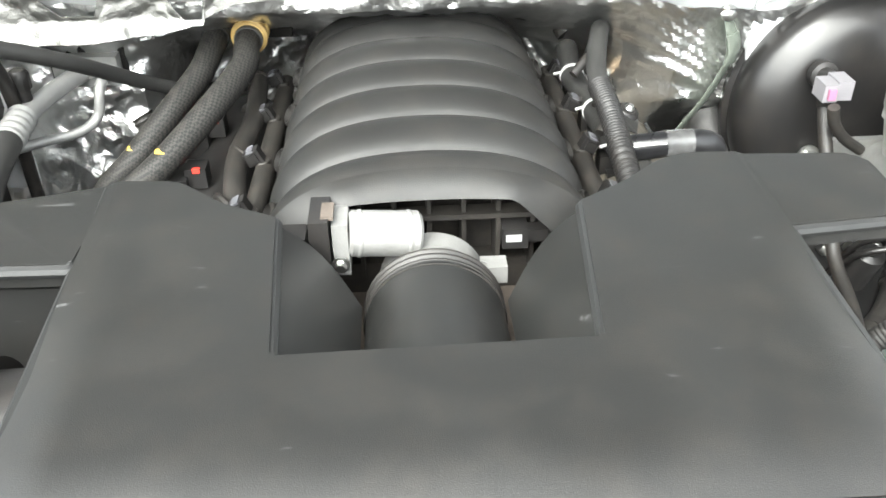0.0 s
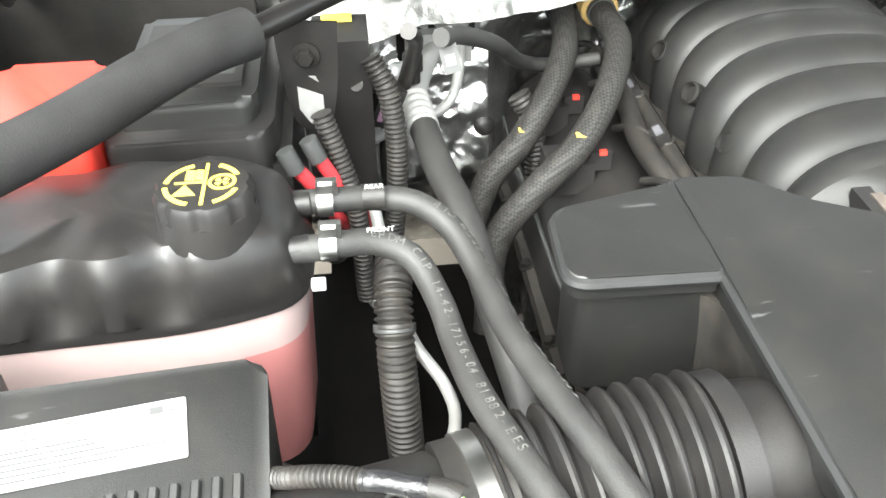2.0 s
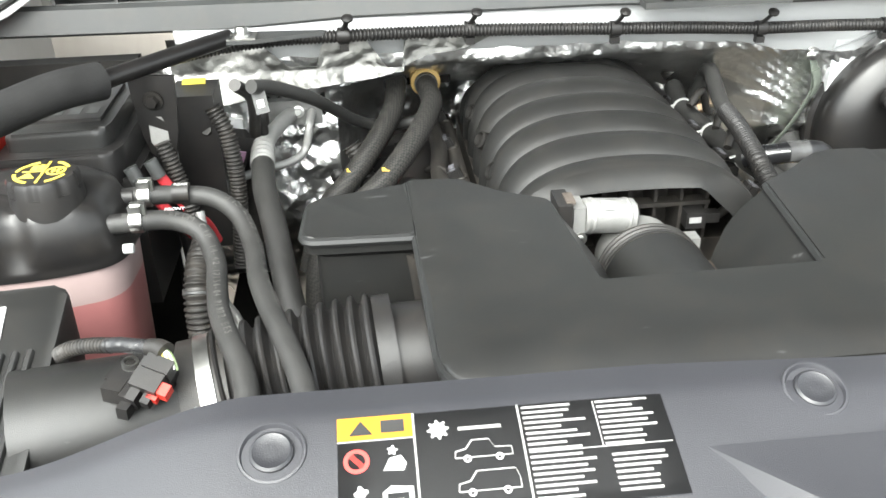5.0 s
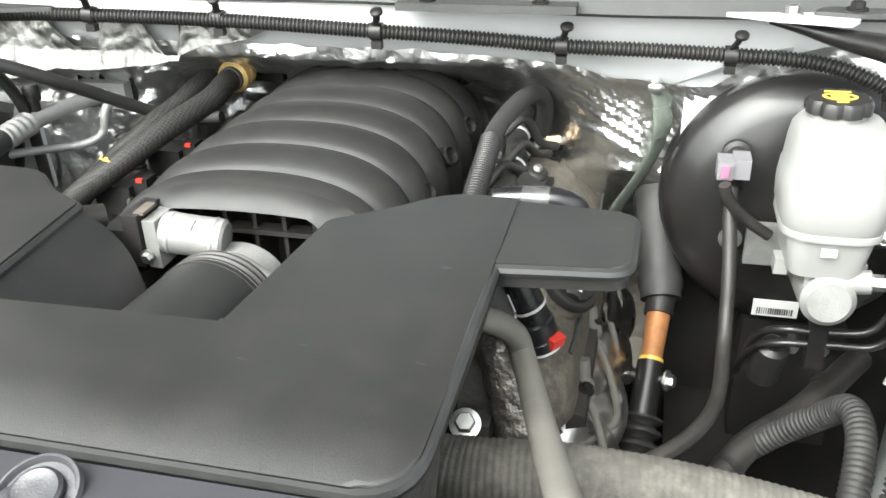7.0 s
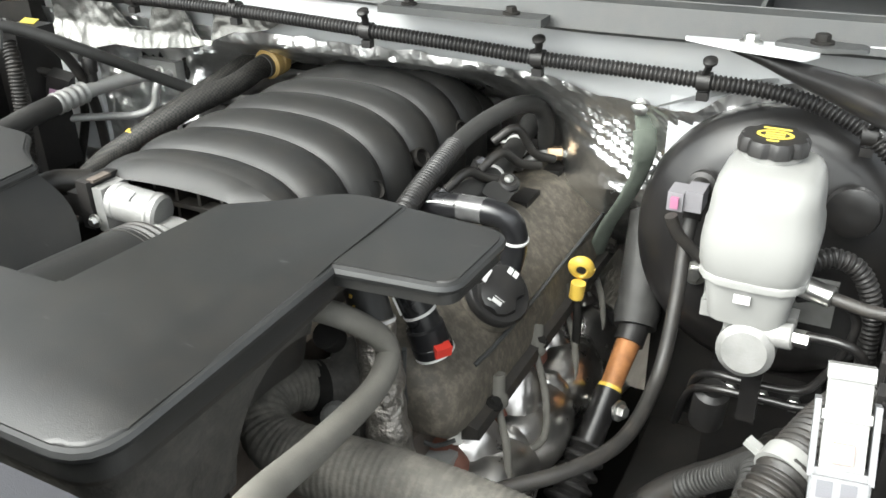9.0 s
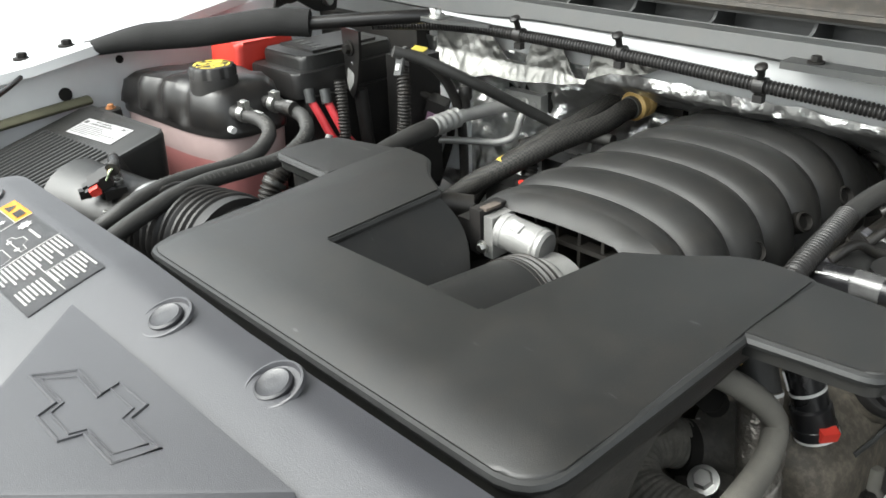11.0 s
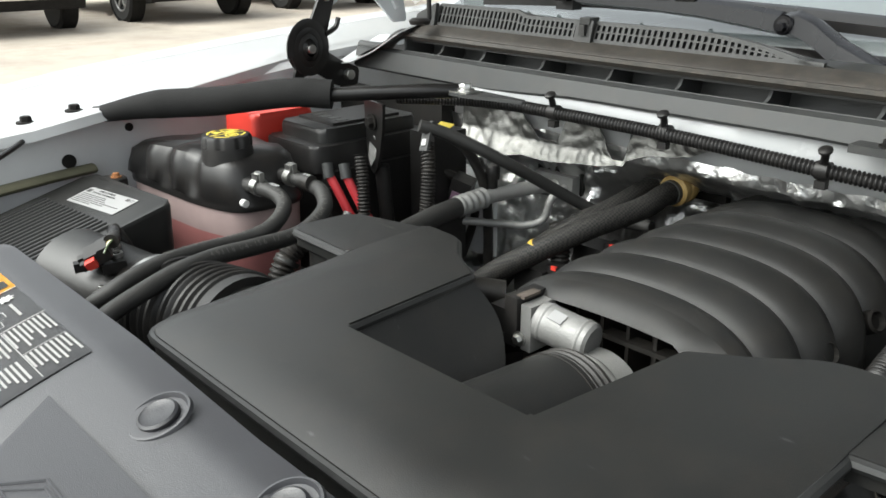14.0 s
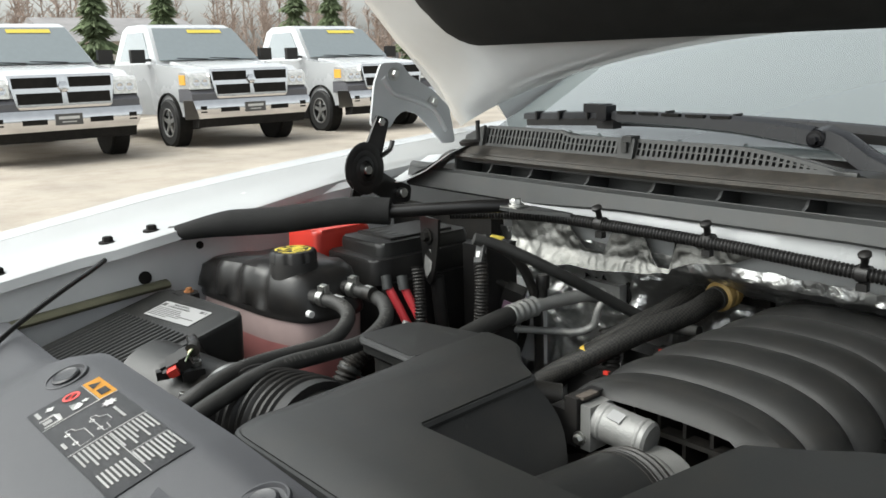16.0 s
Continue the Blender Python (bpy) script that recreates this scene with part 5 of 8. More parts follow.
ccap = part("cap", lathe([(0.029, 1.138), (0.0340, 1.141), (0.0340, 1.163), (0.0315, 1.1675), (0.0285, 1.168), (0.008, 1.168)], (-0.468, 0.633, 0), None, 96, 8, 0.035), BLACK, ct, "black fluted pressure cap")


def words(name, text, size, place, turn, up, material, parent, label=""):
    """A line of raised print: its middle at place, facing turn, its top towards up."""
    cu = bpy.data.curves.new("tmp", "FONT")
    cu.body, cu.size, cu.align_x, cu.align_y, cu.extrude = text, size, "CENTER", "CENTER", 0.0001
    ob = new("tmp", cu)
    me = bpy.data.meshes.new_from_object(ob.evaluated_get(bpy.context.evaluated_depsgraph_get()))
    bpy.data.objects.remove(ob)
    bm = bmesh.new()
    bm.from_mesh(me)
    z = Vector(turn).normalized()
    y = Vector(up)
    y = (y - z * y.dot(z)).normalized()
    m = Matrix((y.cross(z), y, z)).transposed().to_4x4()
    return part(name, moved(bm, Matrix.Translation(place) @ m), material, parent, label, flat=True)


# label print that can be read, on the air box
UPV = LM.to_3x3() @ Vector((0, 1, 0))
words("label_print", "VEHICLE EMISSION", 0.0050, LM @ Vector((-0.012, 0.0155, 0.0011)), LN, UPV, INK, lab, "dark print")
words("label_print", "CONTROL INFORMATION", 0.0050, LM @ Vector((-0.012, 0.0098, 0.0011)), LN, UPV, INK, lab, "dark print")


# cap print: broken ring with three signs
def ring_arcs(cx, cy, z, r0, r1, spans, m=None):
    bms = []
    for a0, a1 in spans:
        n = max(3, int((a1 - a0) / 8))
        b = loft([[(cx + r * math.cos(radians(a)), cy + r * math.sin(radians(a)), zz) for r, zz in ((r0, z), (r1, z), (r1, z + 0.0005), (r0, z + 0.0005))] for a in (a0 + (a1 - a0) * k / n for k in range(n + 1))])
        bms.append(b)
    return joined(*bms)


def cap_print(cx, cy, z, r, parent):
    """Yellow signs on a cap: a broken ring, a bar across, a book, a triangle and a dial."""
    at = lambda pts: prism([(cx + r * x, cy + r * y) for x, y in pts], z, z + 0.0005, 0)
    part("cap_ring", ring_arcs(cx, cy, z, r * 0.86, r * 0.99, [(22, 66), (108, 172), (186, 252), (292, 340)]), CREAM, parent, "yellow printed ring")
    book = [at([(-0.46 + k * 0.26, 0.22), (-0.22 + k * 0.26, 0.16), (-0.20 + k * 0.26, 0.62), (-0.44 + k * 0.26, 0.68)]) for k in (0, 1)]
    dial = [ring_arcs(cx + r * 0.50, cy + r * 0.05, z, r * 0.27, r * 0.36, [(0, 360)]), ring_arcs(cx + r * 0.50, cy + r * 0.05, z, r * 0.02, r * 0.19, [(20, 70), (110, 160), (200, 250), (290, 340)])]
    part("cap_sign", joined(at([(-0.72, -0.50), (-0.12, -0.50), (-0.42, -0.02)]), at([(0.02, -0.95), (0.11, -0.95), (0.11, 0.95), (0.02, 0.95)]), at([(-0.70, 0.05), (0.02, 0.05), (0.02, 0.12), (-0.70, 0.12)]), *book, *dial), CREAM, parent, "yellow printed signs")


cap_print(-0.468, 0.633, 1.1682, 0.0265, ccap)
part("cap_ring", moved(ring_arcs(0, 0, 0, 0.0085, 0.0105, [(0, 360)]), Matrix.Translation((RX - 0.005, RYc + 0.012, 1.1612)) @ Matrix.Diagonal((1.5, 1.0, 1, 1))), CREAM, cp, "yellow printed oval")
part("cap_sign", joined(*[box(RX - 0.005 - w, RX - 0.005 + w, RYc + 0.012 + y - 0.0012, RYc + 0.012 + y + 0.0012, 1.1611, 1.1616, 0.0) for y, w in ((0.003, 0.008), (-0.003, 0.008), (0.016, 0.012), (-0.016, 0.005))]), CREAM, cp, "yellow printed bars")

# ---- hoses of the coolant tank ----
def clamp(at, ahead, parent):
    c = hose([Vector(at) - 0.006 * Vector(ahead), Vector(at) + 0.006 * Vector(ahead)], 0.0120, 18)
    ear = box(-0.006, 0.006, -0.006, 0.006, 0.008, 0.018, 0.002)
    ear = joined(moved(ear, Matrix.Translation(at)), moved(box(-0.004, 0.010, -0.003, 0.003, 0.006, 0.020, 0.001), Matrix.Translation(at)))
    k = part("clamp", c, STEEL, parent, "bright spring clamp")
    part("clamp_ear", ear, STEEL, k)


HA_ = [(-0.42, 0.684, 1.112), (-0.390, 0.684, 1.113), (-0.355, 0.689, 1.109), (-0.321, 0.683, 1.106), (-0.295, 0.666, 1.092), (-0.277, 0.618, 1.078), (-0.266, 0.552, 1.080), (-0.250, 0.489, 1.087), (-0.233, 0.436, 1.088), (-0.218, 0.387, 1.082), (-0.209, 0.345, 1.071), (-0.200, 0.30, 1.05), (-0.195, 0.25, 1.00)]
HB_ = [(-0.42, 0.630, 1.108), (-0.386, 0.630, 1.110), (-0.356, 0.638, 1.105), (-0.328, 0.629, 1.095), (-0.312, 0.596, 1.080), (-0.305, 0.552, 1.076), (-0.296, 0.500, 1.080), (-0.281, 0.450, 1.084), (-0.266, 0.408, 1.083), (-0.260, 0.376, 1.075), (-0.267, 0.357, 1.063), (-0.286, 0.348, 1.047), (-0.312, 0.342, 1.027), (-0.34, 0.335, 1.0)]
h1 = thing("coolant_hose", (-0.3, 0.5, 0.98), "grey-black rubber coolant hose with printed marks, rear line", "hose", "coolant tank hoses")
part("tube", hose(HA_, 0.0100, 16), OLDRUB, h1)
clamp((-0.390, 0.682, 1.1135), (1, 0, 0), h1)
part("print_band", hose([(-0.362, 0.683, 1.1145), (-0.345, 0.6835, 1.1143)], 0.01015, 16), RUBBER, h1)
words("print", "REAR", 0.0062, (-0.352, 0.681, 1.1248), (0, -0.2, 1), (0, 1, 0), PAPER, h1, "white print")
h2 = thing("coolant_hose", (-0.32, 0.5, 0.98), "grey-black rubber coolant hose with printed marks, front line", "hose", "coolant tank hoses")
part("tube", hose(HB_, 0.0100, 16), OLDRUB, h2)
clamp((-0.388, 0.630, 1.111), (1, 0, 0), h2)
words("print", "FRONT", 0.0062, (-0.350, 0.630, 1.1215), (0, -0.2, 1), (0, 1, 0), PAPER, h2, "white print")
PRINT = surface("faded hose print", (0.085, 0.083, 0.078), 0.7, vary=0.5, scale=200)


def hose_letters(ctrl, start, text, size, side, parent, r, turned=False):
    """Worn printed letters that follow a hose."""
    line = curve(ctrl, 0.002)
    gone, i, out = 0.0, 0, []
    for k, ch in enumerate(text):
        want = start + 0.78 * size * k
        while i < len(line) - 2 and gone < want:
            gone += (line[i + 1] - line[i]).length
            i += 1
        if ch == " ":
            continue
        t = (line[min(i + 3, len(line) - 1)] - line[max(i - 3, 0)]).normalized() * (-1 if turned else 1)
        n_ = (Vector(side) - t * t.dot(Vector(side))).normalized()
        cu = bpy.data.curves.new("tmp", "FONT")
        cu.body, cu.size, cu.align_x, cu.align_y, cu.extrude = ch, size, "CENTER", "CENTER", 0.0001
        ob = new("tmp", cu)
        me = bpy.data.meshes.new_from_object(ob.evaluated_get(bpy.context.evaluated_depsgraph_get()))
        bpy.data.objects.remove(ob)
        b = bmesh.new()
        b.from_mesh(me)
        m = Matrix((t, n_.cross(t), n_)).transposed().to_4x4()
        out.append(moved(b, Matrix.Translation(line[i] + n_ * (r + 0.0003)) @ m))
    part("print", joined(*out), PRINT, parent, "pale worn print", flat=True)


hose_letters(HB_, 0.062, "EPDM CIP 14-42-17156-04 81882-EES", 0.0092, (0.1, -0.35, 1), h2, 0.0100)
hose_letters(HA_, 0.115, "49318 04-156 17 040716 EPDM CIP"[::-1], 0.0092, (0.75, -0.55, 0.55), h1, 0.0100, True)
part("nipple", rod((-0.43, 0.682, 1.112), (-0.40, 0.682, 1.113), 0.010), BLACK, ct)
part("nipple", rod((-0.43, 0.630, 1.108), (-0.40, 0.630, 1.110), 0.010), BLACK, ct)
part("plug", rod((-0.402, 0.612, 1.090), (-0.392, 0.612, 1.090), 0.005), PAPER, ct, "small white plug")

# ---- battery with its fuse block lid ----
bt = thing("battery", (-0.53, 0.86, 0.92), "black battery under a moulded fuse block lid with red terminal cover", "battery")
part("case", box(-0.66, -0.420, 0.765, 0.965, 0.93, 1.098, 0.006), BLACK, bt)
part("lid", prism(rounded([(-0.566, 0.752), (-0.442, 0.752), (-0.430, 0.775), (-0.430, 0.960), (-0.566, 0.960)], 0.010), 1.094, 1.134, 0.005, 2, 1.0), BLACK, bt)
part("lid_step", prism(rounded([(-0.556, 0.772), (-0.450, 0.772), (-0.442, 0.79), (-0.442, 0.950), (-0.556, 0.950)], 0.010), 1.133, 1.156, 0.008, 3), SATIN, bt, "raised step of the lid")
part("lid_ridge", box(-0.545, -0.455, 0.80, 0.925, 1.1555, 1.160, 0.003), BLACK, bt)
for k in range(4):
    part("lid_mark", box(-0.535 + 0.02 * k, -0.522 + 0.02 * k, 0.815, 0.835, 1.1598, 1.1606, 0.0), COWL, bt, "moulded mark")
part("terminal_cover", prism(rounded([(-0.660, 0.735), (-0.570, 0.735), (-0.570, 0.845), (-0.660, 0.845)], 0.012), 1.095, 1.165, 0.012, 3, 1.04), RED, bt, "red plastic terminal cover")
part("warning_tag", slab(rect(0.030, 0.012), (-0.375, 0.950, 1.148), (0, -0.4, 1), 0.001), CREAM, bt, "yellow warning tag")
part("side_wall", box(-0.40, -0.345, 0.90, 0.965, 0.93, 1.145, 0.006), BLACK, bt)
for dx, x1 in ((0, -0.372), (0.016, -0.352)):
    rc = thing("battery_cable", (-0.42 + dx, 0.75, 0.95), "bright red battery cable with grey heat shrink end", "cable", "red battery cables")
    part("sleeve", hose([(-0.418 + dx * 1.2, 0.762 + dx, 1.098), (-0.404 + dx, 0.768 + dx, 1.072), (-0.390 + dx * 1.1, 0.780 + dx, 1.035), (x1 - 0.010, 0.805 + dx, 1.005), (x1 - 0.006, 0.845, 0.97)], 0.0065, 12), REDWIRE, rc)
    part("end_sleeve", hose([(-0.424 + dx * 1.2, 0.764 + dx, 1.112), (-0.416 + dx * 1.2, 0.7615 + dx, 1.092)], 0.0082, 12), COWL, rc, "grey heat shrink")
solo("battery_conduit", hose([(-0.392, 0.80, 1.125), (-0.382, 0.795, 1.09), (-0.368, 0.785, 1.03), (-0.365, 0.78, 0.93)], 0.0085, 14, wave=0.0012, pitch=0.005), RUBBER, "black corrugated battery cable conduit", "conduit")
solo("battery_conduit", hose([(-0.345, 0.885, 1.135), (-0.330, 0.875, 1.10), (-0.325, 0.865, 1.03), (-0.335, 0.86, 0.92)], 0.010, 14, wave=0.0012, pitch=0.005), RUBBER, "black corrugated conduit beside the battery", "conduit")
solo("hvac_drain_hose", hose([(-0.340, 0.690, 1.045), (-0.343, 0.655, 1.035), (-0.344, 0.628, 1.005), (-0.342, 0.615, 0.94), (-0.338, 0.605, 0.84)], 0.0145, 18, wave=0.0016, pitch=0.006), RUBBER, "thick black corrugated harness conduit beside the tank", "conduit")
solo("conduit_tie", hose([(-0.3438, 0.640, 1.020), (-0.3440, 0.636, 1.015)], 0.0172, 20), COWL, "grey cable tie round the thick conduit", "cable tie")
ap = thing("thin_pipe", (-0.32, 0.62, 0.85), "thin bare aluminium pipe running down beside the conduit", "pipe")
part("tube", hose([(-0.352, 0.745, 1.06), (-0.345, 0.72, 1.02), (-0.33, 0.66, 0.985), (-0.305, 0.63, 0.955), (-0.298, 0.615, 0.92), (-0.32, 0.59, 0.87)], 0.0055, 12), PIPE, ap)

# ---- battery bracket under the brace ----
bk = thing("brace_bracket", (-0.395, 0.84, 1.05), "black pressed steel bracket with bolt and worn silver foot", "bracket")
part("plate", loft([[(-0.428 + a, 0.837 + b, z), (-0.372 - a, 0.827 + b, z), (-0.372 - a, 0.832 + b, z), (-0.428 + a, 0.842 + b, z)] for z, a, b in ((1.195, 0, 0), (1.160, 0.002, 0), (1.125, 0.006, -0.002), (1.10, 0.012, -0.004), (1.092, 0.019, -0.004))]), GLOSSY, bk)
part("worn_foot", loft([[(-0.413 + a, 0.8330 + b, z), (-0.389 - a, 0.8290 + b, z), (-0.389 - a, 0.8300 + b, z), (-0.413 + a, 0.8340 + b, z)] for z, a, b in ((1.146, 0.006, 0.0), (1.135, 0.001, 0), (1.115, 0.001, -0.0035), (1.101, 0.010, -0.0055))]), ALU, bk, "worn silver patch")
part("bolt", bolt((-0.401, 0.831, 1.166), (-0.1, -1, 0), 0.008), DARK, bk)
part("leg", hose([(-0.40, 0.845, 1.10), (-0.398, 0.85, 1.03), (-0.395, 0.86, 0.92)], 0.011, 12), BLACK, bk)

# ---- cross brace with foam sleeve ----
br = thing("cross_brace", (-0.5, 0.75, 1.19), "black tubular cross brace with charcoal foam sleeve", "brace")
BA, BB_, BC_ = Vector((-0.690, 0.545, 1.176)), Vector((-0.435, 0.800, 1.205)), Vector((-0.298, 0.935, 1.212))
part("tube", hose([BA, BA.lerp(BB_, 0.5) + Vector((0, 0, 0.004)), BB_, BB_.lerp(BC_, 0.6) + Vector((0, 0, 0.001)), BC_ + Vector((-0.02, -0.012, -0.002))], 0.0105, 16), GLOSSY, br)
part("foam_sleeve", hose([BA + Vector((0.01, 0.008, 0.0)), BA.lerp(BB_, 0.25) + Vector((0, 0, 0.006)), BA.lerp(BB_, 0.5) + Vector((0, 0, 0.004)), BA.lerp(BB_, 0.8) + Vector((0, 0, 0.008)), BB_ + Vector((-0.008, -0.008, 0))], lambda t: 0.0125 + 0.0085 * min(1, t / 0.25), 20), FOAM, br, "charcoal foam sleeve")
part("end_tab", prism(rounded([(-0.335, 0.905), (-0.285, 0.905), (-0.200, 0.928), (-0.200, 0.936), (-0.29, 0.944), (-0.33, 0.940)], 0.008), 1.2055, 1.2105, 0.001), COWL, br, "pointed grey end tab")
part("washer_plate", box(-0.322, -0.284, 0.905, 0.935, 1.2105, 1.2125, 0.001), STEEL, br, "bright washer plate")
part("bolt", bolt((-0.302, 0.922, 1.2125), (0, 0, 1), 0.008), STEEL, br)

br2 = thing("cross_brace", (0.75, 0.8, 1.15), "black tubular cross brace bolted to the cowl", "brace")
part("tube", hose([(0.618, 0.955, 1.2095), (0.650, 0.945, 1.205), (0.681, 0.930, 1.200), (0.736, 0.885, 1.198), (0.786, 0.840, 1.194), (0.857, 0.777, 1.190), (1.00, 0.65, 1.183)], lambda t: 0.0035 + 0.0125 * min(1, t / 0.30), 18), GLOSSY, br2)
part("end_tab", prism(rounded([(0.572, 0.950), (0.625, 0.928), (0.688, 0.914), (0.700, 0.935), (0.664, 0.958)], 0.005), 1.214, 1.2185, 0.001), WHITE, br2, "white end tab")
part("clamp_tab", prism(rounded([(0.655, 0.944), (0.700, 0.932), (0.738, 0.944), (0.736, 0.962), (0.670, 0.968)], 0.006), 1.2185, 1.2225, 0.001), COWL, br2, "grey end tab")
part("bolt", bolt((0.636, 0.944, 1.2185), (0, 0, 1), 0.007), STEEL, br2)
part("bolt", bolt((0.697, 0.952, 1.2225), (0, 0, 1), 0.007), DARK, br2)
cs = thing("cowl_splice", (0.335, 0.92, 1.222), "grey cowl joining strip held by two bolts", "strip")
part("strip", box(0.240, 0.430, 0.908, 0.934, 1.222, 1.230, 0.002), COWL, cs)
part("bolt", bolt((0.272, 0.922, 1.230), (0, 0, 1), 0.006), DARK, cs)
part("bolt", bolt((0.392, 0.922, 1.230), (0, 0, 1), 0.006), DARK, cs)

# ---- harness along the cowl, with its ties ----
hn = thing("cowl_harness", (0.2, 1.0, 1.1), "long black corrugated harness tied below the cowl", "harness")
HL = [(-0.42, 0.895, 1.190), (-0.34, 0.940, 1.192), (-0.28, 0.958, 1.193), (-0.21, 0.966, 1.193), (-0.010, 0.976, 1.189), (0.189, 0.982, 1.180), (0.30, 0.992, 1.173), (0.403, 1.000, 1.165), (0.50, 1.002, 1.163), (0.588, 1.000, 1.161), (0.644, 1.000, 1.159), (0.690, 0.996, 1.154), (0.727, 0.991, 1.143), (0.750, 0.986, 1.133), (0.778, 0.978, 1.112), (0.802, 0.968, 1.090), (0.83, 0.960, 1.06), (0.85, 0.955, 1.00)]
part("conduit", sweep(curve(HL), 0.0078, 16, wave=0.0010, pitch=0.0050), BLACK, hn)
for x, y, z in ((-0.178, 0.969, 1.193), (-0.010, 0.980, 1.190), (0.189, 0.982, 1.180), (0.403, 1.000, 1.165), (0.588, 1.000, 1.161), (0.752, 0.985, 1.131)):
    tie = part("tie", hose([(x - 0.007, y, z), (x + 0.007, y, z)], 0.0104, 18), BLACK, hn, "black plastic tie")
    part("tie_tail", joined(hose([(x, y - 0.004, z + 0.009), (x + 0.004, y - 0.010, z + 0.016), (x + 0.007, y - 0.018, z + 0.026)], 0.0045, 8, flat=0.6), lathe([(0.0075, 0), (0.0075, 0.003), (0.004, 0.005)], (x + 0.007, y - 0.018, z + 0.025), (0, -0.5, 1), 14), box(x - 0.006, x + 0.006, y - 0.006, y + 0.004, z - 0.020, z - 0.011, 0.002)), BLACK, tie)

# ---- air conditioning lines ----
ac = thing("ac_line", (-0.29, 0.95, 0.95), "aluminium air conditioning line joined to a black rubber hose", "pipe")
part("pipe", hose([(-0.262, 1.085, 1.052), (-0.278, 1.04, 1.052), (-0.292, 0.990, 1.050), (-0.299, 0.945, 1.048)], 0.0110, 18), PIPE, ac)
part("crimp", sweep(curve([(-0.299, 0.955, 1.0485), (-0.295, 0.897, 1.047)]), 0.0152, 20, wave=0.0013, pitch=0.013), PIPE, ac, "ringed aluminium crimp")
part("hose", hose([(-0.295, 0.90, 1.047), (-0.287, 0.83, 1.043), (-0.272, 0.756, 1.033), (-0.255, 0.674, 0.990), (-0.235, 0.60, 0.93), (-0.21, 0.52, 0.85)], 0.0150, 18), OLDRUB, ac, "dusty black rubber hose")
part("valve_stem", joined(rod((-0.299, 0.976, 1.06), (-0.299, 0.976, 1.076), 0.008), lathe([(0.0105, 1.074), (0.0112, 1.077), (0.0112, 1.092), (0.0085, 1.096), (0.003, 1.096)], (-0.299, 0.976, 0), None, 20, 10, 0.03)), BLACK, ac, "black service cap")
ac2 = thing("ac_line", (-0.27, 1.0, 0.95), "thin bent aluminium air conditioning pipe", "pipe")
part("pipe", hose([(-0.236, 1.075, 1.055), (-0.240, 1.045, 1.043), (-0.248, 1.038, 1.010), (-0.268, 1.020, 0.998), (-0.308, 1.00, 0.996), (-0.355, 0.955, 0.998), (-0.368, 0.925, 0.985), (-0.372, 0.905, 0.950), (-0.372, 0.88, 0.910), (-0.362, 0.84, 0.880), (-0.342, 0.81, 0.865), (-0.340, 0.80, 0.82), (-0.348, 0.79, 0.76)], 0.0062, 14), PIPE, ac2)
ab2 = thing("ac_block", (-0.26, 1.09, 1.02), "cast aluminium connection block with bolt and black seal", "fitting")
part("block", box(-0.300, -0.222, 1.070, 1.092, 1.035, 1.072, 0.008, 3), ALU, ab2)
part("seal", prism(rounded([(-0.310, 1.088), (-0.215, 1.088), (-0.215, 1.104), (-0.310, 1.104)], 0.004), 1.032, 1.084, 0.004), DARK, ab2, "black rubber seal")
part("bolt", bolt((-0.256, 1.070, 1.055), (0, -1, 0.2), 0.006), STEEL, ab2)

# ---- braided heater hoses with ring ----
for nm, pts_, mark in (("front", [(-0.064, 1.102, 1.0805), (-0.0635, 1.07, 1.079), (-0.062, 1.02, 1.072), (-0.090, 0.945, 1.055), (-0.135, 0.886, 1.022), (-0.185, 0.86, 0.985), (-0.228, 0.84, 0.935), (-0.24, 0.80, 0.85)], (-0.135, 0.886)),
                       ("rear", [(-0.108, 1.135, 1.078), (-0.110, 1.09, 1.072), (-0.118, 1.04, 1.058), (-0.145, 0.985, 1.035), (-0.183, 0.944, 0.998), (-0.225, 0.925, 0.955), (-0.25, 0.90, 0.88)], (-0.183, 0.944))):
    hh = thing("heater_hose", (-0.15, 0.95, 0.9), "braided black heater hose with a yellow paint mark", "hose", "braided heater hoses")
    part("braid", hose(pts_, 0.0155, 18), BRAID, hh)
    i = 4
    a, b = Vector(pts_[i]), Vector(pts_[i + 1])
    d = (b - a).normalized()
    part("paint_mark", slab(rect(0.010, 0.007), a + Vector((0.0, -0.004, 0.0152)), (0.1, -0.3, 1), 0.0006), YELLOW, hh, "yellow paint mark")
    e0, e1 = Vector(pts_[0]), Vector(pts_[1])
    part("end_sleeve", hose([e0, e0.lerp(e1, 0.5)], 0.0175, 18), COWL, hh, "grey end sleeve")
yr = thing("pipe_ring", (-0.062, 1.15, 1.05), "amber plastic quick connector ring on a heater pipe", "fitting")
part("ring", lathe([(0.019, 0), (0.0225, 0.003), (0.0225, 0.012), (0.0205, 0.014), (0.0205, 0.018), (0.0225, 0.020), (0.0225, 0.032), (0.018, 0.036)], (-0.064, 1.094, 1.0805), (0, 1, 0.05), 28), surface("amber plastic", (0.40, 0.27, 0.10), 0.45), yr)
part("pipe", hose([(-0.062, 1.12, 1.0820), (-0.060, 1.25, 1.086)], 0.014, 16), PIPE, yr)
solo("heater_pipe", hose([(-0.108, 1.13, 1.078), (-0.106, 1.25, 1.085)], 0.013, 16), PIPE, "bare aluminium heater pipe at the bulkhead", "pipe")
solo("bulkhead_grommet", box(-0.14, -0.02, 1.165, 1.18, 1.055, 1.12, 0.01, 3), DARK, "black rubber grommet round the heater pipes", "grommet")

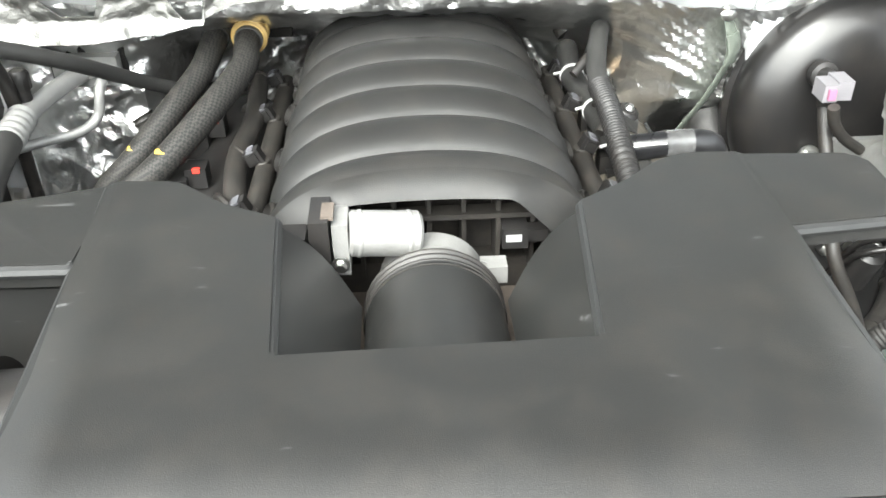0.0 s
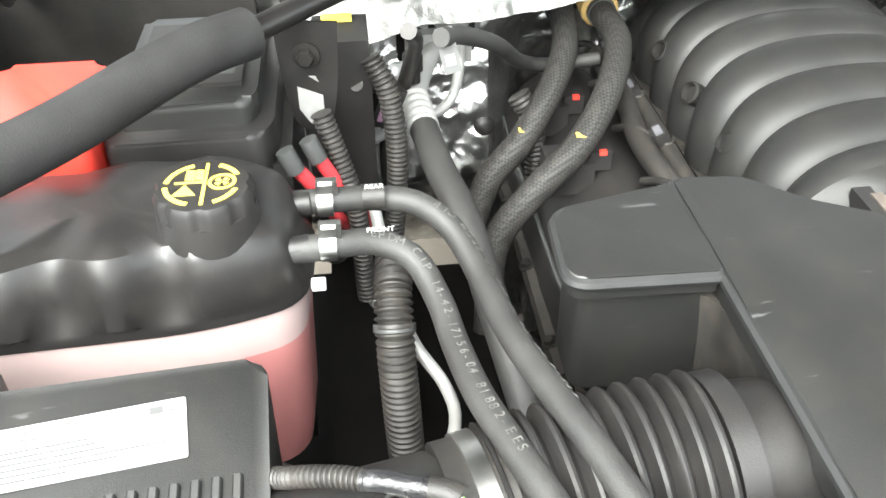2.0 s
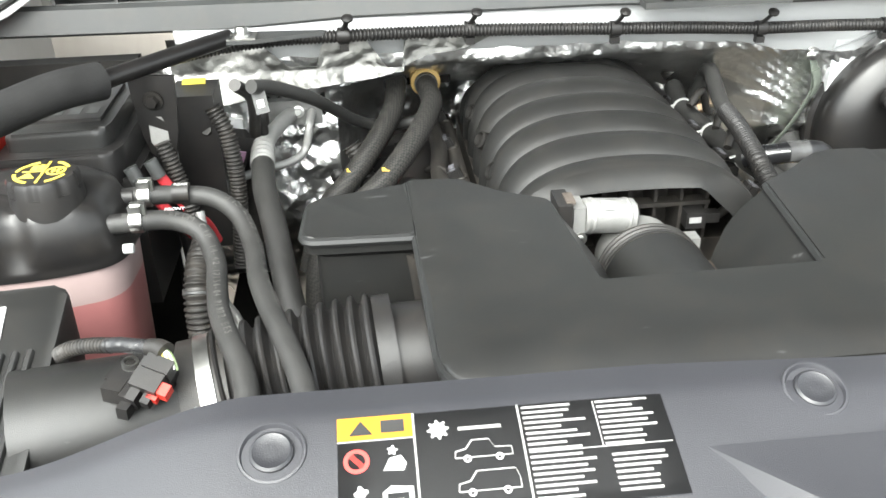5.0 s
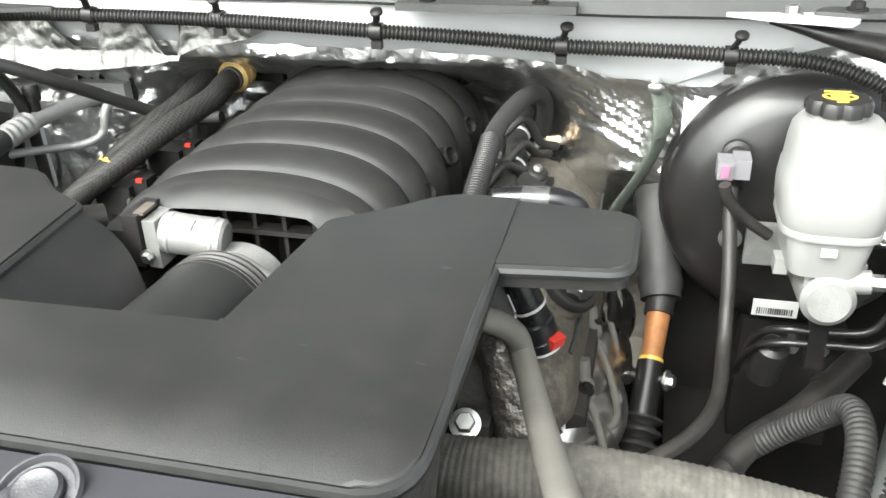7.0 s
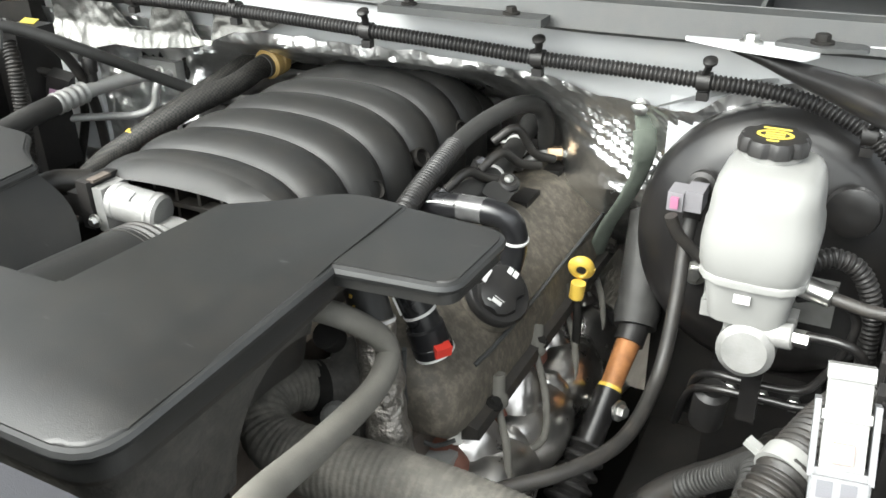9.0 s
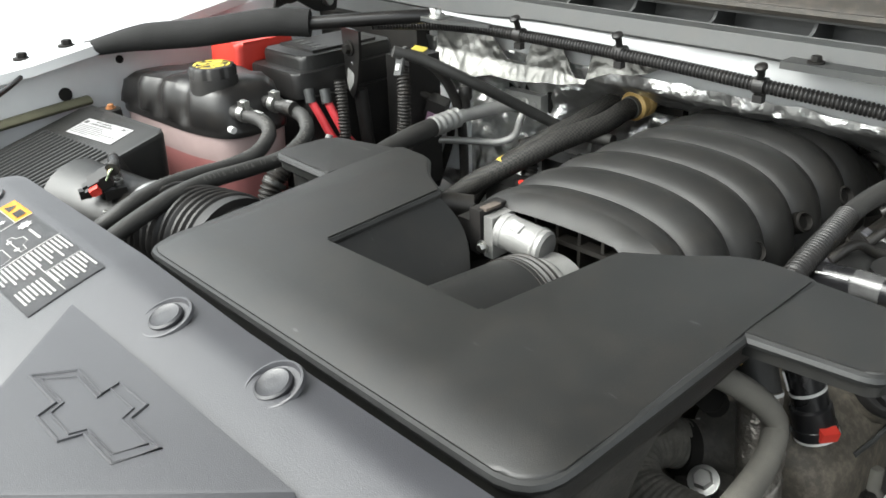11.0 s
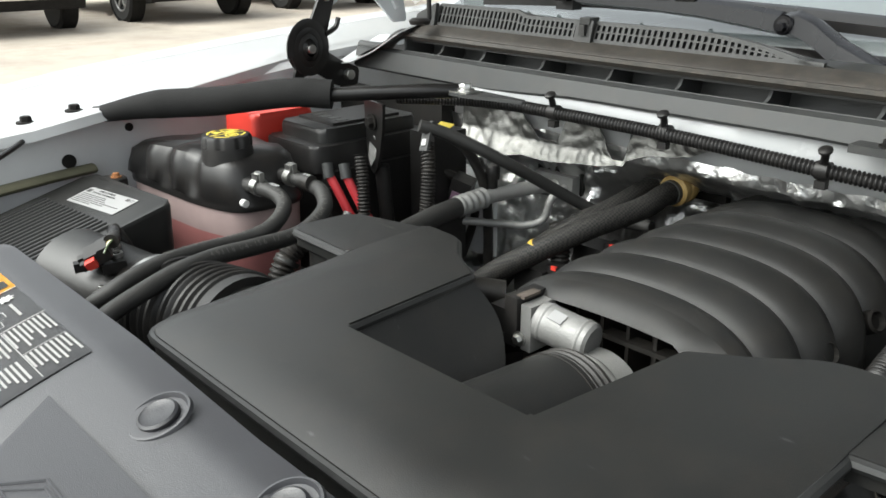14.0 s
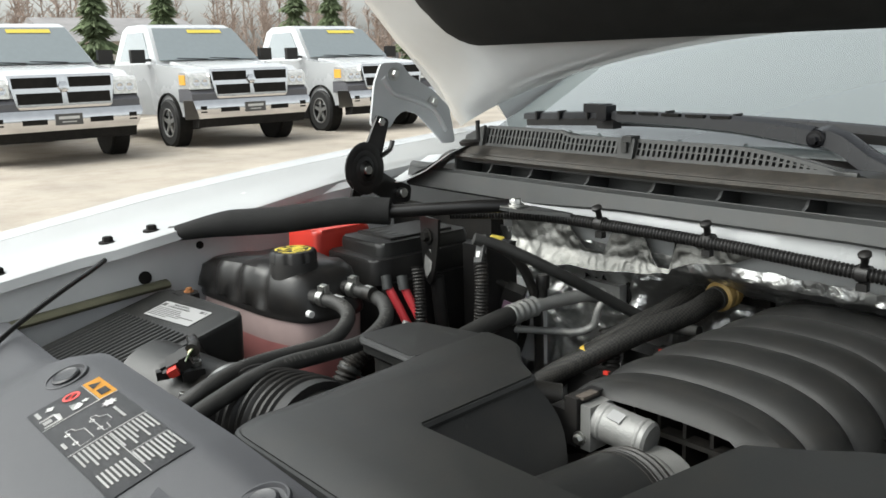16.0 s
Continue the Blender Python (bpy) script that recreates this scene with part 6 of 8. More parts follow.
# tagged line from the battery to the bulkhead
vl = thing("vapour_line", (-0.2, 0.95, 1.05), "dark line with a printed tag, running to the bulkhead", "hose")
part("tube", hose([(-0.285, 0.82, 1.180), (-0.262, 0.855, 1.165), (-0.221, 0.913, 1.128), (-0.172, 1.030, 1.052), (-0.13, 1.06, 1.03), (-0.07, 1.06, 1.035)], 0.0085, 12), OLDRUB, vl)
part("tag", moved(box(-0.008, 0.008, -0.002, 0.002, -0.020, 0.020, 0.002), pose(-0.278, 0.826, 1.165, -25, -12, 0)), COWL, vl, "grey tag with printed marks")
part("tag_print", moved(joined(box(-0.004, 0.004, -0.0035, -0.002, 0.004, 0.012, 0.0), box(-0.004, 0.004, -0.0035, -0.002, -0.013, -0.004, 0.0)), pose(-0.278, 0.826, 1.165, -25, -12, 0)), PAPER, vl, "white printed marks")
solo("wiring_loom", hose([(-0.31, 0.86, 1.17), (-0.30, 0.92, 1.13), (-0.31, 0.97, 1.06), (-0.33, 1.0, 0.98), (-0.33, 1.0, 0.88)], 0.008, 10), RUBBER, "black taped wiring running down the bulkhead", "harness")
solo("wiring_loom", hose([(-0.36, 0.90, 1.10), (-0.34, 0.96, 1.06), (-0.36, 1.0, 1.0), (-0.39, 0.99, 0.90)], 0.007, 10), RUBBER, "black taped wiring beside the battery", "harness")
wc = thing("wiring_connector", (-0.34, 0.93, 1.03), "black connector block hanging beside the battery", "connector")
part("body", moved(box(-0.016, 0.016, -0.014, 0.014, -0.022, 0.022, 0.004), pose(-0.335, 0.945, 1.055, 10, 20, 30)), BLACK, wc)
part("insert", moved(box(-0.010, 0.010, -0.016, -0.012, -0.014, 0.002, 0.002), pose(-0.335, 0.945, 1.055, 10, 20, 30)), surface("mauve insert", (0.25, 0.15, 0.22), 0.5), wc, "mauve insert")
solo("wiring_loom", hose([(-0.18, 0.99, 1.03), (-0.165, 0.98, 1.0), (-0.16, 0.96, 0.93), (-0.17, 0.90, 0.86)], 0.013, 14, wave=0.001, pitch=0.006), RUBBER, "black corrugated conduit behind the hoses", "conduit")
plg = thing("bulkhead_plug", (-0.19, 1.08, 0.93), "round black plug in the foil", "plug")
part("head", lathe([(0.013, 0), (0.013, 0.004), (0.008, 0.008), (0.003, 0.009)], (-0.205, 1.075, 0.945), (0, -1, 0.3), 20), BLACK, plg)

# left bank: coil harness, red locks, vent tubes
for i in range(3):
    y = 0.78 + 0.125 * i
    cl = thing("ignition_coil", (-0.14, y, 0.95), "black ignition coil on the valve cover with red lock", "ignition coil", "ignition coils")
    part("body", box(-0.165, -0.115, y - 0.022, y + 0.022, 0.962, 1.000, 0.006), BLACK, cl)
    part("plug", box(-0.118, -0.095, y - 0.012, y + 0.012, 0.985, 1.008, 0.003), BLACK, cl)
    part("lock", box(-0.109, -0.101, y - 0.013, y - 0.008, 1.004, 1.009, 0.001), RED, cl, "red lock")
lh = thing("coil_harness", (-0.07, 0.9, 0.95), "black taped harness with white clips along the manifold", "harness")
part("conduit", hose([(-0.06, 1.10, 1.02), (-0.055, 1.0, 1.015), (-0.062, 0.90, 1.01), (-0.05, 0.80, 1.005), (-0.045, 0.72, 0.99), (-0.05, 0.66, 0.95)], 0.012, 12), RUBBER, lh)
for y in (0.80, 0.72):
    part("clip", hose([(-0.050, y + 0.004, 1.004), (-0.050, y - 0.004, 1.003)], 0.0145, 14), PAPER, lh, "white clip")
solo("vent_tube", hose([(-0.045, 0.735, 1.035), (-0.075, 0.70, 1.04), (-0.085, 0.66, 1.02), (-0.06, 0.63, 0.98)], 0.016, 14), RUBBER, "black rubber vent elbow beside the manifold", "hose")

fp = thing("fender_brace_plate", (-0.67, 0.78, 0.95), "glossy black bracket plate with slots beside the battery", "bracket")
part("plate", moved(box(-0.003, 0.003, -0.075, 0.085, -0.12, 0.065, 0.002), pose(-0.685, 0.80, 1.06, 0, 8, 4)), GLOSSY, fp)
part("slot", moved(lathe([(0.012, 0), (0.012, 0.002), (0.004, 0.002)], (0, 0, 0), (1, 0, 0), 18), pose(-0.680, 0.76, 1.05, 0, 8, 4)), DARK, fp, "dark slot")

# ---- driver's side of the engine ----
oc = thing("oil_filler_cap", (0.43, 0.81, 0.94), "black oil filler cap with white printed signs", "cap")
ON = Vector((0.62, -0.25, 0.74)).normalized()
OM = Matrix.Translation((0.443, 0.808, 0.972)) @ ON.to_track_quat("Z", "Y").to_matrix().to_4x4() @ pose(0, 0, 0, 0, 0, 118)
part("neck", moved(lathe([(0.036, -0.030), (0.036, -0.012), (0.033, -0.008)], sides=32), OM), VALVE, oc, "dusty filler neck")
part("skirt", moved(lathe([(0.034, -0.010), (0.0365, -0.008), (0.0365, 0.000), (0.034, 0.003), (0.010, 0.003)], sides=48), OM), BLACK, oc)
part("grip", moved(loft([[((0.030 if abs(k) < 5 else 0.024) * a * w, 0.0058 * k, 0.003 + h * (1.0 - 0.35 * (k / 5) ** 2)) for a, h in ((-1, 0.0), (-0.92, 0.007), (-0.35, 0.012), (0.35, 0.012), (0.92, 0.007), (1, 0.0))] for k, w in ((-5, 0.35), (-4, 0.58), (-2, 0.80), (0, 0.62), (2, 0.80), (4, 0.58), (5, 0.35))]), OM), BLACK, oc, "raised finger grip")
for du, dv, hgt, pieces in ((0.000, 0.021, 0.0125, ((0, 0, 0.011, 0.005), (0.008, 0.003, 0.004, 0.002), (-0.001, -0.005, 0.012, 0.0014))), (0.000, -0.021, 0.0125, ((-0.0035, 0, 0.0055, 0.008), (0.0035, 0, 0.0055, 0.008), (0, 0.006, 0.008, 0.0012))),
                            (0.022, 0.0, 0.0105, ((0, 0, 0.0045, 0.018), (0.0035, -0.0068, 0.004, 0.0022)))):
    for px_, py_, w, h in pieces:
        part("cap_print", moved(box(du + px_ - w / 2, du + px_ + w / 2, dv + py_ - h / 2, dv + py_ + h / 2, hgt + 0.0005, hgt + 0.0011, 0), OM), PAPER, oc, "white printed sign")

pv = thing("breather_tube", (0.41, 0.70, 0.95), "black breather tube with white stripes and red lock ring", "hose")
BTUBE = surface("shiny black tube", (0.010, 0.010, 0.011), 0.28, vary=0.2, grain=0.1, spec=0.6)
part("tube", hose([(0.392, 0.688, 1.068), (0.402, 0.690, 1.035), (0.414, 0.692, 1.006), (0.421, 0.693, 0.985)], 0.0158, 24), BTUBE, pv)
part("socket", lathe([(0.0165, 0), (0.0185, 0.002), (0.0185, 0.020), (0.0195, 0.021), (0.0195, 0.030), (0.016, 0.034)], (0.418, 0.6925, 0.993), (0.009, 0.003, -0.031), 28), BTUBE, pv)
part("stripe", hose([(0.4135, 0.6919, 1.0075), (0.4146, 0.6921, 1.0050)], 0.0164, 24), PAPER, pv, "white stripe")
part("stripe", hose([(0.4270, 0.6955, 0.9640), (0.4277, 0.6957, 0.9620)], 0.0200, 24), PAPER, pv, "white stripe")
part("stripe", hose([(0.3975, 0.6735, 1.026), (0.4040, 0.6755, 1.008)], 0.0011, 6), PAPER, pv, "white lengthwise stripe")
part("lock", moved(box(-0.004, 0.005, -0.008, 0.008, -0.005, 0.006, 0.002), pose(0.440, 0.686, 0.9740, 0, 15, -35)), RED, pv, "red lock")
pv2 = thing("breather_elbow", (0.42, 0.75, 1.0), "black breather elbow with white stripe behind the resonator", "hose")
part("tube", hose([(0.338, 0.850, 1.036), (0.356, 0.838, 1.043), (0.390, 0.835, 1.047), (0.420, 0.836, 1.047), (0.438, 0.840, 1.040), (0.444, 0.845, 1.022), (0.441, 0.846, 0.995), (0.436, 0.840, 0.970)], 0.0138, 20), BTUBE, pv2)
# The tube's broad sheen is added as a grey band of its own.
part("band", hose([(0.386, 0.835, 1.0468), (0.414, 0.8356, 1.0472)], 0.0146, 20), surface("grey sheen band", (0.10, 0.10, 0.10), 0.25, 0.4, vary=0.3, scale=60), pv2, "grey band painted where the glossy tube shines")
part("stripe", hose([(0.4445, 0.8450, 1.0180), (0.4443, 0.8452, 1.0155)], 0.0147, 20), PAPER, pv2, "white stripe")
part("stripe", hose([(0.350, 0.8262, 1.0495), (0.366, 0.8230, 1.0535), (0.384, 0.8215, 1.0545)], 0.0011, 6), PAPER, pv2, "white lengthwise stripe")

dk = thing("oil_dipstick", (0.48, 0.96, 0.80), "yellow plastic dipstick handle on a thin tube", "dipstick")
ring_pts = [Vector((0.4795 + 0.0105 * math.cos(a), 0.966 + 0.0085 * math.cos(a) * 0.4 - 0.004 * math.sin(a), 0.929 + 0.0125 * math.sin(a))) for a in (2 * math.pi * k / 24 for k in range(25))]
part("handle", sweep(ring_pts, 0.0034, 10, flat=1.9), YELLOW, dk)
part("stem", hose([(0.480, 0.957, 0.915), (0.478, 0.957, 0.895)], 0.009, 14), YELLOW, dk, "yellow stopper")
part("tube", hose([(0.478, 0.957, 0.90), (0.482, 0.955, 0.85), (0.475, 0.95, 0.76), (0.46, 0.95, 0.66)], 0.0055, 10), DARK, dk)

# steering shaft
st = thing("steering_shaft", (0.54, 0.98, 0.6), "steering shaft with rubber boot, rusty joint and black lower column", "steering shaft")
SA, SM_, SB = Vector((0.526, 1.105, 0.948)), Vector((0.541, 1.000, 0.845)), Vector((0.534, 0.933, 0.792))
SC = SB + (SB - SM_) * 2.3
part("boot", sweep(curve([SA, SA.lerp(SM_, 0.55), SM_]), lambda t: 0.0300 - 0.004 * t + (0.002 if 0.80 < t < 0.90 else 0), 28), OLDRUB, st, "dusty rubber boot")
part("collar", sweep(curve([SM_.lerp(SA, 0.02), SM_.lerp(SB, 0.26)]), 0.0185, 20), BLACK, st)
part("joint", sweep(curve([SM_.lerp(SB, 0.24), SB]), lambda t: 0.0150 - 0.0022 * t, 18), RUST, st, "rust brown joint")
part("paint_mark", joined(sweep(curve([SM_.lerp(SB, 0.94), SM_.lerp(SB, 1.03)]), 0.0150, 18), hose([SB + Vector((0.006, -0.014, 0.0)), SB + Vector((0.010, -0.020, -0.010)), SB + Vector((0.004, -0.020, -0.016))], 0.0018, 6)), YELLOW, st, "yellow paint mark")
part("lower_column", sweep(curve([SB, SB.lerp(SC, 0.40)]), 0.0165, 18), GLOSSY, st)
part("bellows", sweep(curve([SB.lerp(SC, 0.36), SC]), 0.022, 22, wave=0.0045, pitch=0.017), BLACK, st, "ribbed black bellows")
for q, w in (((0.510, 0.936, 0.769), (-1, 0.35, -0.2)), ((0.553, 0.909, 0.785), (1, -0.35, 0.2))):
    part("clamp_bolt", bolt(q, w, 0.0085), STEEL, st)
part("clamp_shank", rod((0.512, 0.935, 0.770), (0.552, 0.910, 0.785), 0.005), STEEL, st)
bkt = thing("column_bracket", (0.515, 1.10, 0.88), "black bracket with two bolts on the bulkhead", "bracket")
part("plate", box(0.495, 0.530, 1.104, 1.112, 0.885, 0.985, 0.004), GLOSSY, bkt)
part("bolt", bolt((0.513, 1.104, 0.962), (0, -1, 0.1), 0.008), STEEL, bkt)
part("bolt", bolt((0.513, 1.104, 0.905), (0, -1, 0.1), 0.007), STEEL, bkt)

# exhaust heat shields and plug leads
ex = thing("exhaust_heat_shield", (0.48, 0.85, 0.62), "bright stamped steel exhaust heat shield in overlapping lobes", "heat shield")
SHINE = surface("bright stamped steel", (0.62, 0.60, 0.58), 0.27, 1.0, vary=0.18, scale=18, grain=0.1, dust=0.10, dent=0.22, dent_scale=16)


def petal(c, length, width, lean, turn, cup):
    """A cupped oval lobe with a nick in its rim; its face looks out along +x, its long side stands up."""
    rows = []
    for k in range(13):
        u = k / 12
        w = width * math.sin(math.pi * (0.10 + 0.80 * u)) ** 0.6
        row = []
        for j in range(13):
            v = j / 6 - 1
            n_ = -cup * (v * v + 1.3 * (2 * u - 1) ** 2) + 0.0022 * noise.noise((u * 5, v * 3, c[1] * 40)) - (0.005 if k > 10 and abs(v - 0.25) < 0.1 else 0)
            row.append((n_, v * w, (u - 0.5) * length))
        rows.append(row)
    return thickened(moved(loft(rows, caps=False, closed=False), Matrix.Translation(c) @ pose(0, 0, 0, lean, -32, turn)), 0.0012)


def shield_body(y0, y1):
    """The lower gutter of the shield: one swelling bay after another."""
    rows = []
    for k in range(61):
        y = y0 + (y1 - y0) * k / 60
        bay = abs(math.sin(math.pi * (y - 0.700) / 0.108)) ** 0.6
        row = []
        for j in range(15):
            a = radians(-50 + 150 * j / 14)
            r = 0.036 + 0.014 * bay
            row.append((0.462 + r * math.cos(a), y - 0.030 * (j / 14) + 0.002 * noise.noise((y * 30, a * 2, 0)), 0.770 + r * 1.15 * math.sin(a)))
        rows.append(row)
    return thickened(loft(rows, caps=False, closed=False), 0.0012)


part("gutter", shield_body(0.712, 1.10), SHINE, ex, "bright rippled lower gutter")
for c, ln, wd, le, tn, cu in (((0.462, 0.722, 0.833), 0.078, 0.033, -12, -42, 0.010), ((0.472, 0.818, 0.838), 0.082, 0.025, -18, -40, 0.008), ((0.462, 0.945, 0.828), 0.070, 0.026, -14, -42, 0.008), ((0.470, 1.045, 0.815), 0.070, 0.026, -14, -40, 0.008),
                              ((0.484, 0.775, 0.806), 0.056, 0.020, 30, -28, 0.007), ((0.487, 0.888, 0.806), 0.056, 0.022, 30, -28, 0.007), ((0.487, 0.990, 0.800), 0.052, 0.022, 30, -28, 0.007)):
    part("petal", petal(c, ln, wd, le, tn, cu), SHINE, ex)
em = thing("exhaust_manifold", (0.44, 0.85, 0.62), "heat stained brown exhaust manifold behind the shield", "exhaust manifold")
part("log", hose([(0.440, 0.66, 0.79), (0.445, 0.80, 0.785), (0.450, 1.0, 0.775), (0.46, 1.10, 0.70)], 0.026, 16), HEATIRON, em)
for i in range(4):
    y = 0.705 + 0.108 * i
    part("port", hose([(0.415, y, 0.835), (0.440, y - 0.004, 0.822), (0.448, y - 0.006, 0.795)], 0.019, 14), HEATIRON, em, "brown exhaust port")
for y, boot_, wire in ((0.765, ((0.4555, 0.772, 0.897), (0.4575, 0.764, 0.860)), ((0.458, 0.763, 0.864), (0.474, 0.744, 0.822), (0.482, 0.720, 0.785), (0.478, 0.705, 0.755))),
                       (0.870, ((0.4535, 0.884, 0.892), (0.4585, 0.866, 0.862)), ((0.4585, 0.866, 0.866), (0.478, 0.842, 0.824), (0.486, 0.812, 0.790), (0.470, 0.786, 0.782))),
                       (0.978, ((0.4470, 0.985, 0.893), (0.4490, 0.980, 0.862)), ((0.449, 0.980, 0.866), (0.470, 0.958, 0.824), (0.478, 0.925, 0.792), (0.462, 0.900, 0.786))),
                       (1.090, ((0.4460, 1.098, 0.890), (0.4480, 1.092, 0.860)), ((0.448, 1.092, 0.864), (0.468, 1.070, 0.824), (0.476, 1.035, 0.795), (0.460, 1.010, 0.786)))):
    boot_ = [Vector(p) + Vector((0.006, -0.004, 0.004)) for p in boot_]
    wire = [Vector(p) + Vector((0.008 + 0.003 * min(n, 2), -0.006, 0.006 + 0.003 * min(n, 2))) for n, p in enumerate(wire)]
    pl_ = thing("plug_lead", (0.46, y, 0.75), "grey spark plug lead with flared moulded boot", "lead", "spark plug leads")
    part("boot", sweep(curve(boot_, 0.004), lambda t: 0.0072 + 0.0015 * t + (0.0035 if 0.62 < t < 0.95 else 0), 16), GREYHOSE, pl_, "grey flared rubber boot")
    part("wire", hose(wire, 0.0042, 12), GREYHOSE, pl_)
solo("head_bolt", joined(bolt((0.433, 0.722, 0.846), (0.55, -0.75, 0.35), 0.010, 1.6), rod((0.433, 0.722, 0.846), (0.420, 0.740, 0.838), 0.008)), STEEL, "zinc bolt on the cylinder head", "bolt")

# radiator hoses and thermostat
th = thing("thermostat_housing", (0.36, 0.60, 0.85), "dusty cast thermostat housing with bolts", "housing")
part("body", joined(lathe([(0.040, 0), (0.040, 0.014), (0.030, 0.022), (0.0235, 0.030), (0.0235, 0.052)], (0.362, 0.668, 0.932), (-0.5, -1, 0.15), 28), box(0.340, 0.392, 0.612, 0.680, 0.895, 0.925, 0.010, 3)), SKIRT, th)
part("bolt", joined(bolt((0.372, 0.606, 0.930), (0.1, -0.6, 0.8), 0.0095), rod((0.372, 0.610, 0.905), (0.372, 0.606, 0.932), 0.006)), STEEL, th)
part("bolt", joined(bolt((0.338, 0.652, 0.925), (0, -0.3, 0.9), 0.0080), rod((0.338, 0.652, 0.925), (0.338, 0.650, 0.955), 0.0045)), STEEL, th)
part("spring_clip", hose([(0.340, 0.628, 0.938), (0.334, 0.617, 0.941)], 0.0262, 28), DARK, th)
rh = thing("radiator_hose", (0.5, 0.55, 0.85), "thick dusty black ribbed radiator hose", "hose")
part("tube", sweep(curve([(0.350, 0.648, 0.934), (0.340, 0.630, 0.939), (0.326, 0.600, 0.952), (0.324, 0.568, 0.953), (0.342, 0.549, 0.940), (0.385, 0.545, 0.932), (0.48, 0.550, 0.934), (0.60, 0.553, 0.922), (0.74, 0.545, 0.895), (0.90, 0.51, 0.84)]), lambda t: 0.0235 + 0.0060 * min(1, max(0, (t - 0.16) / 0.08)), 28, wave=0.00035, pitch=0.0062), RADHOSE, rh)
kh = thing("bypass_hose", (0.44, 0.5, 0.95), "narrow dusty grey rubber hose arching beside the resonator", "hose")
part("tube", hose([(0.352, 0.590, 1.052), (0.372, 0.592, 1.053), (0.396, 0.602, 1.044), (0.412, 0.624, 1.018), (0.418, 0.628, 0.998), (0.433, 0.580, 0.998), (0.459, 0.470, 1.034), (0.482, 0.371, 1.072), (0.50, 0.28, 1.085), (0.505, 0.22, 1.06)], 0.0110, 18), GREYHOSE, kh)
sl = thing("foil_sleeve", (0.39, 0.61, 0.8), "foil wrapped wiring sleeve with a white clip", "sleeve")
part("upper_sleeve", hose([(0.366, 0.668, 1.062), (0.374, 0.662, 1.040), (0.389, 0.652, 1.010)], 0.0190, 20), OLDRUB, sl, "dusty black taped sleeve")
part("sleeve", sweep(curve([(0.388, 0.6525, 1.012), (0.402, 0.640, 0.970), (0.414, 0.626, 0.925), (0.432, 0.616, 0.865), (0.462, 0.610, 0.81), (0.50, 0.61, 0.76)]), lambda t: 0.0200 + 0.0012 * math.sin(70 * t) + 0.0008 * math.sin(173 * t), 22), surface("worn foil sleeve", (0.24, 0.225, 0.205), 0.36, 0.75, vary=0.35, scale=40, dust=0.35, dent=0.9, dent_scale=70), sl, "crinkled dull foil")
part("clip", hose([(0.3885, 0.6525, 1.0115), (0.3895, 0.6518, 1.0085)], 0.0205, 20), PAPER, sl, "white clip")
part("paint_mark", joined(*[moved(box(-0.0014, 0.0014, -0.0006, 0.0006, -0.008, 0.008, 0.0), pose(0.372 + 0.007 * k, 0.6435 - 0.001 * k, 1.034 - 0.010 * k, 25, 20 - 30 * k, 0)) for k in range(3)]), YELLOW, sl, "flecks of yellow paint")
part("edge_clip", sweep(curve([(0.420, 0.652, 0.990), (0.413, 0.660, 0.945), (0.407, 0.676, 0.890), (0.414, 0.680, 0.866), (0.432, 0.682, 0.860), (0.450, 0.69, 0.868)]), 0.0024, 8), COWL, sl, "grey edge strip")
vh = thing("brake_line_hose", (0.58, 0.8, 0.8), "dusty black rubber hose curving beside the booster", "hose")
part("tube", hose([(0.47, 0.60, 0.865), (0.523, 0.652, 0.868), (0.570, 0.700, 0.872), (0.598, 0.770, 0.868), (0.606, 0.850, 0.890), (0.606, 0.895, 0.950), (0.602, 0.93, 1.010), (0.604, 0.955, 1.050)], 0.0078, 14), RUBBER, vh)

# hoses and harness behind the manifold
qh = thing("vapour_hose", (0.36, 0.95, 1.0), "black vapour hose with corrugated sleeve along the manifold", "hose")
part("tube", hose([(0.335, 0.920, 1.074), (0.338, 0.955, 1.081), (0.347, 1.000, 1.088), (0.360, 1.050, 1.090), (0.371, 1.092, 1.076), (0.372, 1.115, 1.045), (0.366, 1.13, 1.01)], 0.0112, 16), OLDRUB, qh)
part("conduit", sweep(curve([(0.345, 0.735, 1.018), (0.338, 0.790, 1.042), (0.337, 0.830, 1.056), (0.337, 0.880, 1.068), (0.335, 0.925, 1.0755)]), 0.0118, 16, wave=0.0009, pitch=0.0042), BLACK, qh, "corrugated sleeve")
rh2 = thing("coil_harness", (0.35, 1.0, 0.95), "black taped harness with white clips on the head", "harness")
part("conduit", sweep(curve([(0.372, 0.80, 1.012), (0.358, 0.86, 1.022), (0.350, 0.92, 1.018), (0.350, 0.996, 1.012), (0.343, 1.060, 1.014), (0.339, 1.096, 1.017), (0.340, 1.145, 1.035)]), lambda t: 0.0160 - 0.0022 * t + 0.0008 * math.sin(40 * t), 18), OLDRUB, rh2)
for p, d in (((0.350, 0.996, 1.0125), (-0.03, 1, 0.0)), ((0.3395, 1.094, 1.017), (-0.08, 1, 0.08)), ((0.355, 0.882, 1.0205), (-0.15, 1, 0))):
    d = Vector(d).normalized() * 0.0022
    cl_ = part("clip", sweep([Vector(p) - d, Vector(p) + d], 0.0158, 20), PAPER, rh2, "white clip")
    part("clip_tail", hose([Vector(p) + Vector((-0.015, 0, 0.004)), Vector(p) + Vector((-0.024, -0.004, 0.004))], 0.0018, 6), PAPER, cl_)
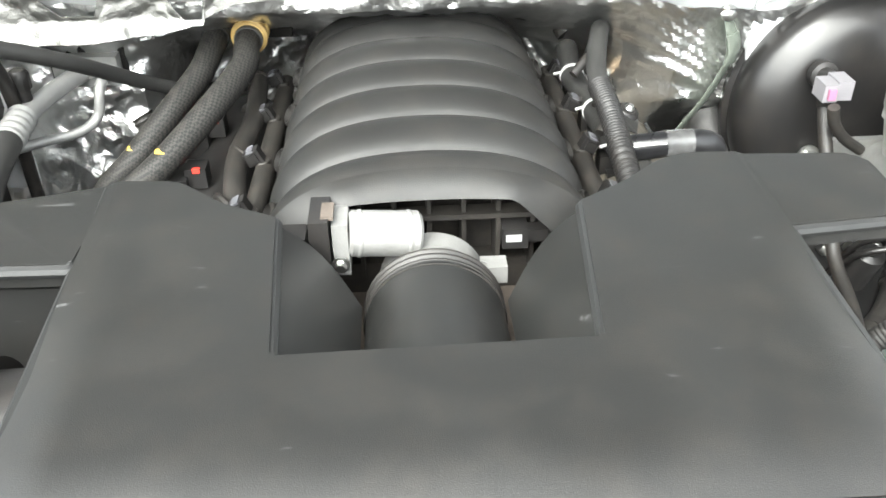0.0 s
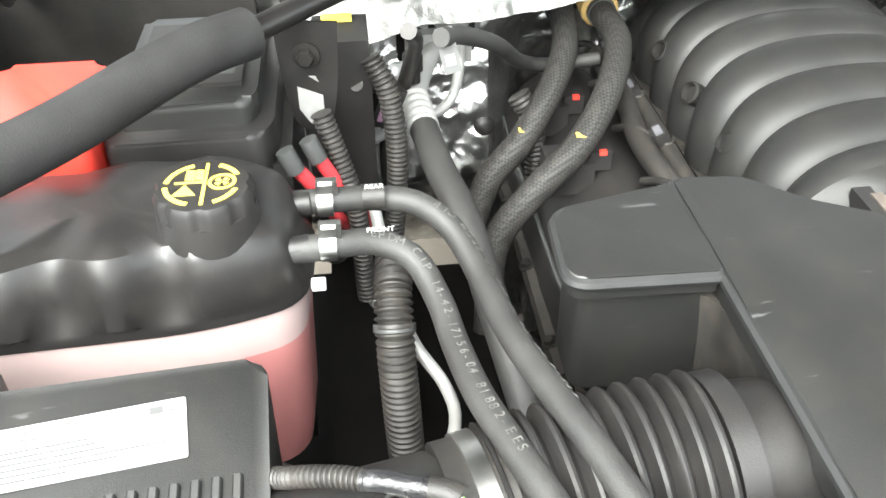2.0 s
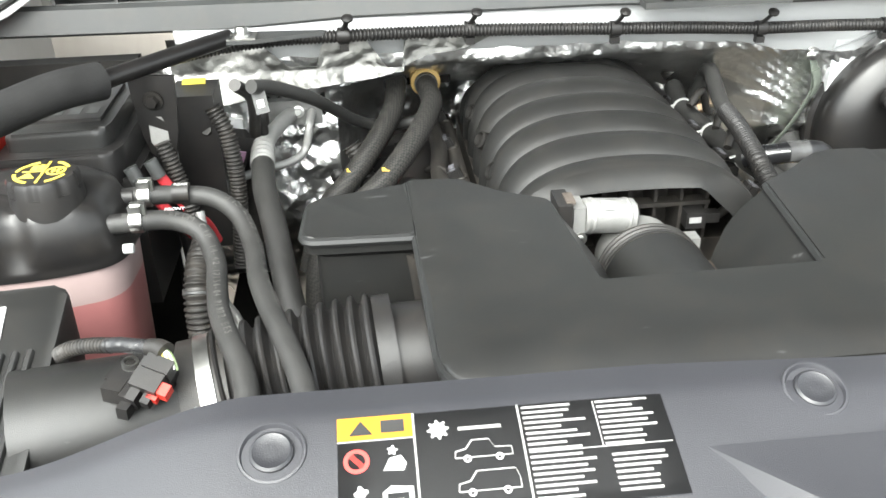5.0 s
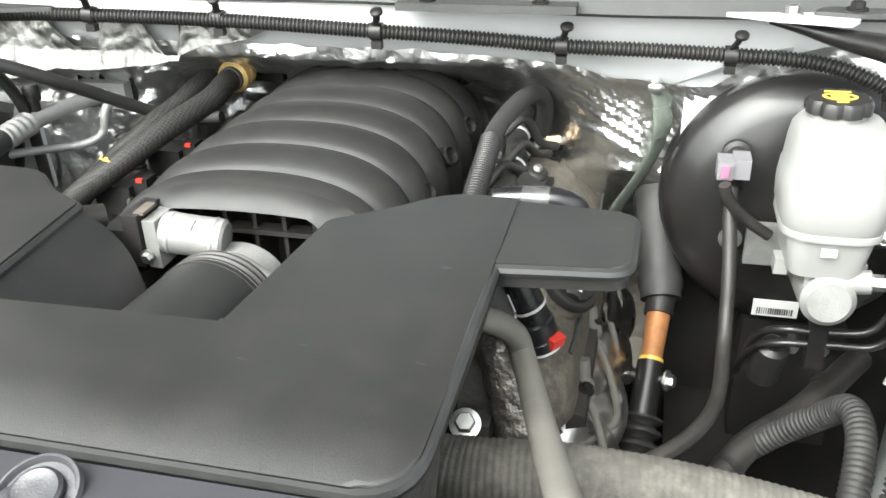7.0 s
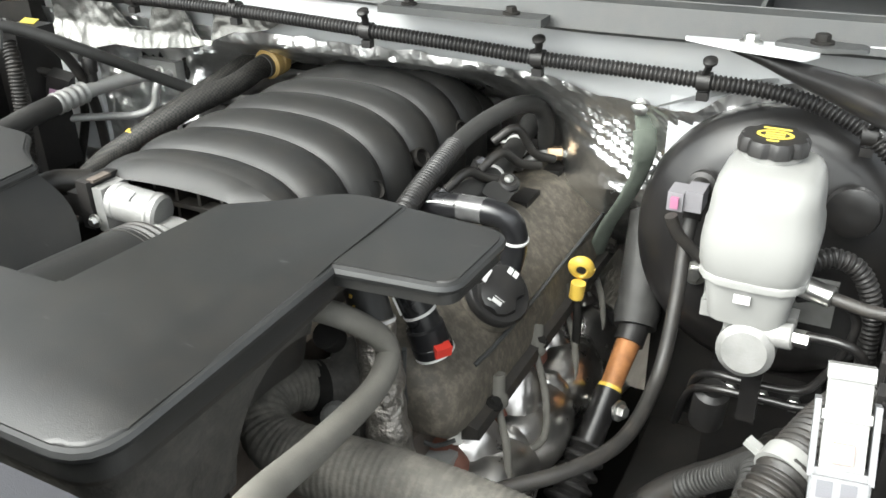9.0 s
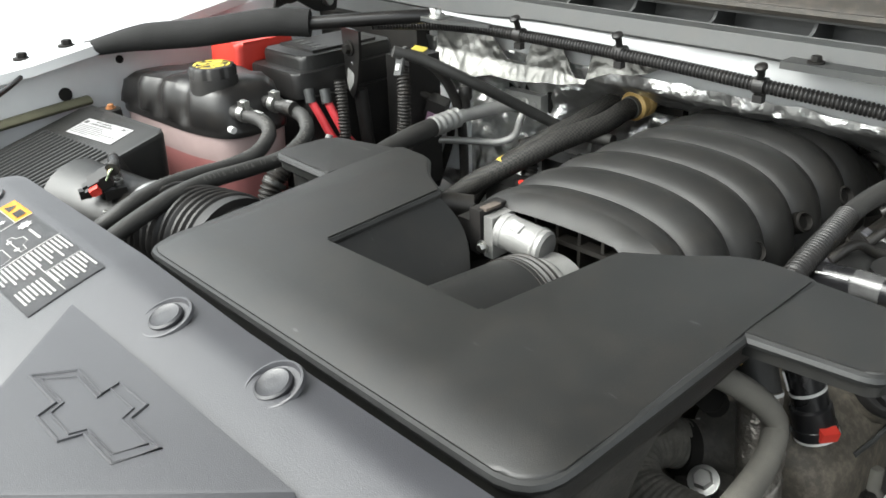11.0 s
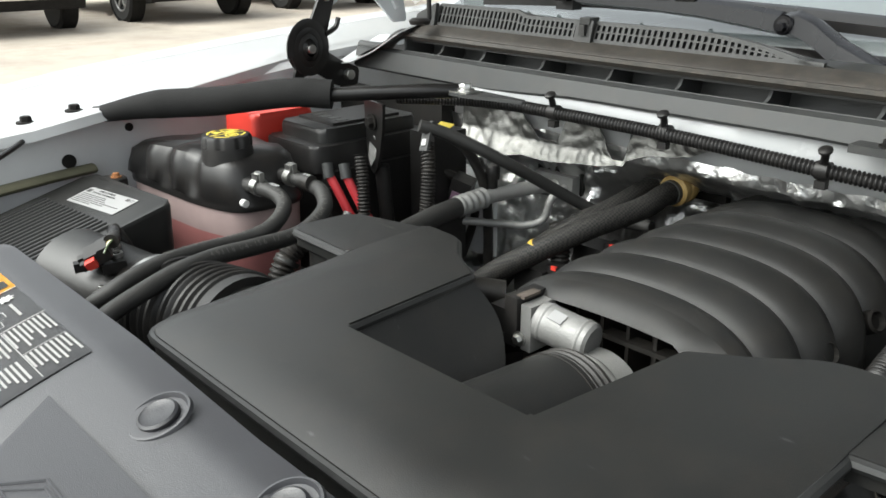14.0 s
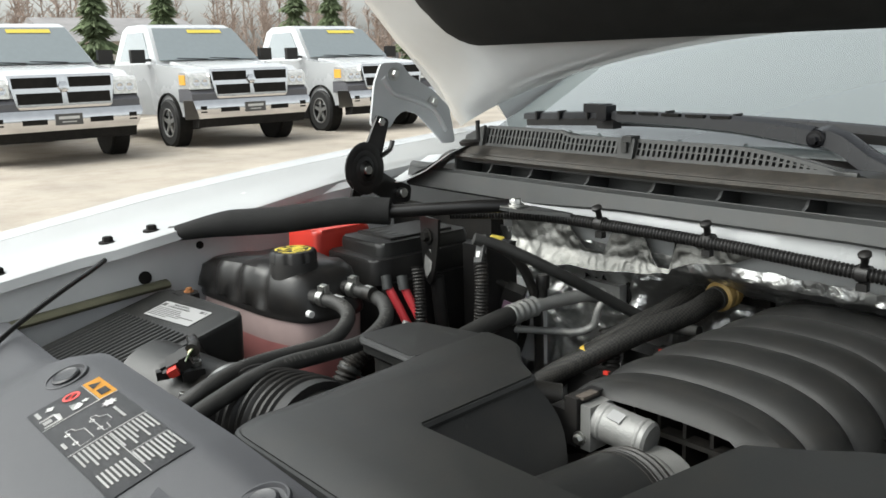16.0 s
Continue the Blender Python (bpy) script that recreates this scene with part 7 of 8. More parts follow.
part("loose_tape", thickened(loft([[(0.362 + 0.004 * k, 0.935 + 0.010 * k, 1.020 + 0.008 * math.sin(k)), (0.384 + 0.003 * k, 0.925 + 0.011 * k, 1.010 + 0.005 * math.cos(1.7 * k))] for k in range(5)], caps=False, closed=False), 0.0008), OLDRUB, rh2, "loose flap of tape")
for i in range(4):
    y = 0.80 + 0.110 * i
    cl = thing("ignition_coil", (0.37, y, 0.95), "black ignition coil on the valve cover", "ignition coil", "ignition coils")
    part("body", box(0.345, 0.395, y - 0.022, y + 0.022, 0.945, 0.985, 0.006), BLACK, cl)
    part("plug", box(0.338, 0.356, y - 0.010, y + 0.010, 0.975, 1.000, 0.003), BLACK, cl)
bf = thing("brass_fitting", (0.37, 1.12, 0.97), "brass and steel fuel fitting behind the head", "fitting")
part("pipe", hose([(0.348, 1.085, 0.992), (0.360, 1.11, 1.000), (0.378, 1.125, 1.003), (0.395, 1.135, 1.000)], 0.0058, 12), PIPE, bf)
part("nut", rod((0.372, 1.122, 1.003), (0.390, 1.132, 1.002), 0.0095, 6), BRASS, bf)
solo("fuel_rail", hose([(0.318, 0.76, 1.000), (0.316, 0.95, 1.000), (0.316, 1.15, 0.998)], 0.011, 14), DUSTY, "dusty black fuel rail beside the manifold", "rail")
solo("vacuum_elbow", hose([(0.24, 1.17, 1.075), (0.28, 1.19, 1.085), (0.325, 1.18, 1.075), (0.345, 1.16, 1.05)], 0.017, 16), RUBBER, "black rubber elbow at the manifold's rear", "hose")
gs = thing("ground_strap", (0.5, 1.08, 0.9), "green woven ground strap fixed to the bulkhead", "strap")
part("strap", sweep(curve([(0.516, 1.050, 1.102), (0.521, 1.045, 1.080), (0.523, 1.047, 1.049), (0.505, 1.056, 0.996), (0.476, 1.070, 0.938), (0.458, 1.09, 0.885)]), 0.0125, 14, flat=0.22), STRAP, gs)
part("fold", sweep(curve([(0.520, 1.041, 1.085), (0.524, 1.037, 1.066), (0.522, 1.040, 1.048)]), 0.0150, 14, flat=0.20), STRAP, gs, "doubled end of the strap")
part("end", lathe([(0.010, 0), (0.010, 0.006), (0.005, 0.010)], (0.512, 1.048, 1.108), (0, -1, 0.3), 16), STEEL, gs)
# brake lines
for pts_ in ([(0.723, 0.84, 1.020), (0.739, 0.838, 1.026), (0.764, 0.84, 1.023), (0.775, 0.84, 1.008), (0.772, 0.84, 0.981), (0.758, 0.84, 0.944), (0.741, 0.84, 0.922), (0.694, 0.845, 0.914), (0.660, 0.85, 0.910), (0.640, 0.87, 0.885), (0.63, 0.90, 0.82)],
             [(0.738, 0.812, 1.000), (0.764, 0.806, 1.004), (0.782, 0.806, 0.998), (0.788, 0.815, 0.975), (0.772, 0.835, 0.932), (0.750, 0.84, 0.905), (0.709, 0.842, 0.901), (0.656, 0.848, 0.893), (0.635, 0.87, 0.865), (0.62, 0.90, 0.80)]):
    ln = thing("brake_line", (0.70, 0.85, 0.85), "thin black steel brake line bent below the master cylinder", "brake line", "brake lines")
    part("tube", hose(pts_, 0.0042, 12), GLOSSY, ln)
solo("line_holder", box(0.688, 0.706, 0.838, 0.852, 0.872, 0.925, 0.002), GLOSSY, "black line holder below the master cylinder", "holder")
bl_ = thing("booster_label", (0.672, 0.97, 0.855), "white label with bars on the booster", "label")
part("paper", slab(rect(0.052, 0.024), (0.672, 0.9645, 0.868), (0, -1, -0.10), 0.0008), PAPER, bl_)
part("bars", joined(*[slab(rect(random.choice((0.0009, 0.0016, 0.0022)), 0.009), (0.652 + 0.0026 * i, 0.9635, 0.864), (0, -1, -0.10), 0.0003) for i in range(16)], slab(rect(0.018, 0.006), (0.660, 0.9635, 0.875), (0, -1, -0.10), 0.0003), slab(rect(0.016, 0.007), (0.686, 0.9635, 0.875), (0, -1, -0.10), 0.0003)), INK, bl_, "dark printed bars")
sv = thing("level_switch", (0.745, 0.84, 1.02), "steel level switch plug with black elbow lead", "switch")
part("plug", rod((0.722, 0.838, 1.035), (0.752, 0.832, 1.032), 0.010), STEEL, sv)
part("lead", hose([(0.750, 0.832, 1.032), (0.785, 0.825, 1.030), (0.82, 0.822, 1.034), (0.86, 0.83, 1.03)], 0.006, 10), RUBBER, sv)
part("conduit", sweep(curve([(0.728, 0.852, 1.052), (0.745, 0.862, 1.056), (0.768, 0.868, 1.045), (0.785, 0.87, 1.01), (0.79, 0.87, 0.95)]), 0.0085, 12, wave=0.0012, pitch=0.005), BLACK, sv)
solo("sensor_lead", hose([(0.590, 0.90, 1.050), (0.597, 0.905, 1.030), (0.618, 0.915, 1.005), (0.645, 0.92, 0.985)], 0.0065, 10), RUBBER, "black taped lead of the booster sensor", "lead")

# harnesses by the fuse box
solo("main_harness", hose([(0.792, 0.76, 0.985), (0.772, 0.72, 0.985), (0.757, 0.680, 0.982), (0.745, 0.645, 0.974), (0.735, 0.615, 0.955), (0.730, 0.590, 0.925), (0.715, 0.580, 0.89), (0.68, 0.575, 0.85)], 0.0200, 20, wave=0.0016, pitch=0.0065), RUBBER, "thick black corrugated main harness", "harness")
solo("main_harness", hose([(0.770, 0.610, 0.975), (0.778, 0.585, 0.968), (0.795, 0.555, 0.955), (0.83, 0.52, 0.93)], 0.0190, 20, wave=0.0014, pitch=0.006), RUBBER, "thick black corrugated harness below the plug", "harness")
solo("harness_clip", joined(hose([(0.750, 0.662, 0.9785), (0.744, 0.648, 0.9745)], 0.0225, 20), moved(box(-0.018, 0.0, -0.004, 0.004, -0.003, 0.003, 0.002), pose(0.731, 0.662, 0.978, 0, 20, -20))), MILK, "white plastic harness clip", "clip")
solo("taped_elbow", hose([(0.640, 0.80, 0.785), (0.668, 0.80, 0.812), (0.700, 0.785, 0.850), (0.718, 0.758, 0.885), (0.722, 0.72, 0.888), (0.716, 0.68, 0.870), (0.705, 0.64, 0.84)], 0.0135, 16, wave=0.0006, pitch=0.006), OLDRUB, "dusty taped harness elbow below the master cylinder", "harness")
for i, c in enumerate(((0.05, 0.15, 0.5), (0.6, 0.6, 0.6), (0.6, 0.5, 0.3))):
    solo("plug_wire", hose([(0.770 + 0.004 * i, 0.600, 0.985), (0.762 + 0.003 * i, 0.590, 0.972), (0.764 + 0.003 * i, 0.595, 0.955)], 0.0018, 6), surface("wire colour", c, 0.4), "thin coloured wire leaving the plug", "wire")
rbx = thing("relay_block", (0.86, 0.93, 1.0), "white and black relay block behind the fuse box", "relay")
part("base", joined(box(0.803, 0.862, 0.936, 0.958, 1.038, 1.058, 0.005), box(0.806, 0.824, 0.938, 0.956, 1.055, 1.080, 0.006)), MILK, rbx)
part("top", box(0.815, 0.90, 0.940, 0.962, 1.056, 1.076, 0.007), BLACK, rbx)
part("disc", lathe([(0.045, 0), (0.05, 0.006), (0.04, 0.012), (0.01, 0.013)], (0.86, 0.985, 1.065), (0, -0.4, 1), 28), BLACK, rbx)
th_ = solo("taped_harness", hose([(0.78, 0.98, 0.80), (0.70, 0.86, 0.80), (0.64, 0.80, 0.79), (0.60, 0.74, 0.77)], 0.016, 12), RUBBER, "black taped harness low beside the rail", "harness")
solo("frame_pipe", hose([(0.50, 0.68, 0.80), (0.60, 0.66, 0.80), (0.70, 0.65, 0.80), (0.84, 0.66, 0.80)], 0.008, 10), ALU, "grey metal pipe across the frame rail", "pipe")
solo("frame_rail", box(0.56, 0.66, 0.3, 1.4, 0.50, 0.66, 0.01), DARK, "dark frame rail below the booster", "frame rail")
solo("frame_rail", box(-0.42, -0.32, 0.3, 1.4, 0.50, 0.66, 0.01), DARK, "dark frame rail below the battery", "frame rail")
au_ = solo("abs_unit", box(0.64, 0.76, 0.98, 1.02, 0.66, 0.84, 0.01), GLOSSY, "black valve unit below the booster", "valve unit")
solo("purge_valve", lathe([(0.018, 0), (0.018, 0.05), (0.012, 0.055)], (0.655, 0.88, 0.83), (0.1, -0.3, 1), 18), BLACK, "small black valve below the lines", "valve")

# injector plugs and their leads along both fuel rails
for s, xr in ((1, 0.312), (-1, -0.030)):
    for i in range(4):
        y = 0.795 + 0.108 * i
        ij = thing("fuel_injector", (xr, y, 0.98), "black fuel injector with grey plug and taped lead", "injector", "fuel injectors")
        part("body", rod((xr, y, 0.975), (xr + s * 0.004, y, 1.012), 0.009, 14), DUSTY, ij)
        plug_ = part("plug", moved(joined(box(-0.009, 0.009, -0.007, 0.007, -0.007, 0.009, 0.002), box(-0.005, 0.005, -0.009, -0.006, -0.004, 0.006, 0.001)), pose(xr + s * 0.012, y, 1.016, 0, s * 25, 0)), BLACK, ij)
        part("lock_clip", moved(box(-0.004, 0.004, -0.0075, 0.0075, 0.008, 0.0105, 0.001), pose(xr + s * 0.012, y, 1.016, 0, s * 25, 0)), GREYTRIM, plug_, "grey lock clip")
        part("lead", hose([(xr + s * 0.020, y, 1.014), (xr + s * 0.032, y + 0.012, 1.020), (xr + s * 0.040, y + 0.032, 1.012), (xr + s * 0.046, y + 0.05, 1.000)], 0.0042, 8), RUBBER, ij, "taped lead")
fr = solo("fuel_rail", hose([(-0.034, 0.76, 1.000), (-0.032, 0.95, 1.000), (-0.032, 1.15, 0.998)], 0.011, 14), DUSTY, "dusty black fuel rail beside the manifold", "rail")
mp_ = thing("pressure_sensor", (0.232, 0.70, 1.02), "black pressure sensor plug beside the throttle body", "sensor")
part("body", joined(box(0.205, 0.228, 0.694, 0.716, 1.022, 1.042, 0.004), box(0.226, 0.246, 0.698, 0.712, 1.026, 1.038, 0.003)), BLACK, mp_)
part("tag", box(0.208, 0.222, 0.6925, 0.6935, 1.030, 1.037, 0.0), SILVERLAB, mp_, "pale printed tag")
part("lead", hose([(0.245, 0.705, 1.032), (0.262, 0.715, 1.036), (0.275, 0.735, 1.030), (0.290, 0.75, 1.01)], 0.0055, 10), RUBBER, mp_)
for x0, y0, z0, x1, y1, z1 in ((0.335, 0.90, 1.030, 0.372, 0.98, 1.018), (0.345, 0.97, 1.030, 0.385, 1.06, 1.010), (0.330, 1.04, 1.040, 0.390, 1.10, 1.005)):
    solo("engine_lead", hose([(x0, y0, z0), (0.6 * x0 + 0.4 * x1, 0.7 * y0 + 0.3 * y1, z0 + 0.016), (0.3 * x0 + 0.7 * x1, 0.4 * y0 + 0.6 * y1, z1 + 0.014), (x1, y1, z1)], 0.0058, 10), RUBBER, "black taped lead looped over the engine", "lead")
sb = thing("sensor_plug", (0.365, 0.985, 1.02), "round black sensor plug with steel pin on the head", "sensor")
part("body", lathe([(0.012, 0), (0.014, 0.004), (0.014, 0.016), (0.010, 0.020), (0.004, 0.020)], (0.378, 0.975, 1.008), (0.3, -0.4, 1), 20), BLACK, sb)
part("pin", lathe([(0.005, 0.019), (0.006, 0.022), (0.003, 0.026)], (0.378, 0.975, 1.008), (0.3, -0.4, 1), 12), STEEL, sb)

# clamps, tape and bolts of the larger lines
part("clamp", hose([(0.300, 0.588, 0.9555), (0.3005, 0.578, 0.9530)], 0.0325, 24), DARK, rh, "dark spring clamp")
part("clamp", hose([(0.3635, 0.625, 1.000), (0.3645, 0.612, 1.013)], 0.0125, 16), DARK, kh, "dark spring clamp")
for a, b in (((0.735, 0.915, 0.80), (0.725, 0.900, 0.80)), ((0.672, 0.829, 0.797), (0.664, 0.822, 0.795)), ((0.622, 0.774, 0.781), (0.617, 0.767, 0.779))):
    part("tape_band", hose([a, b], 0.0172, 12), BLACK, th_, "black tape band")
for x in (0.665, 0.700, 0.735):
    part("line_nut", lathe([(0.008, 0), (0.008, 0.012), (0.004, 0.014)], (x, 0.979, 0.81), (0, -1, 0.2), 6), STEEL, au_, "zinc line nut")
part("end_clamp", hose([(0.6030, 0.942, 1.030), (0.6035, 0.948, 1.040)], 0.0098, 14), DARK, vh, "dark spring clamp")

# ---- fender fittings ----
for x, y in ((-0.703, 0.521), (-0.712, 0.455), (-0.72, 0.30)):
    z = fender_z(y) + 0.013
    fb_ = thing("fender_bolt", (x, y, z), "dark flange bolt on the fender flange", "bolt", "fender bolts")
    part("head", bolt((x, y, z), (0, 0, 1), 0.008, 1.7), DARK, fb_)
for x, y, z, r in ((-0.6885, 0.498, 1.112, 0.008), (-0.7065, 0.60, 1.145, 0.005)):
    h_ = thing("fender_hole", (x, y, z - r), "dark round hole in the inner wall", "hole", kind="structure")
    part("rim", lathe([(r * 1.3, 0.0), (r * 1.3, 0.0015), (r, 0.002)], (x - 0.002, y, z), (1, 0, 0.1), 18), DARK, h_)
rl = thing("release_cable", (-0.6, 0.36, 1.1), "thin glossy black rod clipped to the fender", "cable")
part("rod", hose([(-0.700, 0.462, 1.160), (-0.655, 0.415, 1.150), (-0.601, 0.352, 1.139), (-0.536, 0.270, 1.119), (-0.49, 0.20, 1.09)], 0.0038, 10), GLOSSY, rl)
OLIVE = surface("olive foam seal", (0.10, 0.096, 0.062), 0.85, vary=0.15, scale=30, grain=0.6)
solo("fender_seal", hose([(-0.686, 0.25, 1.075), (-0.684, 0.36, 1.085), (-0.682, 0.47, 1.095), (-0.684, 0.53, 1.098)], 0.014, 12, flat=0.5), OLIVE, "olive foam seal between air box and fender", "seal")

# ---- hood hinge with spiral spring ----
hg = thing("hinge", (-0.67, 0.95, 1.17), "hood hinge with zinc arm and black spiral spring", "hinge")


def plate_x(outline, x, t, r=0.006):
    """A plate standing along y and z."""
    bm = prism(rounded(outline, r), 0, t, 0.0008, 1)
    return moved(bm, Matrix(((0, 0, 1, x), (1, 0, 0, 0), (0, 1, 0, 0), (0, 0, 0, 1))))


part("base", plate_x([(0.885, 1.185), (0.93, 1.196), (0.975, 1.168), (1.020, 1.165), (1.025, 1.195), (0.985, 1.212), (0.94, 1.240), (0.90, 1.235)], -0.690, 0.006), GLOSSY, hg)
part("base_pin", rod((-0.692, 0.998, 1.186), (-0.672, 0.998, 1.186), 0.009), STEEL, hg)
part("lower_arm", plate_x([(0.885, 1.23), (0.93, 1.215), (0.965, 1.325), (0.94, 1.335)], -0.672, 0.006), GLOSSY, hg)
ZINC = surface("grey primed steel", (0.52, 0.54, 0.555), 0.38, 0.1, vary=0.06, grain=0.1)
part("upper_arm", plate_x([(0.930, 1.318), (0.942, 1.390), (0.959, 1.426), (1.004, 1.426), (1.022, 1.404), (1.079, 1.372), (1.118, 1.339), (1.131, 1.27), (1.099, 1.27), (1.076, 1.295), (1.038, 1.331), (1.006, 1.339), (0.987, 1.327), (0.974, 1.31), (0.949, 1.302)], -0.680, 0.005, 0.007), ZINC, hg, "grey primed upper arm")
part("pressed_rib", hose([(-0.675, 0.962, 1.40), (-0.675, 0.985, 1.372), (-0.675, 1.03, 1.358), (-0.675, 1.08, 1.335), (-0.675, 1.108, 1.295)], 0.006, 8), ZINC, hg)
for y, z in ((0.948, 1.322), (0.985, 1.405), (1.075, 1.350)):
    part("bolt", bolt((-0.674, y, z), (1, 0, 0), 0.008), STEEL, hg)
sp = [Vector((-0.655, 0.900 + (0.010 + 0.0038 * a / math.pi) * math.cos(a), 1.241 + (0.010 + 0.0038 * a / math.pi) * 1.22 * math.sin(a))) for a in (math.pi * k / 12 for k in range(86))]
part("spiral_spring", sweep(sp, 0.0017, 6, flat=5.0), GLOSSY, hg, "black spiral spring")
part("spring_disc", plate_x([(0.900 + 0.034 * math.cos(a), 1.241 + 0.041 * math.sin(a)) for a in (2 * math.pi * k / 24 for k in range(24))], -0.672, 0.006, 0.001), DARK, hg)
part("pivot", rod((-0.672, 0.900, 1.241), (-0.645, 0.900, 1.241), 0.008), STEEL, hg)
part("spring_hook", hose([(-0.655, 0.934, 1.262), (-0.655, 0.955, 1.272), (-0.655, 0.962, 1.288)], 0.0045, 8), GLOSSY, hg)
ce = thing("cowl_corner", (-0.61, 1.03, 1.20), "white painted corner sheet beside the hinge with a dark slot", "body panel")
part("sheet", thickened(loft([[(-0.70, 0.985, 1.205), (-0.655, 0.985, 1.212), (-0.60, 0.99, 1.235), (-0.545, 1.00, 1.268)], [(-0.72, 1.10, 1.245), (-0.655, 1.10, 1.252), (-0.59, 1.10, 1.275), (-0.53, 1.10, 1.300)]], caps=False, closed=False), 0.002), WHITE, ce)
part("slot", loft([[(x, y, z + 0.0035), (x + 0.004, y + w, z + 0.0035 + w * 0.35), (x + 0.004, y + w, z + 0.0025 + w * 0.35), (x, y, z + 0.0025)] for x, y, z, w in ((-0.655, 1.000, 1.2165, 0.012), (-0.635, 1.000, 1.2255, 0.016), (-0.612, 1.004, 1.235, 0.030), (-0.590, 1.012, 1.248, 0.034), (-0.580, 1.02, 1.256, 0.012))]), DARK, ce, "dark hook-shaped slot")
solo("hood_bumper", lathe([(0.016, 0), (0.018, 0.006), (0.012, 0.010), (0.004, 0.010)], (-0.50, 1.010, 1.284), (0, 0, 1), 20), BLACK, "black rubber hood bumper on the cowl", "bumper")
solo("bumper_stud", rod((-0.50, 1.03, 1.29), (-0.50, 1.03, 1.325), 0.004), BLACK, "thin black stud on the cowl", "stud")

# ---- wiper ----
wp = thing("wiper", (-0.1, 1.12, 1.30), "black windscreen wiper arm and blade resting above the cowl", "wiper")
WARM = surface("satin wiper black", (0.008, 0.008, 0.010), 0.26, vary=0.15, grain=0.15, spec=0.35)


def arm_row(x, y, z, w, h):
    return [(x, y - w, z), (x, y - w * 0.8, z + h * 0.8), (x, y - w * 0.2, z + h), (x, y + w * 0.7, z + h * 0.8), (x, y + w, z), (x, y, z - h * 0.25)]


part("arm", loft([arm_row(*q) for q in ((-0.278, 1.122, 1.330, 0.007, 0.012), (-0.262, 1.121, 1.326, 0.010, 0.016), (-0.147, 1.120, 1.324, 0.012, 0.017), (-0.056, 1.118, 1.320, 0.015, 0.021), (0.010, 1.112, 1.314, 0.017, 0.023), (0.062, 1.106, 1.309, 0.018, 0.023))]), WARM, wp)
for k in range(5):
    x = -0.262 + 0.042 * k
    part("arm_slot", box(x, x + 0.030, 1.1085 - 0.02 * (x + 0.26), 1.1165 - 0.02 * (x + 0.26), 1.3385 - 0.012 * (x + 0.26), 1.3425 - 0.012 * (x + 0.26), 0.0), DARK, wp, "dark slot in the arm")
part("joint", joined(rod((0.072, 1.082, 1.318), (0.072, 1.118, 1.318), 0.0125, 20), bolt((0.072, 1.083, 1.316), (0, -1, 0), 0.006)), WARM, wp, "arm joint with its pin")
part("arm_head", loft([arm_row(*q) for q in ((0.070, 1.104, 1.308, 0.018, 0.024), (0.085, 1.103, 1.308, 0.021, 0.027), (0.107, 1.100, 1.300, 0.022, 0.028), (0.143, 1.094, 1.279, 0.024, 0.028), (0.20, 1.082, 1.262, 0.024, 0.022), (0.28, 1.068, 1.250, 0.022, 0.015))]), WARM, wp, "broad head of the arm")
part("hook", joined(box(-0.338, -0.298, 1.118, 1.142, 1.338, 1.352, 0.005), box(-0.308, -0.288, 1.114, 1.140, 1.326, 1.350, 0.006)), WARM, wp, "hooked blade coupling")
part("coupling_foot", box(-0.318, -0.285, 1.128, 1.150, 1.312, 1.338, 0.006), BLACK, wp)
bl_w = part("blade", loft([[(x, 1.150 + b + 2.2 * bow(x), 1.316 + 0.012 * math.sin(math.pi * (x + 0.54) / 0.74) + c) for b, c in ((-0.006, 0.0), (-0.004, 0.010), (0.004, 0.012), (0.007, 0.002))] for x in (-0.54, -0.53, -0.45, -0.35, -0.25, -0.1, 0.05, 0.20)]), WARM, wp)
part("rubber_lip", loft([[(x, 1.146 + b + 2.2 * bow(x), 1.304 + 0.012 * math.sin(math.pi * (x + 0.54) / 0.74) + c) for b, c in ((-0.002, 0.0), (-0.003, 0.012), (0.003, 0.012), (0.002, 0.0))] for x in (-0.53, -0.45, -0.35, -0.25, -0.1, 0.05, 0.19)]), BLACK, bl_w, "thin rubber lip")
for x in (-0.50, -0.44, -0.37, -0.20, -0.08):
    part("blade_band", box(x - 0.002, x + 0.002, 1.140 + 2.2 * bow(x), 1.160 + 2.2 * bow(x), 1.314 + 0.012 * math.sin(math.pi * (x + 0.54) / 0.74), 1.330 + 0.012 * math.sin(math.pi * (x + 0.54) / 0.74), 0.001), BLACK, bl_w)

for ob in (screen, wp, cab, cs):
    set_back(ob)

# ---- print and pins of the radiator cover label ----
LX0, LX1, LY0, LY1 = -0.183, 0.020, 0.189, 0.255


def patch(x0, x1, y0, y1, off, th=0.0004):
    """A thin patch that follows the cover's surface."""
    nx, ny = max(1, int(abs(x1 - x0) / 0.02)), max(1, int(abs(y1 - y0) / 0.008))
    bm = loft([[(x0 + (x1 - x0) * i / nx, y0 + (y1 - y0) * j / ny, cover_z(x0 + (x1 - x0) * i / nx, y0 + (y1 - y0) * j / ny) + off) for i in range(nx + 1)] for j in range(ny + 1)], caps=False, closed=False)
    bmesh.ops.solidify(bm, geom=list(bm.faces), thickness=th)
    return bm


def uv(u, v):
    return LX0 + (LX1 - LX0) * u, LY1 - (LY1 - LY0) * v


def upatch(u0, u1, v0, v1, off=0.0016):
    x0, y0 = uv(u0, v1)
    x1, y1 = uv(u1, v0)
    return patch(x0, x1, y0, y1, off)


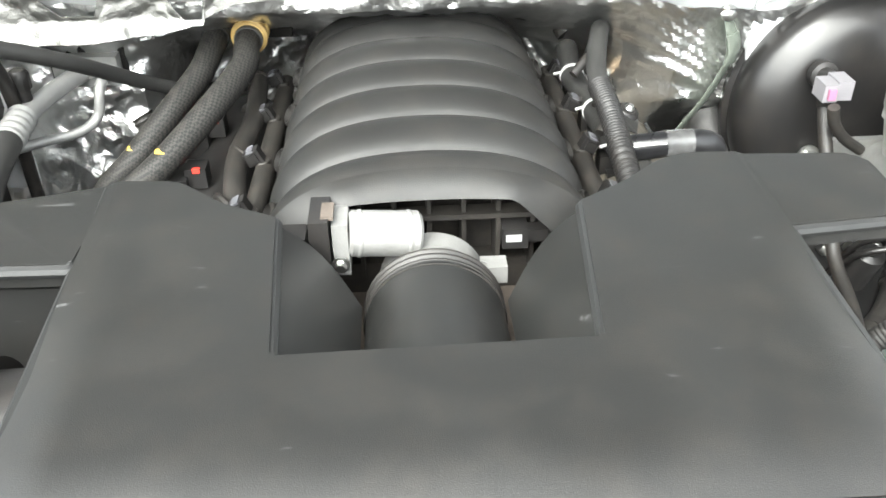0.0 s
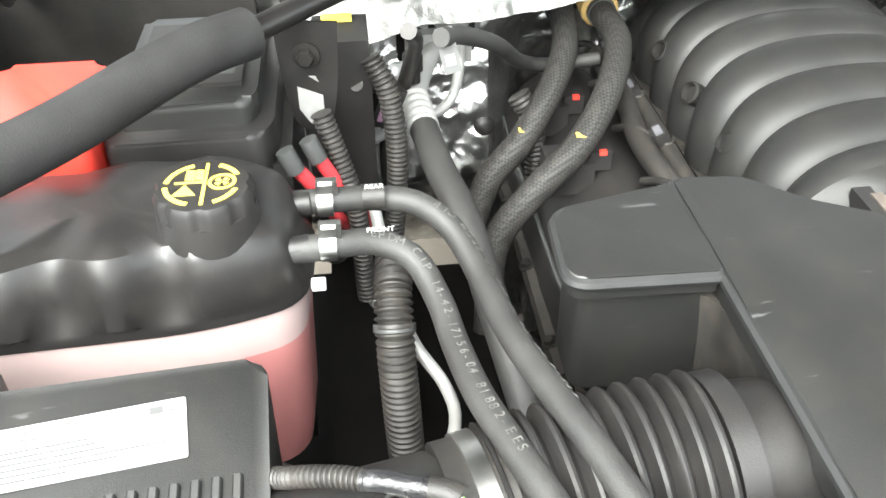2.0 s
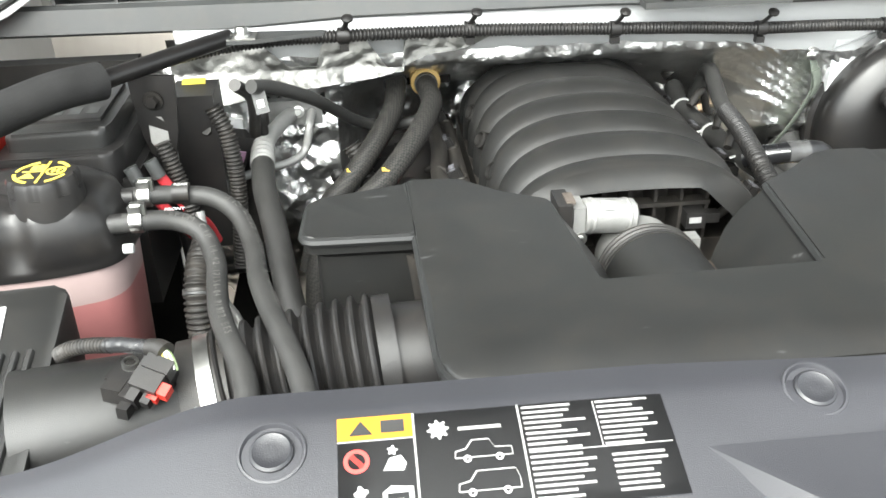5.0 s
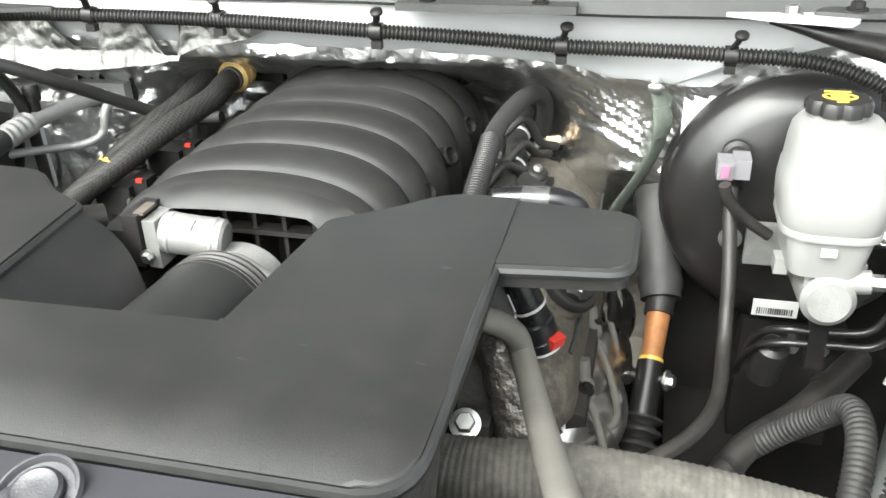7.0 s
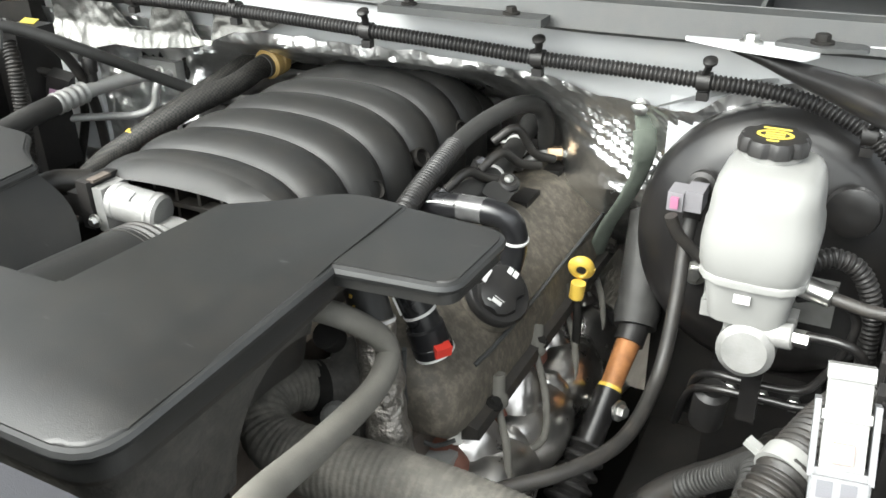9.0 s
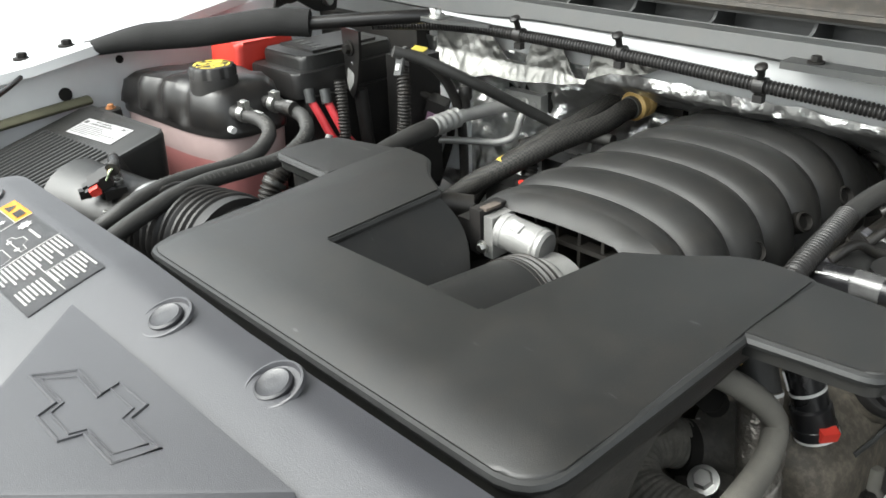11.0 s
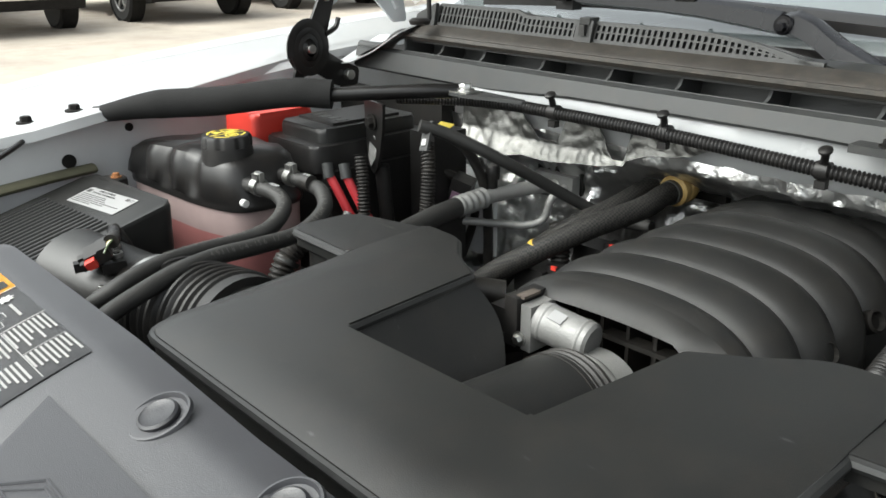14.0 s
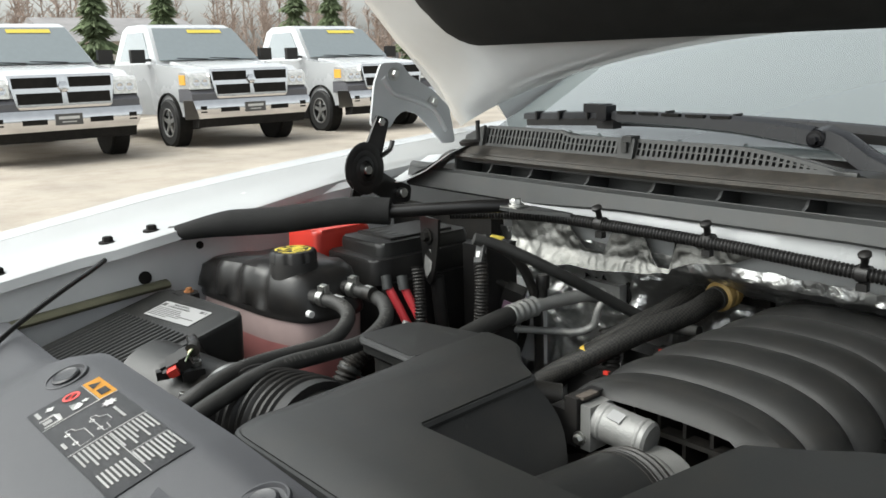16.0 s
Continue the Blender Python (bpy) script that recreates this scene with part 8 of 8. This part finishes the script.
def upoly(points, off=0.0016):
    bm = bmesh.new()
    bm.faces.new([bm.verts.new((*uv(u, v), cover_z(*uv(u, v)) + off)) for u, v in points])
    bmesh.ops.solidify(bm, geom=list(bm.faces), thickness=0.0003)
    return bm


sticker = part("warning_label", patch(LX0, LX1, LY0, LY1, 0.0010), LABELBLACK, shield, "black warning label with pictograms")
part("orange_field", upatch(0.0, 0.225, 0.0, 0.24), ORANGE, sticker, "orange warning field")
part("warning_triangle", joined(upoly([(0.035, 0.20), (0.105, 0.20), (0.07, 0.05)], 0.0022), upatch(0.13, 0.20, 0.06, 0.19, 0.0022)), INK, sticker, "dark warning signs")
for q in ((0.225, 0.232, 0.0, 1.0), (0.545, 0.552, 0.0, 1.0), (0.0, 0.225, 0.245, 0.26), (0.56, 0.99, 0.50, 0.512), (0.78, 0.784, 0.03, 0.5)):
    part("dividing_line", upatch(*q), PAPER, sticker, "white dividing line")


def uring(u, v, r0, r1, spans):
    x, y = uv(u, v)
    out = []
    for a0, a1 in spans:
        n = max(2, int((a1 - a0) / 20))
        for k in range(n):
            bm = bmesh.new()
            q = []
            for r, a in ((r0, a0 + (a1 - a0) * k / n), (r1, a0 + (a1 - a0) * k / n), (r1, a0 + (a1 - a0) * (k + 1) / n), (r0, a0 + (a1 - a0) * (k + 1) / n)):
                px_, py_ = x + r * math.cos(radians(a)), y + r * math.sin(radians(a))
                q.append(bm.verts.new((px_, py_, cover_z(px_, py_) + 0.0017)))
            bm.faces.new(q)
            out.append(bm)
    ring = joined(*out)
    bmesh.ops.remove_doubles(ring, verts=ring.verts, dist=0.00001)
    return ring



part("ban_sign", joined(uring(0.055, 0.45, 0.0052, 0.0078, [(0, 360)]), upoly([(0.03, 0.40), (0.04, 0.36), (0.082, 0.50), (0.072, 0.54)])), BLUSHRED, sticker, "red ban sign")
def ustar(u, v, r0, r1, n):
    """A small toothed wheel as one flat piece."""
    x, y = uv(u, v)
    bm = bmesh.new()
    pts = [(x + (r1 if k % 4 < 2 else r0) * math.cos(math.pi * k / (2 * n)), y + (r1 if k % 4 < 2 else r0) * math.sin(math.pi * k / (2 * n))) for k in range(4 * n)]
    bm.faces.new([bm.verts.new((p[0], p[1], cover_z(*p) + 0.0017)) for p in pts])
    bmesh.ops.solidify(bm, geom=list(bm.faces), thickness=0.0003)
    return bm


signs = [ustar(0.16, 0.37, 0.0022, 0.0034, 5), upoly([(0.13, 0.56), (0.15, 0.44), (0.185, 0.42), (0.20, 0.50), (0.19, 0.57)]), ustar(0.065, 0.75, 0.0030, 0.0044, 4), upatch(0.03, 0.10, 0.88, 0.93),
         upoly([(0.125, 0.95), (0.125, 0.76), (0.15, 0.70), (0.215, 0.72), (0.215, 0.95), (0.20, 0.95), (0.20, 0.77), (0.14, 0.77), (0.14, 0.95)]), upatch(0.15, 0.185, 0.82, 0.93)]
signs.append(ustar(0.30, 0.20, 0.0048, 0.0068, 8))
signs.append(upatch(0.36, 0.49, 0.19, 0.225))
for q in signs:
    part("pictogram", q, PAPER, sticker, "white pictogram")


def vehicle_outline(u0, v0, w, h, van):
    top = [(0.0, 0.75), (0.02, 0.5), (0.2, 0.42), (0.32, 0.1), (0.62 if not van else 0.95, 0.1), (0.70 if not van else 1.0, 0.42), (1.0, 0.45), (1.0, 0.75)]
    pts_ = [(u0 + w * a, v0 + h * b) for a, b in top]
    out = []
    for (a, b), (c, d) in zip(pts_, pts_[1:] + pts_[:1]):
        n = Vector((d - b, c - a)).normalized()
        e = 0.008
        out.append(upoly([(a, b), (c, d), (c + e * 0.4 + 0.0001, d + e * 1.6), (a + e * 0.4, b + e * 1.6)]))
    for k in (0.22, 0.78):
        out.append(uring(u0 + w * k, v0 + h * 0.82, 0.0012, 0.0024, [(0, 360)]))
    return joined(*out)


part("vehicle_sign", vehicle_outline(0.34, 0.30, 0.17, 0.26, False), PAPER, sticker, "white outline of a pickup")
part("vehicle_sign", vehicle_outline(0.34, 0.60, 0.18, 0.28, True), PAPER, sticker, "white outline of a van")
random.seed(9)
rows_ = []
for u0, u1, v0, v1 in ((0.56, 0.76, 0.03, 0.48), (0.79, 0.985, 0.03, 0.48), (0.56, 0.76, 0.54, 0.97), (0.80, 0.985, 0.58, 0.95)):
    v = v0
    while v < v1:
        rows_.append(upatch(u0, u0 + (u1 - u0) * random.uniform(0.55, 1.0), v, v + 0.026))
        v += 0.055
rows_.append(upatch(0.42, 0.48, 0.92, 0.96))
for q in rows_:
    part("print_line", q, PAPER, sticker, "white print too small to read")

# badge outline on the raised field
bo = [(0.118, 0.157), (0.135, 0.183), (0.174, 0.182), (0.170, 0.196), (0.206, 0.197), (0.212, 0.183), (0.252, 0.183), (0.244, 0.157), (0.206, 0.157), (0.202, 0.143), (0.168, 0.143), (0.162, 0.157)]
for k, r in ((1.0, 0.0013), (0.72, 0.0009)):
    ring = [Vector((0.186 + (x - 0.186) * (k + (1 - k) * 0.5), 0.170 + (y - 0.170) * k, 0)) for x, y in bo]
    part("badge_outline", sweep([Vector((p.x, p.y, field_z(p.y) + 0.0008)) for p in ring + ring[:1]], r, 6), COVER, shield, "raised plain badge outline")

# ---- the yard: parked pickups, trees, house ----
def pickup(y0, x0, paint, tail, label):
    """A parked pickup whose nose points along +x; its origin on the ground under the nose."""
    zf = lambda z: z if z < 0.8 else 0.8 + (z - 0.8) * 1.11
    p = thing("pickup_truck", (x0, y0, 0.12), label, "truck", "parked pickups")

    def side(outline, w0, w1=None, bevel=0.05, seg=3, dy=0.0):
        bm = bmesh.new()
        w1 = w1 or [w0] * len(outline)
        a = [bm.verts.new((x0 + x, y0 + (dy - w) * 1.08, 0.12 + zf(z))) for (x, z), w in zip(outline, w1)]
        b = [bm.verts.new((x0 + x, y0 + (dy + w) * 1.08, 0.12 + zf(z))) for (x, z), w in zip(outline, w1)]
        n = len(a)
        for i in range(n):
            bm.faces.new((a[i], a[(i + 1) % n], b[(i + 1) % n], b[i]))
        bm.faces.new(a)
        bm.faces.new(list(reversed(b)))
        return bevelled(bm, bevel, seg, 20)

    def fbox(xa, xb, ya, yb, za, zb, bev=0.01):
        return box(x0 + xa, x0 + xb, y0 + ya * 1.08, y0 + yb * 1.08, 0.12 + zf(za), 0.12 + zf(zb), bev)

    part("body", side([(-0.10, 0.66), (-0.10, 0.95), (-0.16, 1.13), (-0.36, 1.22), (-1.45, 1.30), (-3.35, 1.30), (-3.35, 0.50), (-0.35, 0.50)], 0.99, [0.90, 0.93, 0.93, 0.93, 0.97, 0.98, 0.97, 0.93], 0.06), paint, p)
    part("bed", side([(-3.40, 1.32), (-5.75, 1.32), (-5.75, 0.55), (-3.40, 0.55)], 0.98, None, 0.05), paint, p)
    part("cab", side([(-1.40, 1.27), (-2.12, 1.84), (-2.40, 1.92), (-3.10, 1.92), (-3.30, 1.84), (-3.38, 1.27)], 0.9, [0.92, 0.74, 0.72, 0.72, 0.74, 0.92], 0.05), paint, p)
    part("hood_bulge", side([(-0.20, 1.14), (-0.42, 1.235), (-0.9, 1.295), (-1.42, 1.33), (-1.42, 1.20), (-0.25, 1.10)], 0.60, [0.55, 0.60, 0.66, 0.70, 0.72, 0.60], 0.05, 4), paint, p)
    ws = bmesh.new()
    ws.faces.new([ws.verts.new((x0 + x, y0 + y, 0.12 + zf(z))) for x, y, z in ((-1.47, -0.93, 1.315), (-1.47, 0.93, 1.315), (-2.09, 0.76, 1.815), (-2.09, -0.76, 1.815))])
    bmesh.ops.translate(ws, verts=ws.verts, vec=(0.035, 0, 0.035))
    wsp = part("windscreen", thickened(ws, 0.012), DARKGLASS, p, "windscreen with mirrored sky in its colour and a yellow sales strip")
    part("sales_strip", loft([[(x0 + x + 0.050, y0 - 0.15, 0.12 + zf(z) + 0.050), (x0 + x + 0.050, y0 + 0.50, 0.12 + zf(z) + 0.050)] for x, z in ((-2.05, 1.783), (-1.985, 1.730))], caps=False, closed=False), CREAM, wsp, "yellow lettered strip")
    for s in (-1, 1):
        part("wiper", hose([(x0 - 1.43, y0 + s * 0.30 + 0.25, 0.12 + zf(1.355)), (x0 - 1.46, y0 + s * 0.30 - 0.30, 0.12 + zf(1.375))], 0.014, 6), BLACK, p)
    for s in (-1, 1):
        sw = bmesh.new()
        sw.faces.new([sw.verts.new((x0 + x, y0 + s * y * 1.085, 0.12 + zf(z))) for x, y, z in ((-1.75, 0.895, 1.36), (-2.28, 0.775, 1.80), (-3.02, 0.765, 1.80), (-3.12, 0.895, 1.36))])
        part("side_window", thickened(sw, 0.02), DARKGLASS, p)
        part("mirror", fbox(-1.72, -1.62, s * 1.12 - 0.11, s * 1.12 + 0.11, 1.32, 1.52, 0.05), BLACK, p, "black door mirror")
        part("mirror_foot", fbox(-1.70, -1.64, s * 0.99 - 0.08, s * 0.99 + 0.08, 1.34, 1.38, 0.01), BLACK, p)
        part("door_handle", fbox(-2.95, -2.78, s * 0.985 - 0.01, s * 0.985 + 0.015, 1.13, 1.17, 0.01), paint, p)
        hl = part("headlight", side([(-0.045, 0.93), (-0.06, 1.10), (-0.14, 1.155), (-0.42, 1.165), (-0.44, 0.95)], 0.165, None, 0.03, dy=s * 0.815), LAMP, p, "clear headlamp with amber corner")
        part("amber_lens", fbox(-0.42, -0.20, s * 0.975 - 0.012, s * 0.975 + 0.018, 0.99, 1.13, 0.015), AMBER, hl, "amber corner lens")
        for q in (0.74, 0.87):
            part("reflector", lathe([(0.055, 0), (0.06, 0.012), (0.05, 0.014), (0.03, 0.004)], (x0 - 0.052, y0 + s * q * 1.08, 0.12 + zf(1.02)), (1, 0, 0.1), 18), CHROME, hl, "round reflector")
        part("fog_lamp", fbox(-0.02, 0.074, s * 0.84 - 0.05, s * 0.84 + 0.05, 0.575, 0.68, 0.02), DARK, p)
        for wx in (-0.98, -4.55):
            c = Vector((x0 + wx, y0 + s * 0.945, 0.12 + 0.39))
            wh = part("wheel", lathe([(0.22, -0.12), (0.36, -0.125), (0.39, -0.09), (0.39, 0.09), (0.36, 0.125), (0.24, 0.12), (0.22, 0.03)], c, (0, s, 0), 36), TYRE, p, "black tyre on a five spoke rim")
            part("rim", joined(sweep([c + Vector((0.228 * math.cos(a), s * 0.112, 0.228 * math.sin(a))) for a in (2 * math.pi * k / 36 for k in range(37))], 0.015, 8), lathe([(0.07, 0.07), (0.06, 0.115), (0.02, 0.118)], c, (0, s, 0), 18),
                                *[moved(box(-0.032, 0.032, 0.05, 0.222, 0.085, 0.108, 0.008), Matrix.Translation(c) @ Vector((0, s, 0)).to_track_quat("Z", "Y").to_matrix().to_4x4() @ pose(0, 0, 0, 0, 0, 72 * k)) for k in range(5)]), ALU, wh, "silver five spoke rim")
            # No arch is cut: a near-black disc paints its shade.
            part("wheel_arch", lathe([(0.46, -0.10), (0.46, 0.116), (0.44, 0.118), (0.43, 0.02)], c + Vector((0, 0, 0.03)), (0, s, 0), 36), DARK, p, "near-black disc giving the shade of the wheel arch")
    part("fascia", side([(-0.01, 0.71), (-0.005, 0.86), (-0.10, 0.93), (-0.50, 0.93), (-0.50, 0.74)], 0.975, None, 0.04), GREYTRIM, p, "grey plastic fascia")
    part("bumper", side([(0.035, 0.48), (0.075, 0.60), (0.07, 0.70), (0.03, 0.77), (-0.32, 0.77), (-0.32, 0.46)], 0.97, [0.90, 0.95, 0.98, 0.98, 0.99, 0.98], 0.05, 4), CHROME, p, "chrome front bumper")
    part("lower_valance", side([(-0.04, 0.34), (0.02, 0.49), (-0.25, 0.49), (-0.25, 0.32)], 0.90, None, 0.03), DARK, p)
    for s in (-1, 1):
        # The slot's shade is painted as a near-black block on the bumper.
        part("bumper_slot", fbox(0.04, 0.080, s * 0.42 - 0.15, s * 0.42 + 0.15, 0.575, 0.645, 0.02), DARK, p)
    gr = part("grille_frame", side([(0.010, 0.785), (0.018, 0.82), (-0.040, 1.185), (-0.075, 1.205), (-0.22, 1.205), (-0.22, 0.785)], 0.60, [0.56, 0.60, 0.665, 0.63, 0.63, 0.56], 0.05, 4), CHROME, p, "bright grille surround with a cross bar")
    for s in (-1, 1):
        for z0, z1, ym in ((0.808, 0.982, 0.308), (1.006, 1.172, 0.345)):
            xo = 0.010 - 0.16 * (0.5 * (z0 + z1) - 0.83)
            # Shade behind the grille, painted as near-black blocks on the frame.
            part("grille_opening", fbox(xo - 0.09, xo + 0.014, s * ym - 0.272, s * ym + 0.272, z0, z1, 0.05), DARK, gr, "near-black block giving the shade of a mesh opening")
    part("badge", lathe([(0.085, 0), (0.075, 0.03), (0.03, 0.04)], (x0 - 0.015, y0, 0.12 + zf(1.05)), (1, 0, 0.15), 6), CHROME, gr, "plain bright badge")
    pl_ = part("front_plate", fbox(0.066, 0.086, -0.17, 0.17, 0.555, 0.71, 0.005), LABELBLACK, p, "black dealer plate with bars")
    part("plate_bars", joined(fbox(0.087, 0.089, -0.13, 0.13, 0.635, 0.675, 0), fbox(0.087, 0.089, -0.09, 0.09, 0.59, 0.605, 0)), PAPER, pl_, "pale bars")
    return p


pickup(7.02, -12.45, SILVER, 0, "silver pickup with grey fascia and chrome bumper, parked")
pickup(3.95, -12.15, TRUCKWHITE, 0, "white pickup with grey fascia and chrome bumper, parked")
pickup(10.25, -12.85, SILVER, 0, "silver pickup parked at the end of the row")

LEAF = surface("conifer needles", (0.09, 0.12, 0.055), 0.8, vary=0.4, scale=2, grain=0.3)
BARK = surface("bark", (0.13, 0.10, 0.08), 0.85, vary=0.3, scale=6, grain=0.5)
TWIG = surface("bare twigs", (0.36, 0.29, 0.25), 0.85, vary=0.3, scale=2, grain=0.3)


def conifer(x, y, h, seed):
    t = thing("conifer", (x, y, 0.12), "green conifer behind the parked pickups", "tree", "conifers")
    rnd = random.Random(seed)
    part("trunk", hose([(x, y, 0.12), (x + 0.05, y, 0.12 + h * 0.5), (x, y, 0.12 + h * 0.95)], lambda s: 0.16 * (1 - 0.9 * s), 8), BARK, t)
    bm = bmesh.new()
    for i in range(1500):
        k = rnd.random() ** 0.8
        z = 0.12 + h * (0.08 + 0.92 * k)
        r = h * 0.24 * (1 - k) * (0.55 + 0.45 * math.sin(k * 40 + rnd.random())) + 0.05
        a = rnd.random() * 6.283
        r *= rnd.uniform(0.5, 1.1)
        c = Vector((x + r * math.cos(a), y + r * math.sin(a), z - 0.15 * r))
        d = Vector((math.cos(a), math.sin(a), -0.4)) * rnd.uniform(0.15, 0.35)
        s = Vector((-math.sin(a), math.cos(a), rnd.uniform(-0.3, 0.3))) * rnd.uniform(0.05, 0.13)
        u = Vector((0, 0, rnd.uniform(0.04, 0.10)))
        v = [bm.verts.new(q) for q in (c - s, c + s, c + d, c + u)]
        bm.faces.new((v[0], v[1], v[2]))
        bm.faces.new((v[0], v[2], v[3]))
        bm.faces.new((v[1], v[3], v[2]))
    part("crown", bm, LEAF, t, flat=True)
    return t


for k, (x, y, h) in enumerate(((-24.0, 8.6, 3.6), (-25.5, 11.2, 3.7), (-26, 17.6, 3.9), (-27, 6.0, 3.3), (-34, 21.0, 5.5), (-34, 27.5, 5.0))):
    conifer(x, y, h, 20 + k)
rnd = random.Random(3)
bm = bmesh.new()
for i in range(150):
    bx, by = -46 - rnd.random() * 10, -12 + i * 0.42 + rnd.random()
    h = rnd.uniform(4.5, 8.0)

    def stick(a, b, r):
        d = (b - a).normalized()
        s = d.orthogonal().normalized() * r
        w = d.cross(s)
        lo = [bm.verts.new(a + q) for q in (s, -0.5 * s + 0.87 * w, -0.5 * s - 0.87 * w)]
        tip = bm.verts.new(b)
        for k in range(3):
            bm.faces.new((lo[k], lo[(k + 1) % 3], tip))
    a = Vector((bx, by, 0.1))
    top = a + Vector((rnd.uniform(-0.5, 0.5), rnd.uniform(-0.5, 0.5), h))
    stick(a, top, 0.12)
    for j in range(26):
        k = rnd.uniform(0.2, 0.95)
        q = a.lerp(top, k)
        e = q + Vector((rnd.uniform(-1, 1), rnd.uniform(-1, 1), rnd.uniform(0.5, 1.6))) * (1.5 * (1.1 - k))
        stick(q, e, 0.045)
        for m in range(3):
            w = q.lerp(e, rnd.uniform(0.3, 0.9))
            stick(w, w + Vector((rnd.uniform(-1, 1), rnd.uniform(-1, 1), rnd.uniform(0.1, 1))) * 0.6, 0.022)
woods = part("bare_woods", bm, TWIG, None, flat=True)
tagged(woods, "bare brown winter woods along the yard's edge", "woods", kind="stuff")
hs = thing("house", (-38, 14.5, 0.12), "low pale house with grey roof behind the yard", "house")
SIDING = surface("pale siding", (0.50, 0.46, 0.42), 0.7, vary=0.08, scale=2, grain=0.2)
part("wall", box(-42, -36, 11.5, 17.5, 0.12, 2.5, 0.02), SIDING, hs)
part("roof", loft([[(-42.4, 11.1, 2.5), (-35.6, 11.1, 2.5), (-39, 11.1, 3.6)], [(-42.4, 17.9, 2.5), (-35.6, 17.9, 2.5), (-39, 17.9, 3.6)]]), surface("grey shingle roof", (0.22, 0.21, 0.21), 0.8, vary=0.15, scale=2), hs)
for y in (12.8, 15.8):
    part("window", box(-36.0, -35.96, y - 0.5, y + 0.5, 1.2, 2.1, 0.01), DARKGLASS, hs)
